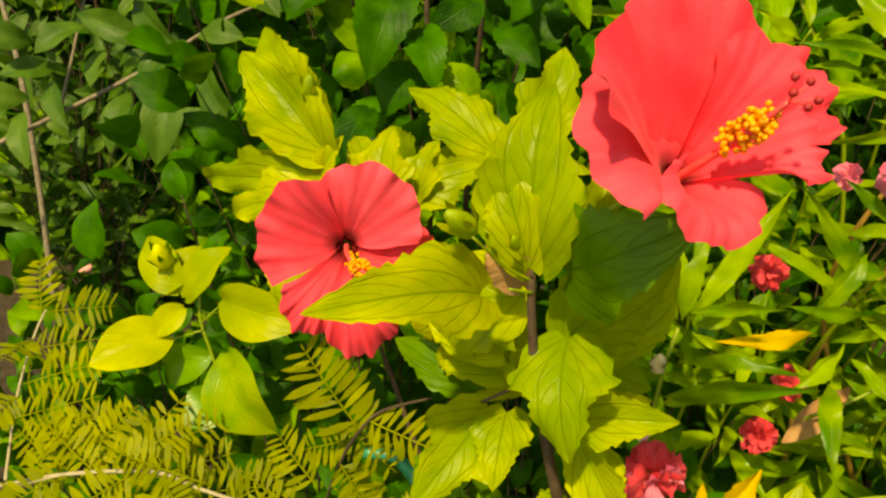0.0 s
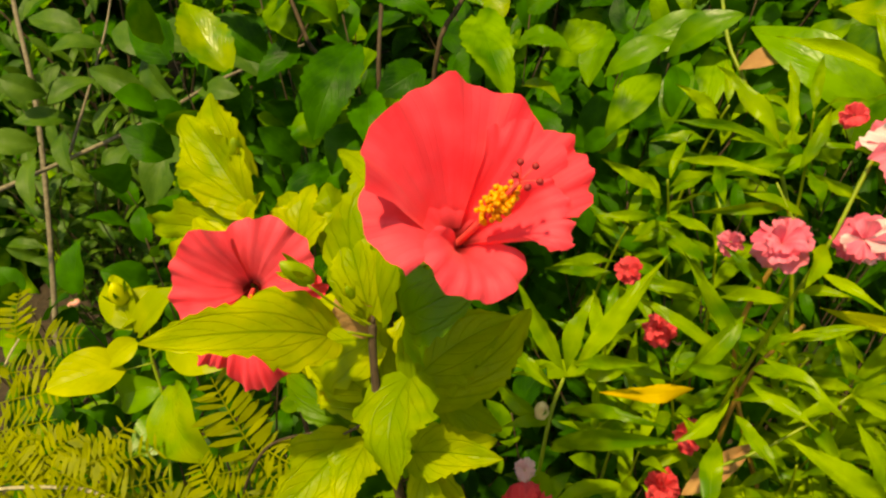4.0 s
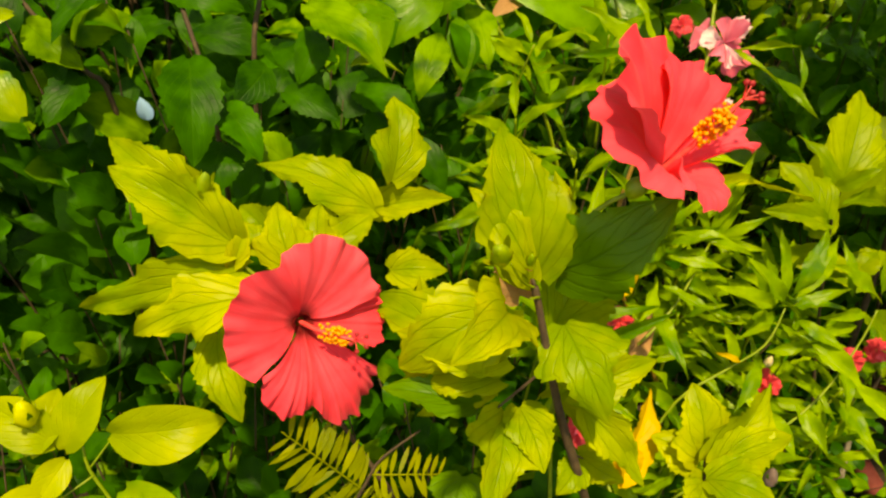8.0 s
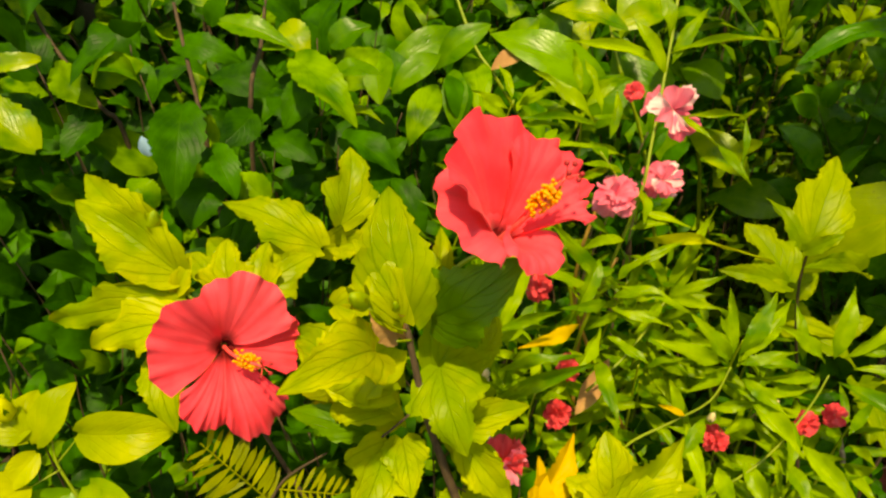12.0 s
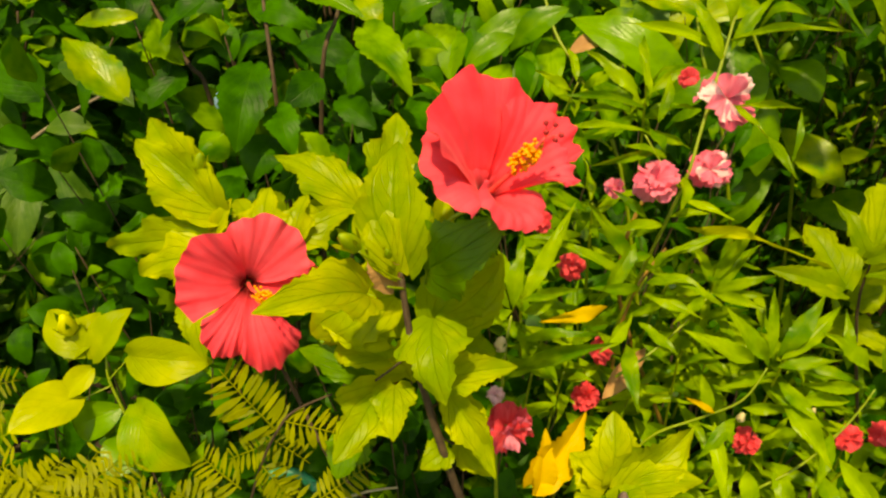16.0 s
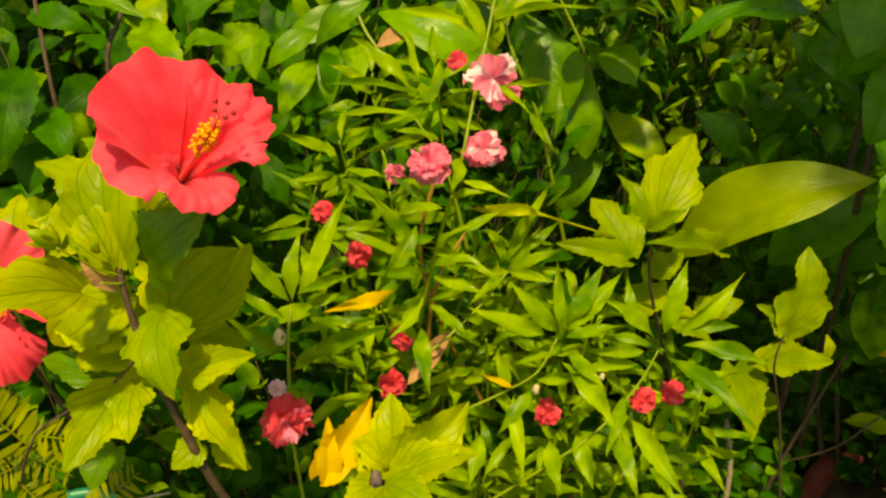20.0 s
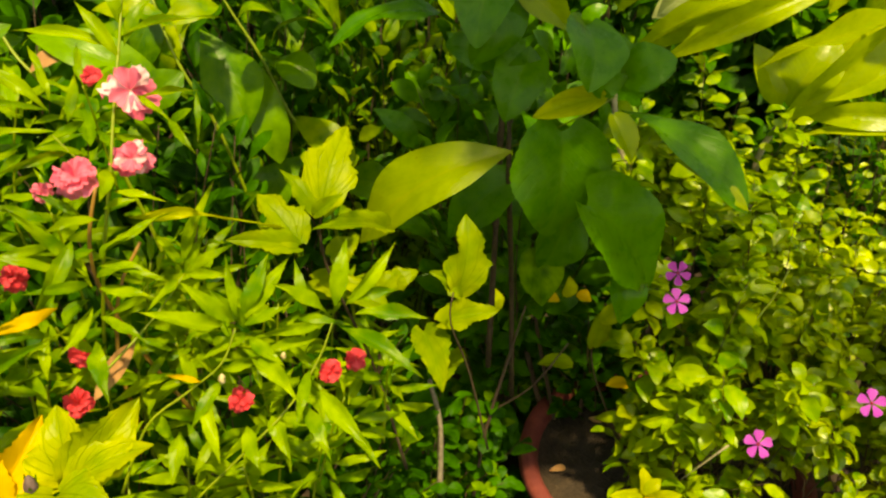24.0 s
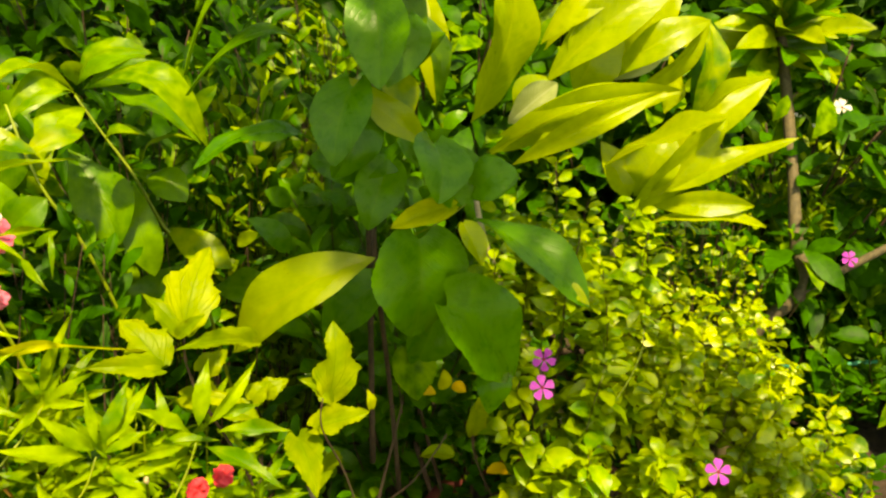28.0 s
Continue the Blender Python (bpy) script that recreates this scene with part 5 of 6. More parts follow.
leaf(dk, "ovate", MANGO, (0.193, 1.084, 1.766), (0.264, 1.039, 1.763), 0.057)
leaf(dk, "ovate", MANGO, (0.204, 1.127, 1.802), (0.268, 1.103, 1.831), 0.058)
leaf(dk, "ovate", MANGO, (0.149, 1.195, 1.829), (0.165, 1.138, 1.783), 0.059)
leaf(dk, "ovate", SHRUB, (0.103, 1.145, 1.726), (0.133, 1.051, 1.684), 0.058)
leaf(dk, "ovate", SHRUB, (0.078, 1.066, 1.684), (0.131, 0.997, 1.654), 0.053)
leaf(dk, "ovate", SHRUB, (-0.119, 1.048, 1.603), (-0.149, 1.081, 1.643), 0.056)
leaf(dk, "ovate", SHRUB, (-0.105, 1.029, 1.578), (-0.142, 0.968, 1.520), 0.074)
leaf(dk, "ovate", MANGO, (0.203, 1.097, 1.692), (0.254, 1.022, 1.691), 0.039)
leaf(dk, "ovate", SHRUB, (0.231, 1.052, 1.632), (0.188, 0.965, 1.568), 0.087)
leaf(dk, "ovate", SHRUB, (0.197, 1.077, 1.658), (0.260, 0.975, 1.617), 0.078)
gs = thing("grey_shrub", (-1.367, 1.355, 0.000), "leggy shrub with dull grey-green narrow leaves on a bare grey twig", "shrub")
stem(gs, GREYBARK, [(-1.020, 1.454, 1.264), (-0.833, 1.540, 1.331), (-0.660, 1.615, 1.399), (-0.507, 1.682, 1.476), (-0.413, 1.751, 1.504), (-0.317, 1.830, 1.529)], 0.0060, 0.0030)
stem(gs, GREYBARK, [(-0.833, 1.540, 1.331), (-0.806, 1.641, 1.451), (-0.794, 1.776, 1.570), (-0.807, 1.893, 1.662)], 0.0040, 0.0020)
stem(gs, GREYBARK, [(-0.959, 1.458, 0.798), (-0.965, 1.587, 1.096), (-0.983, 1.708, 1.381), (-1.042, 1.825, 1.570), (-1.071, 1.883, 1.664)], 0.0080, 0.0050)
leaf(gs, "long", GREY, (-0.608, 1.648, 1.449), (-0.638, 1.534, 1.364), 0.073)
leaf(gs, "long", GREY, (-0.543, 1.658, 1.460), (-0.437, 1.643, 1.466), 0.060)
leaf(gs, "long", GREY, (-0.581, 1.614, 1.393), (-0.616, 1.463, 1.250), 0.091)
leaf(gs, "long", GREY, (-0.529, 1.630, 1.415), (-0.431, 1.504, 1.303), 0.073)
leaf(gs, "long", GREY, (-0.755, 1.615, 1.500), (-0.841, 1.534, 1.470), 0.058)
leaf(gs, "long", GREY, (-0.781, 1.628, 1.522), (-0.626, 1.600, 1.467), 0.064)
leaf(gs, "long", GREY, (-0.768, 1.706, 1.551), (-0.872, 1.645, 1.555), 0.060)
leaf(gs, "long", GREY, (-0.743, 1.735, 1.595), (-0.615, 1.648, 1.543), 0.078)
leaf(gs, "long", GREY, (-0.818, 1.565, 1.425), (-0.915, 1.507, 1.434), 0.063)
leaf(gs, "long", GREY, (-0.831, 1.551, 1.403), (-0.777, 1.453, 1.338), 0.051)
leaf(gs, "long", GREY, (-0.865, 1.469, 1.371), (-0.834, 1.363, 1.294), 0.049)
leaf(gs, "long", GREY, (-0.822, 1.725, 1.584), (-0.954, 1.734, 1.608), 0.066)
leaf(gs, "long", GREY, (-0.676, 1.702, 1.539), (-0.562, 1.595, 1.456), 0.065)
leaf(gs, "long", GREY, (-0.852, 1.483, 1.392), (-0.957, 1.439, 1.423), 0.061)
leaf(gs, "long", GREY, (-0.842, 1.544, 1.486), (-0.923, 1.512, 1.535), 0.057)
leaf(gs, "long", GREY, (-0.740, 1.636, 1.439), (-0.753, 1.547, 1.392), 0.052)
leaf(gs, "long", GREY, (-0.686, 1.589, 1.360), (-0.713, 1.473, 1.272), 0.065)
leaf(gs, "long", GREY, (-0.659, 1.789, 1.581), (-0.544, 1.715, 1.549), 0.080)
leaf(gs, "long", GREY, (-0.447, 1.544, 1.648), (-0.300, 1.396, 1.591), 0.102)
mim = thing("feathery_shrub", (-0.577, 0.623, 0.000), "straggling feathery-leaved shrub with pale thorny twigs", "shrub")
stem(mim, PALEBARK, [(-0.567, 0.576, 1.301), (-0.508, 0.565, 1.324), (-0.413, 0.554, 1.359), (-0.308, 0.535, 1.386), (-0.258, 0.519, 1.380), (-0.175, 0.494, 1.373), (-0.105, 0.475, 1.370), (-0.045, 0.469, 1.383), (0.015, 0.466, 1.398), (0.054, 0.459, 1.403)], 0.0026, 0.0016)
stem(mim, PALEBARK, [(-0.413, 0.554, 1.359), (-0.440, 0.547, 1.358), (-0.467, 0.547, 1.348)], 0.0012, 0.0006)
stem(mim, PALEBARK, [(-0.032, 0.468, 1.385), (-0.014, 0.456, 1.373), (0.007, 0.446, 1.367)], 0.0012, 0.0006)
stem(mim, PALEBARK, [(-0.243, 0.514, 1.343), (-0.263, 0.516, 1.320), (-0.285, 0.521, 1.284)], 0.0016, 0.0008)
stem(mim, BARK, [(-0.136, 0.540, 1.309), (-0.104, 0.513, 1.427), (-0.076, 0.502, 1.492), (-0.055, 0.508, 1.509), (-0.010, 0.508, 1.525)], 0.0020, 0.0012)
stem(mim, PALEBARK, [(-0.551, 0.628, 1.255), (-0.572, 0.692, 1.260), (-0.571, 0.747, 1.304), (-0.561, 0.802, 1.347), (-0.551, 0.828, 1.367)], 0.0022, 0.0016)
stem(mim, PALEBARK, [(-0.567, 0.576, 1.301), (-0.572, 0.558, 1.183), (-0.560, 0.562, 0.975)], 0.0030, 0.0024)
feather(mim, (-0.545, 0.827, 1.365), (-0.456, 0.839, 1.365), 9, 0.035, FERN)
feather(mim, (-0.556, 0.825, 1.363), (-0.573, 0.896, 1.412), 9, 0.036, FERN)
feather(mim, (-0.558, 0.790, 1.347), (-0.575, 0.735, 1.357), 8, 0.034, FERN)
feather(mim, (-0.556, 0.774, 1.342), (-0.456, 0.767, 1.368), 9, 0.034, FERN)
feather(mim, (-0.562, 0.740, 1.311), (-0.436, 0.735, 1.357), 10, 0.038, FERN)
feather(mim, (-0.560, 0.724, 1.306), (-0.592, 0.671, 1.300), 9, 0.034, FERN)
feather(mim, (-0.553, 0.693, 1.297), (-0.434, 0.696, 1.335), 10, 0.037, FERN)
feather(mim, (-0.484, 0.635, 1.300), (-0.387, 0.681, 1.331), 10, 0.036, FERN)
feather(mim, (-0.398, 0.606, 1.294), (-0.323, 0.689, 1.343), 11, 0.034, FERN)
feather(mim, (-0.385, 0.610, 1.299), (-0.270, 0.666, 1.327), 11, 0.034, FERN)
feather(mim, (-0.354, 0.595, 1.296), (-0.254, 0.635, 1.300), 10, 0.034, FERN)
feather(mim, (-0.458, 0.616, 1.291), (-0.531, 0.658, 1.315), 9, 0.033, FERN)
feather(mim, (-0.504, 0.615, 1.272), (-0.419, 0.563, 1.286), 9, 0.033, FERN)
feather(mim, (-0.333, 0.584, 1.280), (-0.214, 0.598, 1.282), 10, 0.034, FERN)
feather(mim, (-0.412, 0.602, 1.288), (-0.319, 0.563, 1.286), 10, 0.034, FERN)
feather(mim, (-0.076, 0.504, 1.478), (-0.137, 0.555, 1.549), 12, 0.042, FERN)
feather(mim, (-0.072, 0.505, 1.499), (-0.000, 0.471, 1.491), 9, 0.029, FERN)
feather(mim, (-0.244, 0.519, 1.385), (-0.363, 0.557, 1.399), 12, 0.033, FERN)
feather(mim, (-0.302, 0.532, 1.384), (-0.254, 0.484, 1.368), 9, 0.026, FERN)
feather(mim, (-0.104, 0.513, 1.427), (-0.073, 0.482, 1.392), 9, 0.029, FERN)
feather(mim, (-0.113, 0.513, 1.387), (-0.045, 0.472, 1.386), 9, 0.030, FERN)
feather(mim, (-0.133, 0.518, 1.387), (-0.182, 0.576, 1.401), 9, 0.030, FERN)
feather(mim, (-0.156, 0.506, 1.361), (-0.219, 0.545, 1.378), 9, 0.031, FERN)
feather(mim, (-0.044, 0.474, 1.389), (0.026, 0.482, 1.426), 10, 0.029, FERN)
feather(mim, (-0.052, 0.470, 1.381), (-0.090, 0.439, 1.358), 9, 0.029, FERN)
feather(mim, (-0.080, 0.466, 1.366), (-0.035, 0.403, 1.362), 9, 0.033, FERN)
feather(mim, (-0.137, 0.498, 1.356), (-0.191, 0.460, 1.354), 9, 0.031, FERN)
feather(mim, (-0.189, 0.512, 1.358), (-0.122, 0.458, 1.339), 9, 0.031, FERN)
feather(mim, (-0.337, 0.544, 1.371), (-0.405, 0.522, 1.334), 10, 0.033, FERN)
feather(mim, (-0.286, 0.528, 1.367), (-0.331, 0.485, 1.341), 10, 0.033, FERN)
feather(mim, (-0.229, 0.519, 1.354), (-0.158, 0.551, 1.373), 9, 0.031, FERN)
feather(mim, (-0.386, 0.558, 1.357), (-0.470, 0.627, 1.374), 10, 0.034, FERN)
feather(mim, (-0.426, 0.562, 1.348), (-0.482, 0.519, 1.338), 10, 0.034, FERN)
feather(mim, (-0.351, 0.558, 1.369), (-0.286, 0.604, 1.387), 10, 0.031, FERN)
feather(mim, (-0.415, 0.572, 1.349), (-0.358, 0.639, 1.378), 11, 0.034, FERN)
feather(mim, (-0.471, 0.573, 1.331), (-0.430, 0.648, 1.364), 11, 0.034, FERN)
feather(mim, (-0.099, 0.535, 1.460), (-0.046, 0.500, 1.428), 8, 0.026, FERN)
feather(mim, (-0.088, 0.525, 1.449), (-0.142, 0.526, 1.432), 8, 0.026, FERN)
bud(mim, (-0.660, 1.151, 1.201), (-0.8, -0.3, -0.2), 0.0160, BUDPINK)
pots = thing("potted_shrub", (1.846, 0.682, 0.000), "bare-stemmed shrub growing from the red clay pot", "shrub")
stem(pots, BARK, [(1.889, 0.831, 0.135), (1.894, 0.911, 0.348), (1.849, 0.972, 0.678), (1.844, 0.996, 0.911)], 0.0090, 0.0050)
stem(pots, BARK, [(1.910, 0.795, 0.118), (2.002, 0.855, 0.316), (2.048, 0.885, 0.624)], 0.0090, 0.0050)
stem(pots, BARK, [(1.864, 0.515, 0.330), (1.788, 0.574, 0.513), (1.729, 0.629, 0.713), (1.717, 0.640, 0.816)], 0.0040, 0.0025)
stem(pots, BARK, [(1.315, 0.690, 0.446), (1.372, 0.709, 0.650), (1.457, 0.714, 0.874), (1.490, 0.703, 1.010)], 0.0060, 0.0030)
stem(pots, BARK, [(1.393, 0.719, 0.692), (1.467, 0.638, 0.793), (1.573, 0.612, 0.902)], 0.0030, 0.0020)
stem(pots, GREYBARK, [(1.080, 0.569, 0.712), (1.116, 0.610, 0.875), (1.120, 0.657, 0.982)], 0.0070, 0.0050)
leaf(pots, "long", LIME, (1.552, 0.306, 0.592), (1.462, 0.344, 0.624), 0.039)
leaf(pots, "long", LIME, (1.553, 0.307, 0.595), (1.459, 0.304, 0.611), 0.038)
leaf(pots, "long", LIME, (1.554, 0.308, 0.597), (1.582, 0.337, 0.651), 0.039)
leaf(pots, "long", LIME, (1.555, 0.305, 0.595), (1.600, 0.290, 0.634), 0.036)
leaf(pots, "long", LIME, (1.555, 0.301, 0.589), (1.589, 0.222, 0.640), 0.042)
leaf(pots, "long", YELLOW, (1.553, 0.303, 0.589), (1.536, 0.221, 0.609), 0.038)
stem(pots, STALK, [(1.545, 0.278, 0.400), (1.551, 0.294, 0.513), (1.553, 0.307, 0.595)], 0.0020, 0.0014)
stem(pots, BARK, [(1.904, 0.870, 0.100), (1.895, 0.967, 0.315), (1.886, 1.031, 0.489)], 0.0120, 0.0090)
stem(pots, STALK, [(1.819, 0.266, 1.002), (1.905, 0.247, 1.092), (1.958, 0.248, 1.163)], 0.0030, 0.0020)
stem(pots, PALEBARK, [(1.787, 0.218, 0.689), (1.732, 0.308, 0.520)], 0.0030, 0.0020)
leaf(pots, "smooth", HIB, (1.717, 0.635, 0.808), (1.728, 0.631, 0.923), 0.075)
leaf(pots, "smooth", HIB, (1.720, 0.623, 0.901), (1.781, 0.603, 0.958), 0.058)
leaf(pots, "smooth", YELLOW, (1.555, 0.719, 1.013), (1.590, 0.672, 0.999), 0.037)
leaf(pots, "smooth", YELLOW, (1.629, 0.645, 1.017), (1.650, 0.612, 1.004), 0.037)
leaf(pots, "smooth", LIME, (1.605, 0.665, 1.010), (1.629, 0.677, 1.058), 0.046)
leaf(pots, "smooth", HIB, (1.626, 0.632, 0.788), (1.559, 0.702, 0.787), 0.058)
leaf(pots, "smooth", YELLOW, (1.716, 0.506, 0.749), (1.643, 0.522, 0.777), 0.041)
leaf(pots, "smooth", HIB, (1.693, 0.472, 0.675), (1.638, 0.473, 0.708), 0.048)
leaf(pots, "smooth", LIME, (1.654, 0.345, 0.463), (1.644, 0.368, 0.584), 0.048)
leaf(pots, "smooth", LIME, (1.654, 0.345, 0.463), (1.562, 0.399, 0.514), 0.048)
leaf(pots, "smooth", LIME, (1.654, 0.345, 0.463), (1.685, 0.287, 0.536), 0.048)
leaf(pots, "smooth", LIME, (1.654, 0.345, 0.463), (1.532, 0.335, 0.498), 0.047)
leaf(pots, "smooth", LIME, (1.654, 0.345, 0.463), (1.622, 0.262, 0.525), 0.047)
leaf(pots, "smooth", LIME, (1.654, 0.345, 0.463), (1.622, 0.316, 0.593), 0.047)
ros = thing("rosette_tree", (3.043, 0.019, 0.000), "small tree with whorled long leaves on a grey trunk", "tree")
stem(ros, TRUNK, [(2.998, 0.304, 0.002), (3.079, 0.315, 0.659), (3.204, 0.183, 0.909), (3.252, 0.255, 1.061), (3.401, 0.360, 1.279), (3.607, 0.505, 1.547), (3.707, 0.619, 1.833)], 0.0300, 0.0220)
stem(ros, TRUNK, [(3.201, 0.186, 0.909), (3.271, 0.112, 0.970), (3.407, -0.042, 1.104)], 0.0200, 0.0140)
mid = thing("long_leaved_shrub", (0.816, 1.005, 0.000), "shrub with long light green leaves behind the balsam", "shrub")
stem(mid, STALK, [(0.790, 1.161, 0.980), (0.704, 1.215, 1.424), (0.597, 1.255, 1.638), (0.563, 1.308, 1.709), (0.546, 1.375, 1.811)], 0.0050, 0.0030)
stem(mid, STALK, [(1.024, 1.168, 1.099), (0.929, 1.184, 1.477), (0.862, 1.220, 1.662), (0.854, 1.300, 1.829)], 0.0050, 0.0030)
leaf(mid, "long", MANGO, (0.825, 1.167, 1.599), (0.603, 1.310, 1.731), 0.099)
leaf(mid, "long", MANGO, (0.450, 1.265, 1.686), (0.555, 1.229, 1.774), 0.058)
leaf(mid, "long", MANGO, (0.342, 1.222, 1.666), (0.448, 1.230, 1.727), 0.051)
leaf(mid, "long", SHRUB, (0.550, 1.305, 1.699), (0.500, 1.152, 1.622), 0.057)
leaf(mid, "long", DRIED, (0.668, 1.271, 1.697), (0.577, 1.259, 1.674), 0.040)
leaf(mid, "long", MANGO, (0.756, 1.173, 1.577), (0.839, 1.136, 1.653), 0.081)
leaf(mid, "long", SHRUB, (0.595, 1.250, 1.628), (0.694, 1.253, 1.678), 0.059)
leaf(mid, "long", SHRUB, (0.669, 1.305, 1.654), (0.624, 1.131, 1.546), 0.070)
leaf(mid, "long", MANGO, (0.731, 1.298, 1.769), (0.853, 1.186, 1.741), 0.069)
leaf(mid, "long", MANGO, (0.849, 1.240, 1.728), (0.978, 1.222, 1.758), 0.059)
leaf(mid, "long", MANGO, (0.357, 1.314, 1.723), (0.319, 1.220, 1.651), 0.067)
leaf(mid, "long", SHRUB, (0.040, 1.462, 1.672), (0.171, 1.388, 1.640), 0.076)
leaf(mid, "long", MANGO, (0.249, 1.441, 1.624), (0.383, 1.413, 1.665), 0.065)
leaf(mid, "long", MANGO, (0.392, 1.452, 1.632), (0.616, 1.445, 1.699), 0.076)
leaf(mid, "long", SHRUB, (0.393, 1.417, 1.576), (0.322, 1.297, 1.486), 0.065)
leaf(mid, "long", SHRUB, (0.473, 1.326, 1.427), (0.503, 1.170, 1.366), 0.074)
leaf(mid, "long", SHRUB, (0.458, 1.155, 1.614), (0.457, 1.213, 1.692), 0.062)
leaf(mid, "long", MANGO, (0.444, 1.151, 1.597), (0.480, 1.229, 1.695), 0.052)
leaf(mid, "long", SHRUB, (0.342, 1.137, 1.590), (0.434, 1.214, 1.675), 0.061)
leaf(mid, "long", SHRUB, (0.317, 1.001, 1.480), (0.287, 1.079, 1.561), 0.057)


# ---- hibiscus flowers ----
hibiscus_flower((0.129, 0.387, 1.8245), (0.40, -0.52, 0.75), 0, [((-0.006, 0.028, 0.1045), 74, 0.10, 0.0, -0.05, 0.14, 0.06), ((0.073, 0.029, 0.0665), 46, 0.10, 0.05, 0.0, 0.28, 0.06), ((0.075, -0.015, 0.0325), 42, 0.08, 0.30, 0.0, 0.42, 0.06), ((-0.049, 0.006, 0.058), 78, 0.20, 0.0, 0.12, 0.10, -0.02), ((0.012, -0.056, -0.002), 78, 0.20, 0.10, -0.06, 0.36, 0.08)],
                (0.088, (0.45, -0.43, 0.78)), "large open red hibiscus flower with a yellow stamen column", (0.085, 0.44, 1.74))
hibiscus_flower((-0.091, 0.598, 1.636), (0.03, -0.94, 0.33), 0, [((0.045, -0.012, 0.080), 52, 0.14, 0.0, 0.0, 0.2, 0.06), ((0.078, -0.026, 0.004), 32, 0.12, 0.0, 0.0, 0.2, 0.06), ((-0.070, -0.022, 0.048), 54, 0.14, 0.0, 0.0, 0.16, 0.06), ((-0.044, -0.054, -0.052), 31, 0.18, 0.05, -0.05, 0.20, 0.06), ((0.024, -0.064, -0.074), 30, 0.20, 0.05, 0.0, 0.22, 0.06)],
                (0.072, (0.40, -0.90, 0.14)), "red hibiscus flower facing out of the bush, with a dark throat", (-0.10, 0.70, 1.60))

# ---- balsam flowers ----
balsam_flower((0.468, 0.669, 1.672), (-0.25, -0.75, 0.55), 0.062, PINK, None, 14, "double pink balsam flower")
balsam_flower((0.554, 0.675, 1.677), (-0.25, -0.75, 0.55), 0.058, PINK, WHITEPINK, 13, "double balsam flower, white in the middle with pink edges")
balsam_flower((0.581, 0.708, 1.768), (-0.25, -0.75, 0.55), 0.082, PINK, WHITEPINK, 9, "open pale pink balsam flower at the top of the stem")
balsam_flower((0.542, 0.749, 1.788), (-0.25, -0.75, 0.55), 0.028, CRIMSON, None, 14, "half-open crimson balsam flower")
balsam_flower((0.319, 0.711, 1.605), (-0.25, -0.75, 0.55), 0.032, CRIMSON, None, 14, "small crimson balsam flower")
balsam_flower((0.358, 0.681, 1.543), (-0.25, -0.75, 0.55), 0.040, CRIMSON, None, 14, "crimson balsam flower among the leaves")
balsam_flower((0.414, 0.663, 1.390), (-0.25, -0.75, 0.55), 0.040, CRIMSON, None, 14, "crimson balsam flower among the leaves")
balsam_flower((0.392, 0.650, 1.314), (-0.25, -0.75, 0.55), 0.046, CRIMSON, None, 14, "crimson balsam flower low on the plant")
balsam_flower((0.604, 0.525, 1.287), (-0.25, -0.75, 0.55), 0.040, CRIMSON, None, 14, "crimson balsam flower low on the plant")
balsam_flower((0.757, 0.490, 1.288), (-0.25, -0.75, 0.55), 0.040, CRIMSON, None, 14, "crimson balsam flower at a shoot")
balsam_flower((0.803, 0.479, 1.299), (-0.25, -0.75, 0.55), 0.040, CRIMSON, None, 14, "crimson balsam flower at a shoot")
balsam_flower((0.204, 0.491, 1.439), (-0.1, -0.95, -0.1), 0.064, CRIMSON, PINK, 18, "hanging double red balsam flower")
balsam_flower((0.202, 0.537, 1.452), (-0.25, -0.75, 0.55), 0.024, WHITEPINK, None, 12, "faded whitish balsam flower")
balsam_flower((0.431, 0.716, 1.645), (-0.25, -0.75, 0.55), 0.030, PINK, None, 12, "small pink balsam flower")
# ---- ground ----
def ground():
    n = 60
    verts, faces = [], []
    for i in range(n + 1):
        for j in range(n + 1):
            a, b = (i / n * 2 - 1), (j / n * 2 - 1)
            x, y = 1 + 60 * a * abs(a) ** 1.5, 1 + 60 * b * abs(b) ** 1.5
            verts.append((x, y, 0.03 * noise.noise((x * 2, y * 2, 0))))
    for i in range(n):
        for j in range(n):
            k = i * (n + 1) + j
            faces.append((k, k + n + 1, k + n + 2, k + 1))
    ob = new("ground", mesh_of("ground", verts, faces, SOIL))
    return tagged(ob, "dark bare garden soil under the plants", "ground", "", "structure")


ground()

# ---- shrubs behind ----
shrub("leafy_shrub", "dense dark green shrub with toothed oval leaves", (-0.08, 1.32, 0), dome((-0.08, 1.32, 1.44), 0.55, 0.2, 0.45, 24, 3), SHRUB, "ovate", 0.12, 0.62, 24, single=200, seed=3, group="leafy shrubs")
shrub("leafy_shrub", "tall dark green shrub with toothed oval leaves", (0.38, 1.66, 0), dome((0.38, 1.66, 1.44), 0.45, 0.25, 0.5, 24, 4), SHRUB, "ovate", 0.12, 0.58, 24, single=150, seed=4, group="leafy shrubs")
shrub("grey_shrub", "loose shrub with narrow grey-green leaves", (-1.29, 2.37, 0), dome((-1.29, 2.37, 0.95), 0.55, 0.3, 0.5, 26, 5), GREY, "long", 0.13, 0.3, 20, single=140, seed=5)
shrub("low_shrub", "low green shrub filling the ground under the hibiscus", (-0.24, 0.98, 0), dome((-0.24, 0.98, 1.30), 0.42, 0.2, 0.3, 15, 6), SHRUB, "smooth", 0.085, 0.6, 22, single=150, seed=6, group="low shrubs")
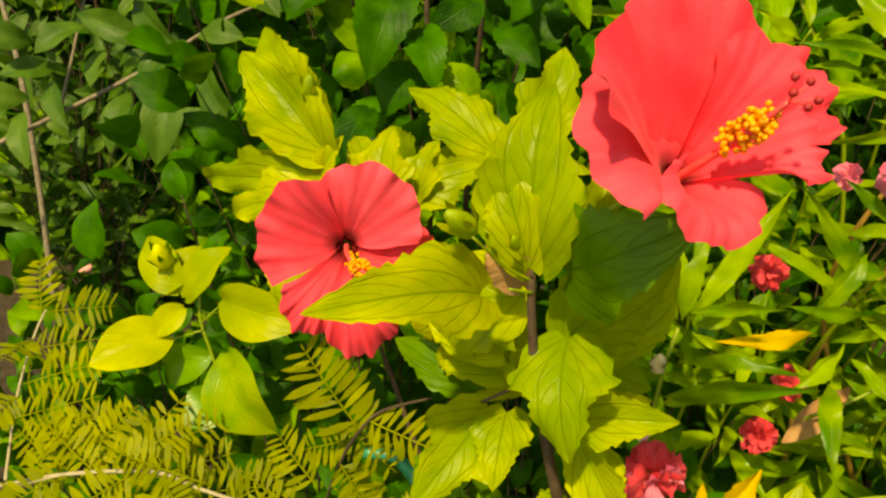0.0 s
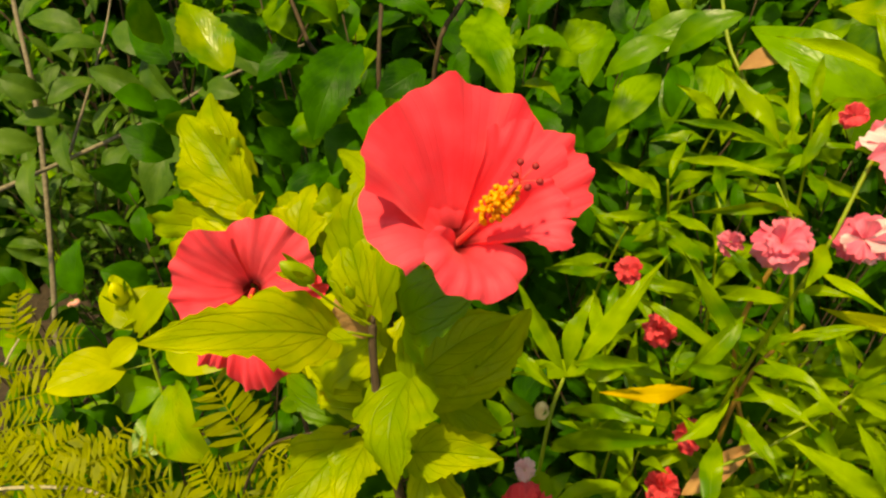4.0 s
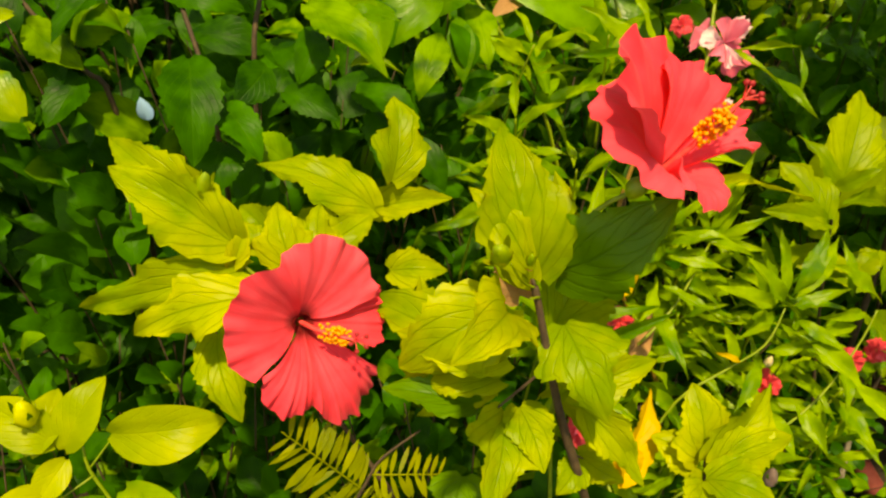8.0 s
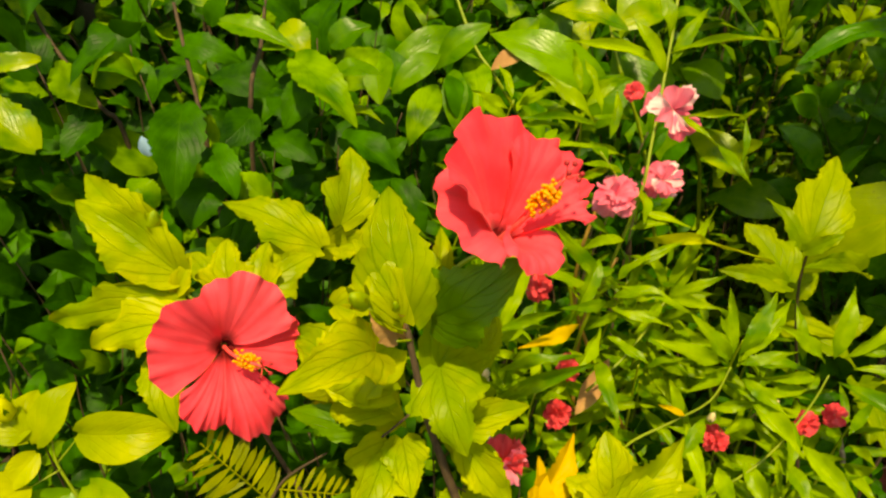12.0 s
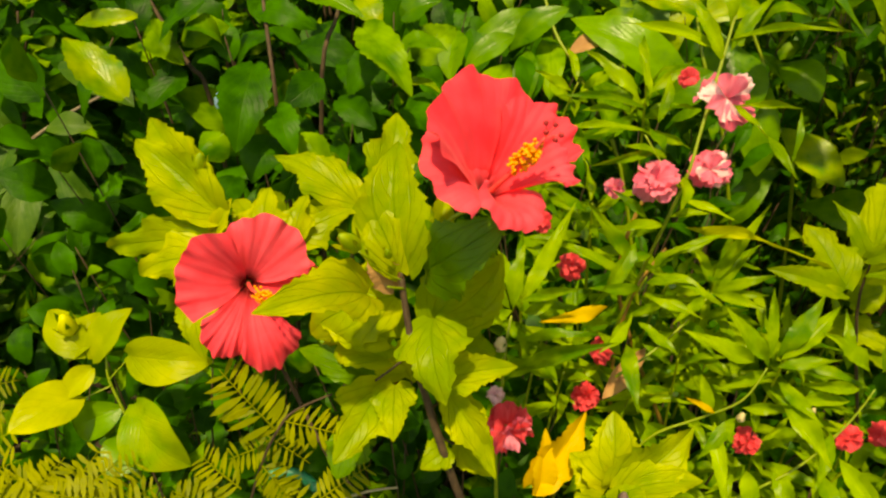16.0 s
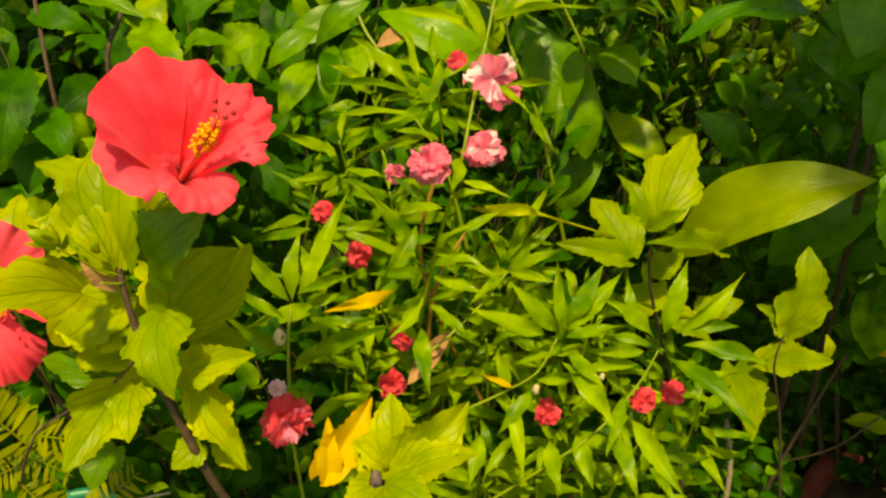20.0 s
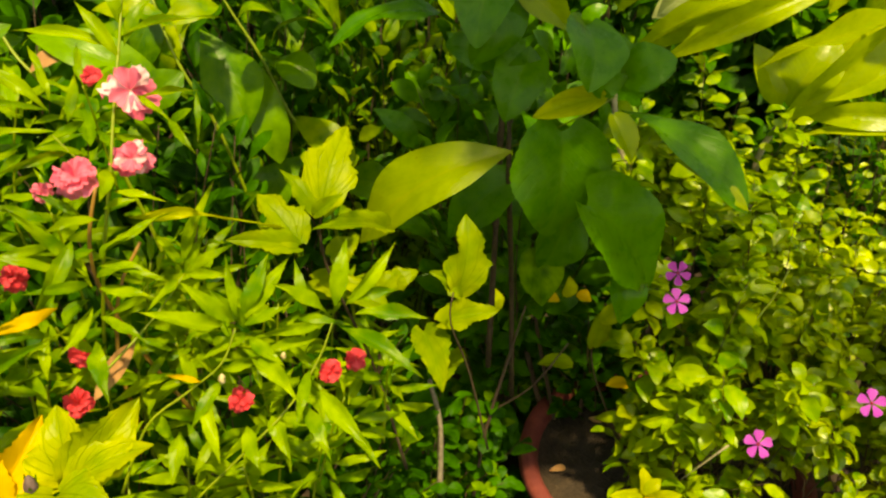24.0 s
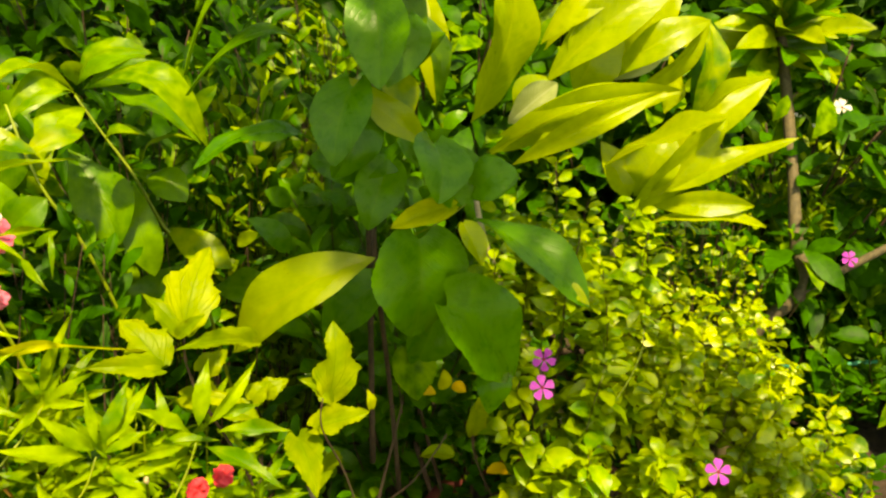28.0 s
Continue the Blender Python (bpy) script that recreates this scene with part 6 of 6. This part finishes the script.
shrub("low_shrub", "low green shrub under the feathery leaves", (-0.57, 1.07, 0), dome((-0.57, 1.07, 1.09), 0.4, 0.25, 0.3, 14, 16), SHRUB, "smooth", 0.085, 0.6, 22, single=100, seed=16, group="low shrubs")
shrub("low_shrub", "low green shrub under the hibiscus stem", (0.21, 0.76, 0), dome((0.21, 0.76, 1.15), 0.4, 0.2, 0.25, 22, 17), SHRUB, "ovate", 0.085, 0.6, 22, single=100, seed=17, group="low shrubs")
shrub("low_shrub", "low green shrub behind the balsam plant", (0.70, 1.15, 0), dome((0.70, 1.15, 1.26), 0.5, 0.25, 0.4, 22, 7), SHRUB, "long", 0.11, 0.3, 22, single=140, seed=7, group="low shrubs")
shrub("low_shrub", "low green shrub beside the balsam stems", (0.85, 0.85, 0), dome((0.85, 0.85, 0.88), 0.5, 0.25, 0.3, 22, 18), SHRUB, "long", 0.1, 0.34, 22, single=100, seed=18, group="low shrubs")
shrub("low_shrub", "low dark shrub between the hibiscus and the pot", (1.32, 0.93, 0), dome((1.32, 0.93, 0.42), 0.35, 0.3, 0.24, 14, 19), SHRUB, "smooth", 0.07, 0.6, 16, single=100, seed=19, group="low shrubs")
shrub("long_leaved_shrub", "tall shrub with long drooping leaves", (1.37, 1.67, 0), dome((1.37, 1.67, 1.42), 0.55, 0.35, 0.45, 26, 8), SHRUB, "long", 0.15, 0.3, 24, single=140, seed=8, group="long-leaved shrubs")
shrub("long_leaved_shrub", "dense shrub with long dark green leaves", (1.94, 1.74, 0), dome((1.94, 1.74, 1.55), 0.55, 0.4, 0.6, 26, 20), SHRUB, "long", 0.13, 0.36, 24, single=140, seed=20, group="long-leaved shrubs")
shrub("long_leaved_shrub", "dark shrub with broad leaves behind the heart-leaved plant", (1.90, 1.13, 0), dome((1.90, 1.13, 1.15), 0.5, 0.35, 0.5, 26, 21), BROAD, "smooth", 0.14, 0.5, 24, single=120, seed=21, group="long-leaved shrubs")
shrub("green_shrub", "green shrub with oval leaves beyond the frangipani", (3.22, 0.55, 0), dome((3.22, 0.55, 0.98), 0.6, 0.5, 0.5, 50, 26), SHRUB, "smooth", 0.08, 0.5, 16, single=150, seed=26)

shrub("periwinkle_plant", "periwinkle plant with glossy dark green oval leaves", (1.89, 0.30, 0), dome((1.89, 0.30, 0.82), 0.3, 0.3, 0.3, 22, 9, -0.2, 0.55, 1.2), PERI, "smooth", 0.062, 0.58, 34, single=300, seed=9, radius=0.003, start=0.72, droop=0.5, spread=0.1, facing_bias=0.3, tumble=0.8, group="periwinkle plants")
shrub("small_leaved_shrub", "sunlit shrub with small pale green rounded leaves", (2.21, 0.21, 0), dome((2.21, 0.21, 0.94), 0.3, 0.3, 0.28, 22, 22, -0.2, 0.55, 1.2), SMALL, "round", 0.052, 0.62, 34, single=300, seed=22, radius=0.003, start=0.72, droop=0.5, spread=0.1, facing_bias=0.3, tumble=0.8, group="small-leaved shrubs")
shrub("small_leaved_shrub", "sunlit shrub with small glossy leaves at the edge of the bed", (2.26, -0.01, 0), dome((2.26, -0.01, 0.82), 0.3, 0.3, 0.28, 22, 27, -0.2, 0.55, 1.2), SMALL, "round", 0.052, 0.62, 34, single=250, seed=27, radius=0.003, start=0.72, droop=0.5, spread=0.1, facing_bias=0.3, tumble=0.8, group="small-leaved shrubs")
shrub("periwinkle_plant", "bushy dark green oval-leaved plant under the frangipani", (2.11, 0.59, 0), dome((2.11, 0.59, 1.17), 0.32, 0.3, 0.34, 22, 23, -0.2, 0.55, 1.2), PERI, "smooth", 0.062, 0.58, 34, single=200, seed=23, radius=0.003, start=0.72, droop=0.5, spread=0.1, facing_bias=0.3, tumble=0.8, group="periwinkle plants")
shrub("small_leaved_shrub", "low small-leaved shrub at the edge of the bed", (2.04, -0.12, 0), dome((2.04, -0.12, 0.60), 0.4, 0.35, 0.25, 22, 24, -0.2, 0.55, 1.2), SMALL, "round", 0.052, 0.62, 34, single=200, seed=24, radius=0.003, start=0.72, droop=0.5, spread=0.1, facing_bias=0.3, tumble=0.8, group="small-leaved shrubs")
shrub("periwinkle_plant", "low periwinkle plant with dark oval leaves beside the clay pot", (1.87, 0.35, 0), dome((1.87, 0.35, 0.55), 0.26, 0.26, 0.2, 30, 25), PERI, "smooth", 0.064, 0.58, 14, single=150, seed=25, radius=0.003, start=0.5, droop=0.5, spread=0.1, facing_bias=0.3, tumble=0.8, group="periwinkle plants")
shrub("bright_shrub", "sunlit bush with fine pale yellow-green leaves and white flowers", (2.08, -0.26, 0), dome((2.08, -0.26, 0.46), 0.32, 0.24, 0.24, 34, 34), LIME, "long", 0.05, 0.3, 34, single=100, seed=34, start=0.6, radius=0.0025, group="bright shrubs", tumble=0.8)
shrub("bright_shrub", "sunlit bush with yellow-green oval leaves", (1.75, 1.64, 0), dome((1.75, 1.64, 1.42), 0.35, 0.3, 0.35, 24, 31), BALSAM, "smooth", 0.09, 0.45, 26, single=120, seed=31, group="bright shrubs")
shrub("bright_shrub", "sunlit bush with yellow-green oval leaves at the back", (2.43, 2.03, 0), dome((2.43, 2.03, 1.94), 0.45, 0.35, 0.5, 24, 32), BALSAM, "smooth", 0.1, 0.45, 26, single=120, seed=32, group="bright shrubs")
shrub("bright_shrub", "sunlit bush with light green leaves beside the frangipani", (3.84, 0.41, 0), dome((3.84, 0.41, 1.08), 0.45, 0.35, 0.35, 24, 33), BALSAM, "long", 0.14, 0.25, 26, single=120, seed=33, group="bright shrubs")
shrub("low_shrub", "low dark shrub behind the clay pot", (2.09, 0.91, 0), dome((2.09, 0.91, 0.39), 0.3, 0.25, 0.3, 20, 51), SHRUB, "smooth", 0.07, 0.55, 24, single=80, seed=51, group="low shrubs")
shrub("low_shrub", "low dark shrub in the shade under the small tree", (3.57, 0.09, 0), dome((3.57, 0.09, 0.48), 0.4, 0.35, 0.3, 20, 52), SHRUB, "smooth", 0.09, 0.5, 24, single=80, seed=52, group="low shrubs")
shrub("small_leaved_shrub", "small-leaved shrub behind the frangipani stems", (2.74, 0.43, 0), dome((2.74, 0.43, 1.08), 0.35, 0.3, 0.3, 30, 53), SMALL, "round", 0.038, 0.58, 20, single=150, seed=53, radius=0.003, start=0.4, droop=0.5, spread=0.1, facing_bias=0.3, tumble=0.8, group="small-leaved shrubs")
shrub("small_leaved_shrub", "low leafy plant among the bare stems beside the balsam", (1.15, 0.70, 0), dome((1.15, 0.70, 0.66), 0.30, 0.2, 0.18, 12, 55), SHRUB, "round", 0.05, 0.6, 20, single=80, seed=55, radius=0.003, start=0.5, droop=0.5, spread=0.1, facing_bias=0.4, tumble=0.7, group="small-leaved shrubs")
shrub("low_shrub", "low dark shrub at the edge of the bed beyond the periwinkles", (2.75, -0.20, 0), dome((2.75, -0.20, 0.34), 0.36, 0.3, 0.24, 18, 56), SHRUB, "smooth", 0.075, 0.5, 26, single=40, seed=56, group="low shrubs")

# an unseen tree, added so that its crown shades the broad-leaved plants
def unseen_shade_tree():
    tree = thing("unseen_shade_tree", (1.9, -1.5, 0), "unseen leafy tree, added to shade the bed", "tree")
    fork = Vector((1.8, -1.3, 3.0))
    stem(tree, GREYBARK, [(1.9, -1.5, 0), (1.93, -1.47, 1.0), (1.86, -1.4, 2.0), fork], 0.07, 0.045, "trunk")
    r = random.Random(61)
    poses = []
    near = dome((1.20, 0.24, 2.98), 0.40, 0.46, 0.2, 12, 61, -0.5, 0.3, 1.0)
    for top in near + dome((1.3, 1.45, 3.5), 0.85, 0.7, 0.2, 9, 62, -0.5, 0.2, 1.0):
        top = Vector(top)
        pts = [fork, fork.lerp(top, 0.35) + Vector((r.uniform(-0.1, 0.1), 0, 0.15)), fork.lerp(top, 0.7) + Vector((0, r.uniform(-0.08, 0.08), 0.10)), top]
        stem(tree, GREYBARK, pts, 0.016, 0.004, "limb")
        for k in range(22):
            p = pts[2].lerp(pts[3], 0.35 + 0.65 * k / 22)
            a = k * 2.4
            d = Vector((math.cos(a), math.sin(a), r.uniform(-0.1, 0.4))).normalized()
            size = 0.12 * r.uniform(0.7, 1.2)
            poses.append(aim(p + d * 0.02, p + d * size, size * 0.5, r.uniform(-25, 25), Vector((0, 0, 1))))
    masses("foliage", tree, BROAD, "smooth", poses, 6, 2)
    return tree


unseen_shade_tree()


def back_shade_tree(at, crown, radius, seed):
    """A tree added behind the bed; its unseen crown shades the back shrubs."""
    tree = thing("added_back_tree", at, "tall leafy tree added behind the bed to shade the shrubs", "tree", "background trees")
    at, crown = Vector(at), Vector(crown)
    fork = at.lerp(crown, 0.55) + Vector((0, 0.1, 0.3))
    stem(tree, GREYBARK, [at, at.lerp(fork, 0.5) + Vector((0.06, 0, 0)), fork], 0.11, 0.07, "trunk")
    r = random.Random(seed)
    poses = []
    for top in dome(crown, radius, radius * 0.8, 0.55, 26, seed, -0.6, 0.3, 1.0):
        top = Vector(top)
        pts = [fork, fork.lerp(top, 0.4) + Vector((r.uniform(-0.2, 0.2), 0, 0.25)), fork.lerp(top, 0.75) + Vector((0, r.uniform(-0.15, 0.15), 0.15)), top]
        stem(tree, GREYBARK, pts, 0.03, 0.006, "limb")
        for k in range(30):
            p = pts[2].lerp(pts[3], 0.2 + 0.9 * k / 30) + Vector((r.gauss(0, 0.12), r.gauss(0, 0.12), r.gauss(0, 0.08)))
            a = k * 2.4
            d = Vector((math.cos(a), math.sin(a), r.uniform(-0.5, 0.3))).normalized()
            size = 0.26 * r.uniform(0.7, 1.2)
            poses.append(aim(p, p + d * size, size * 0.45, r.uniform(-25, 25), Vector((0, 0, 1))))
    masses("foliage", tree, BROAD, "smooth", poses, 5, 1)
    return tree


for k, (x, y, wide) in enumerate(((-2.4, 2.7, 1.3), (-0.4, 2.9, 1.3), (1.6, 3.0, 1.3), (3.6, 3.1, 1.3), (5.4, 2.5, 1.3), (0.6, 4.6, 1.5), (3.0, 4.8, 1.5))):
    back_shade_tree((x + 0.3, y + 3.6, 0), (x - 0.6, y + 0.5, 4.7 + 0.2 * math.sin(k * 2.0)), wide, 300 + k)

for k in range(14):
    for ring in (0, 1, 2, 3):
        a, r = radians(-48 + 12.5 * k + 6 * ring), (4.2, 6.0, 8.2, 10.5)[ring] + 0.5 * math.sin(k * 2.3 + ring)
        c = (0.2 + r * math.sin(a), -0.3 + r * math.cos(a))
        shrub("background_shrub", "dark shrub mass in the shade at the back of the bed", (c[0], c[1], 0), dome((c[0], c[1], 1.0 + 0.6 * ring), 0.8 + 0.35 * ring, 0.6, 1.2 + 0.7 * ring + 0.25 * math.sin(k * 1.7), 28, 100 + k * 4 + ring, -0.7),
              SHRUB, ("long", "smooth")[k % 2], (0.24, 0.28, 0.36, 0.55)[ring], (0.34, 0.5)[k % 2], 35, seed=200 + k * 4 + ring, group="background shrubs", droop=0.9, stuff_rows=5, start=0.15, radius=0.012)


# ---- more balsam shoots ----
def shoot(plant, at, count, length, seed):
    """A whorl of narrow balsam leaves round a shoot's end."""
    r = random.Random(seed)
    at = Vector(at)
    stem(plant, STALK, bowed(at - Vector((r.uniform(-0.05, 0.05), -0.04, 0.22)), at, 0.02), 0.0026, 0.0016)
    for k in range(count):
        a = k * 2.4 + r.uniform(-0.3, 0.3)
        t = k / count
        d = Vector((math.cos(a), math.sin(a), -0.25 + 1.1 * t + r.uniform(-0.15, 0.15))).normalized()
        foot = at - Vector((0, 0, 0.09 * (1 - t)))
        size = length * r.uniform(0.75, 1.15) * (1.1 - 0.35 * t)
        leaf(plant, "lance", BALSAM, foot + d * 0.01, foot + d * size - Vector((0, 0, size * 0.22 * (1 - t))), size * r.uniform(0.15, 0.22), r.uniform(-30, 30))


shoot(bal, (0.404, 0.933, 1.617), 12, 0.118, 1)
shoot(bal, (0.493, 1.012, 1.700), 12, 0.118, 2)
shoot(bal, (0.462, 0.844, 1.551), 12, 0.118, 3)
shoot(bal, (0.311, 0.760, 1.480), 12, 0.118, 4)
shoot(bal, (0.354, 0.744, 1.382), 12, 0.118, 5)
shoot(bal, (0.573, 0.744, 1.460), 12, 0.118, 6)
shoot(bal, (0.663, 0.756, 1.456), 12, 0.118, 7)
shoot(bal, (0.571, 0.686, 1.326), 12, 0.118, 8)
shoot(bal, (0.501, 0.693, 1.294), 12, 0.118, 9)
shoot(bal, (0.358, 0.666, 1.357), 12, 0.118, 10)
shoot(bal, (0.621, 0.705, 1.348), 12, 0.118, 11)
shoot(bal, (0.746, 0.637, 1.358), 12, 0.118, 12)
shoot(bal, (0.756, 0.587, 1.284), 12, 0.118, 13)
shoot(bal, (0.664, 0.571, 1.240), 12, 0.118, 14)
shoot(bal, (0.788, 0.501, 1.207), 12, 0.118, 15)
shoot(bal, (0.885, 0.499, 1.225), 12, 0.118, 16)
shoot(bal, (0.514, 0.575, 1.152), 12, 0.118, 17)
shoot(bal, (0.586, 0.513, 1.158), 12, 0.118, 18)
shoot(bal, (0.716, 0.466, 1.165), 12, 0.118, 19)
shoot(bal, (0.354, 0.912, 1.551), 12, 0.118, 20)
shoot(bal, (0.578, 0.930, 1.723), 12, 0.118, 21)
shoot(bal, (0.386, 0.628, 1.215), 12, 0.118, 22)

shoot(bal, (0.605, 0.876, 1.365), 12, 0.118, 23)
shoot(bal, (0.629, 0.755, 1.286), 12, 0.118, 24)
shoot(bal, (0.512, 0.756, 1.173), 12, 0.118, 25)
shoot(bal, (0.785, 0.755, 1.285), 12, 0.118, 26)
shoot(bal, (0.706, 0.582, 1.129), 12, 0.118, 27)
shoot(bal, (0.950, 0.654, 1.169), 12, 0.118, 28)
shoot(bal, (0.563, 0.624, 1.117), 12, 0.118, 29)
shoot(bal, (0.950, 0.760, 1.261), 12, 0.118, 30)
shoot(bal, (0.618, 0.729, 1.375), 12, 0.118, 31)
shoot(bal, (0.405, 0.740, 1.404), 12, 0.118, 32)


# ---- hanging branch at the back ----
def hanging_branch(at, tips, seed):
    """Twigs from a point overhead, with long leaves that hang down."""
    branch = thing("hanging_branch", at, "overhanging tree branch with long dark glossy hanging leaves", "branch")
    r = random.Random(seed)
    stem(branch, BARK, [(1.6, 3.0, 4.6), (1.62, 2.75, 3.7), at], 0.025, 0.009, "limb")
    for tip in tips:
        pts = bowed(at, tip, 0.12)
        stem(branch, BARK, pts, 0.008, 0.003, "twig")
        for k in range(11):
            p = pts[1].lerp(pts[2], k / 5) if k < 5 else pts[2].lerp(pts[3], (k - 5) / 5)
            d = Vector((r.uniform(-0.5, 0.5), r.uniform(-0.5, 0.3), -1.0)).normalized()
            size = r.uniform(0.17, 0.27)
            place("leaf", blade_mesh("long", BROAD if k % 3 else SHRUB, r.randrange(8)), branch, aim(p, p + d * size, size * 0.24, r.uniform(-40, 40)))
    return branch


hanging_branch((1.6, 2.35, 2.75), [(1.20, 2.25, 2.08), (1.40, 2.20, 2.14), (1.60, 2.10, 2.08), (1.12, 2.30, 2.22), (1.35, 2.15, 2.00), (1.75, 2.10, 2.16)], 81)

# ---- rosette of the small tree ----
crown = Vector((3.699, 0.628, 1.833))
r_rosette = random.Random(12)
for k in range(60):
    t = k / 60
    a = k * 2.4
    d = Vector((math.cos(a), math.sin(a), -0.35 + 1.5 * t)).normalized()
    size = r_rosette.uniform(0.30, 0.44) * (1.05 - 0.3 * t)
    foot = crown + Vector((0, 0, 0.22 * (t - 0.6)))
    leaf(ros, "long", (BROAD, MANGO, FRANGI)[k % 3], foot, foot + d * size - Vector((0, 0, 0.05 * size)), size * 0.30, r_rosette.uniform(-15, 15))

# ---- periwinkles and small white flowers ----
periwinkle_flower((1.808, 0.465, 1.098), (-0.55, -0.55, 0.6), 0.062)
periwinkle_flower((1.693, 0.390, 1.094), (-0.55, -0.55, 0.6), 0.062)
periwinkle_flower((1.732, 0.126, 0.792), (-0.55, -0.55, 0.6), 0.066)
periwinkle_flower((1.750, -0.072, 1.040), (-0.55, -0.55, 0.6), 0.058)
periwinkle_flower((3.280, 0.066, 1.053), (-0.55, -0.55, 0.6), 0.060)
periwinkle_flower((3.928, 0.366, 1.486), (-0.4, -0.5, 0.75), 0.090, WHITELEAF, "small white star-shaped flower")
periwinkle_flower((3.838, 0.417, 1.396), (-0.4, -0.5, 0.75), 0.070, WHITELEAF, "small white star-shaped flower")
periwinkle_flower((3.886, 0.531, 1.418), (-0.4, -0.5, 0.75), 0.050, WHITELEAF, "small white star-shaped flower")
periwinkle_flower((2.098, -0.312, 0.645), (-0.4, -0.5, 0.75), 0.050, WHITELEAF, "small white star-shaped flower")
periwinkle_flower((2.078, -0.280, 0.657), (-0.4, -0.5, 0.75), 0.040, WHITELEAF, "small white star-shaped flower")
periwinkle_flower((2.045, -0.173, 0.749), (-0.4, -0.5, 0.75), 0.035, WHITELEAF, "small white star-shaped flower")
periwinkle_flower((2.098, -0.291, 0.670), (-0.4, -0.5, 0.75), 0.040, WHITELEAF, "small white star-shaped flower")
periwinkle_flower((2.246, -0.259, 0.699), (-0.4, -0.5, 0.75), 0.040, WHITELEAF, "small white star-shaped flower")


# ---- clay pot, hose and scrap ----
def clay_pot(at, radius, height):
    pot = thing("clay_pot", at, "round red clay pot full of dry soil", "pot")
    prof = [(0.0, 0.0), (0.72, 0.0), (0.78, 0.1), (0.92, 0.8), (1.02, 0.82), (1.05, 0.9), (1.04, 1.0), (0.97, 1.02), (0.93, 0.98), (0.9, 0.86)]
    n = 40
    verts = [(radius * r * math.cos(2 * math.pi * k / n), radius * r * math.sin(2 * math.pi * k / n), height * z) for r, z in prof for k in range(n)]
    faces = [(i * n + k, i * n + (k + 1) % n, (i + 1) * n + (k + 1) % n, (i + 1) * n + k) for i in range(len(prof) - 1) for k in range(n)]
    place("body", mesh_of("body", verts, faces, CLAY), pot, Matrix.Translation(at))
    verts = [(0, 0, height * 0.88)] + [(radius * 0.905 * math.cos(2 * math.pi * k / n), radius * 0.905 * math.sin(2 * math.pi * k / n), height * 0.87) for k in range(n)]
    place("soil", mesh_of("soil", verts, [(0, 1 + k, 1 + (k + 1) % n) for k in range(n)], SOIL), pot, Matrix.Translation(at), "dark dry potting soil")
    r = random.Random(3)
    for k in range(10):
        a, q = r.uniform(0, 6.28), radius * 0.8 * r.random() ** 0.5
        foot = Vector(at) + Vector((q * math.cos(a), q * math.sin(a), height * 0.90))
        b = r.uniform(0, 6.28)
        leaf(pot, "smooth", DRIED, foot, foot + Vector((math.cos(b), math.sin(b), 0.12)) * r.uniform(0.03, 0.06), 0.022, 0, "dry_leaf")
    return pot


clay_pot((1.990, 0.497, 0.0), 0.45, 0.31)
hose = thing("garden_hose", (3.297, 0.236, 0), "green plastic garden hose lying among the plants", "hose")
stem(hose, HOSE, [(3.297, 0.236, 0.503), (3.391, 0.131, 0.493), (3.590, -0.068, 0.517)], 0.009, 0.009, "hose_length", "", 0.0)
# stand-in for the green stripe of a pot, drawn as a short tube
stem(hose, HOSE, [(-0.111, 0.719, 1.200), (-0.065, 0.713, 1.195), (-0.036, 0.676, 1.190)], 0.009, 0.009, "hose_length", "", 0.0)
scrap = thing("plastic_scrap", (-0.117, 1.102, 1.688), "small pale blue plastic scrap caught among the leaves", "litter")
place("film", blade_mesh("round", BLUE, 1), scrap, aim((-0.117, 1.102, 1.703), (-0.113, 1.102, 1.668), 0.022))


def scatter(name, label, low, high, count, material, shape, size, seed, top=0.16):
    """Low leaves lying over the soil."""
    r = random.Random(seed)
    ob = thing(name, (low[0], low[1], 0), label, "ground cover")
    poses = []
    for k in range(count):
        p = Vector((r.uniform(low[0], high[0]), r.uniform(low[1], high[1]), r.uniform(0.02, top)))
        a = r.uniform(0, 6.28)
        d = Vector((math.cos(a), math.sin(a), r.uniform(-0.1, 0.6)))
        s = size * r.uniform(0.6, 1.3)
        poses.append(aim(p, p + d * s, s * 0.5, r.uniform(-30, 30), Vector((0, -0.3, 1))))
    masses("foliage", ob, material, shape, poses, 5, 1)
    return ob


scatter("ground_cover", "low dark green plants covering the soil", (-1.5, 0.2), (4.5, 4.5), 9000, SHRUB, "smooth", 0.10, 71)
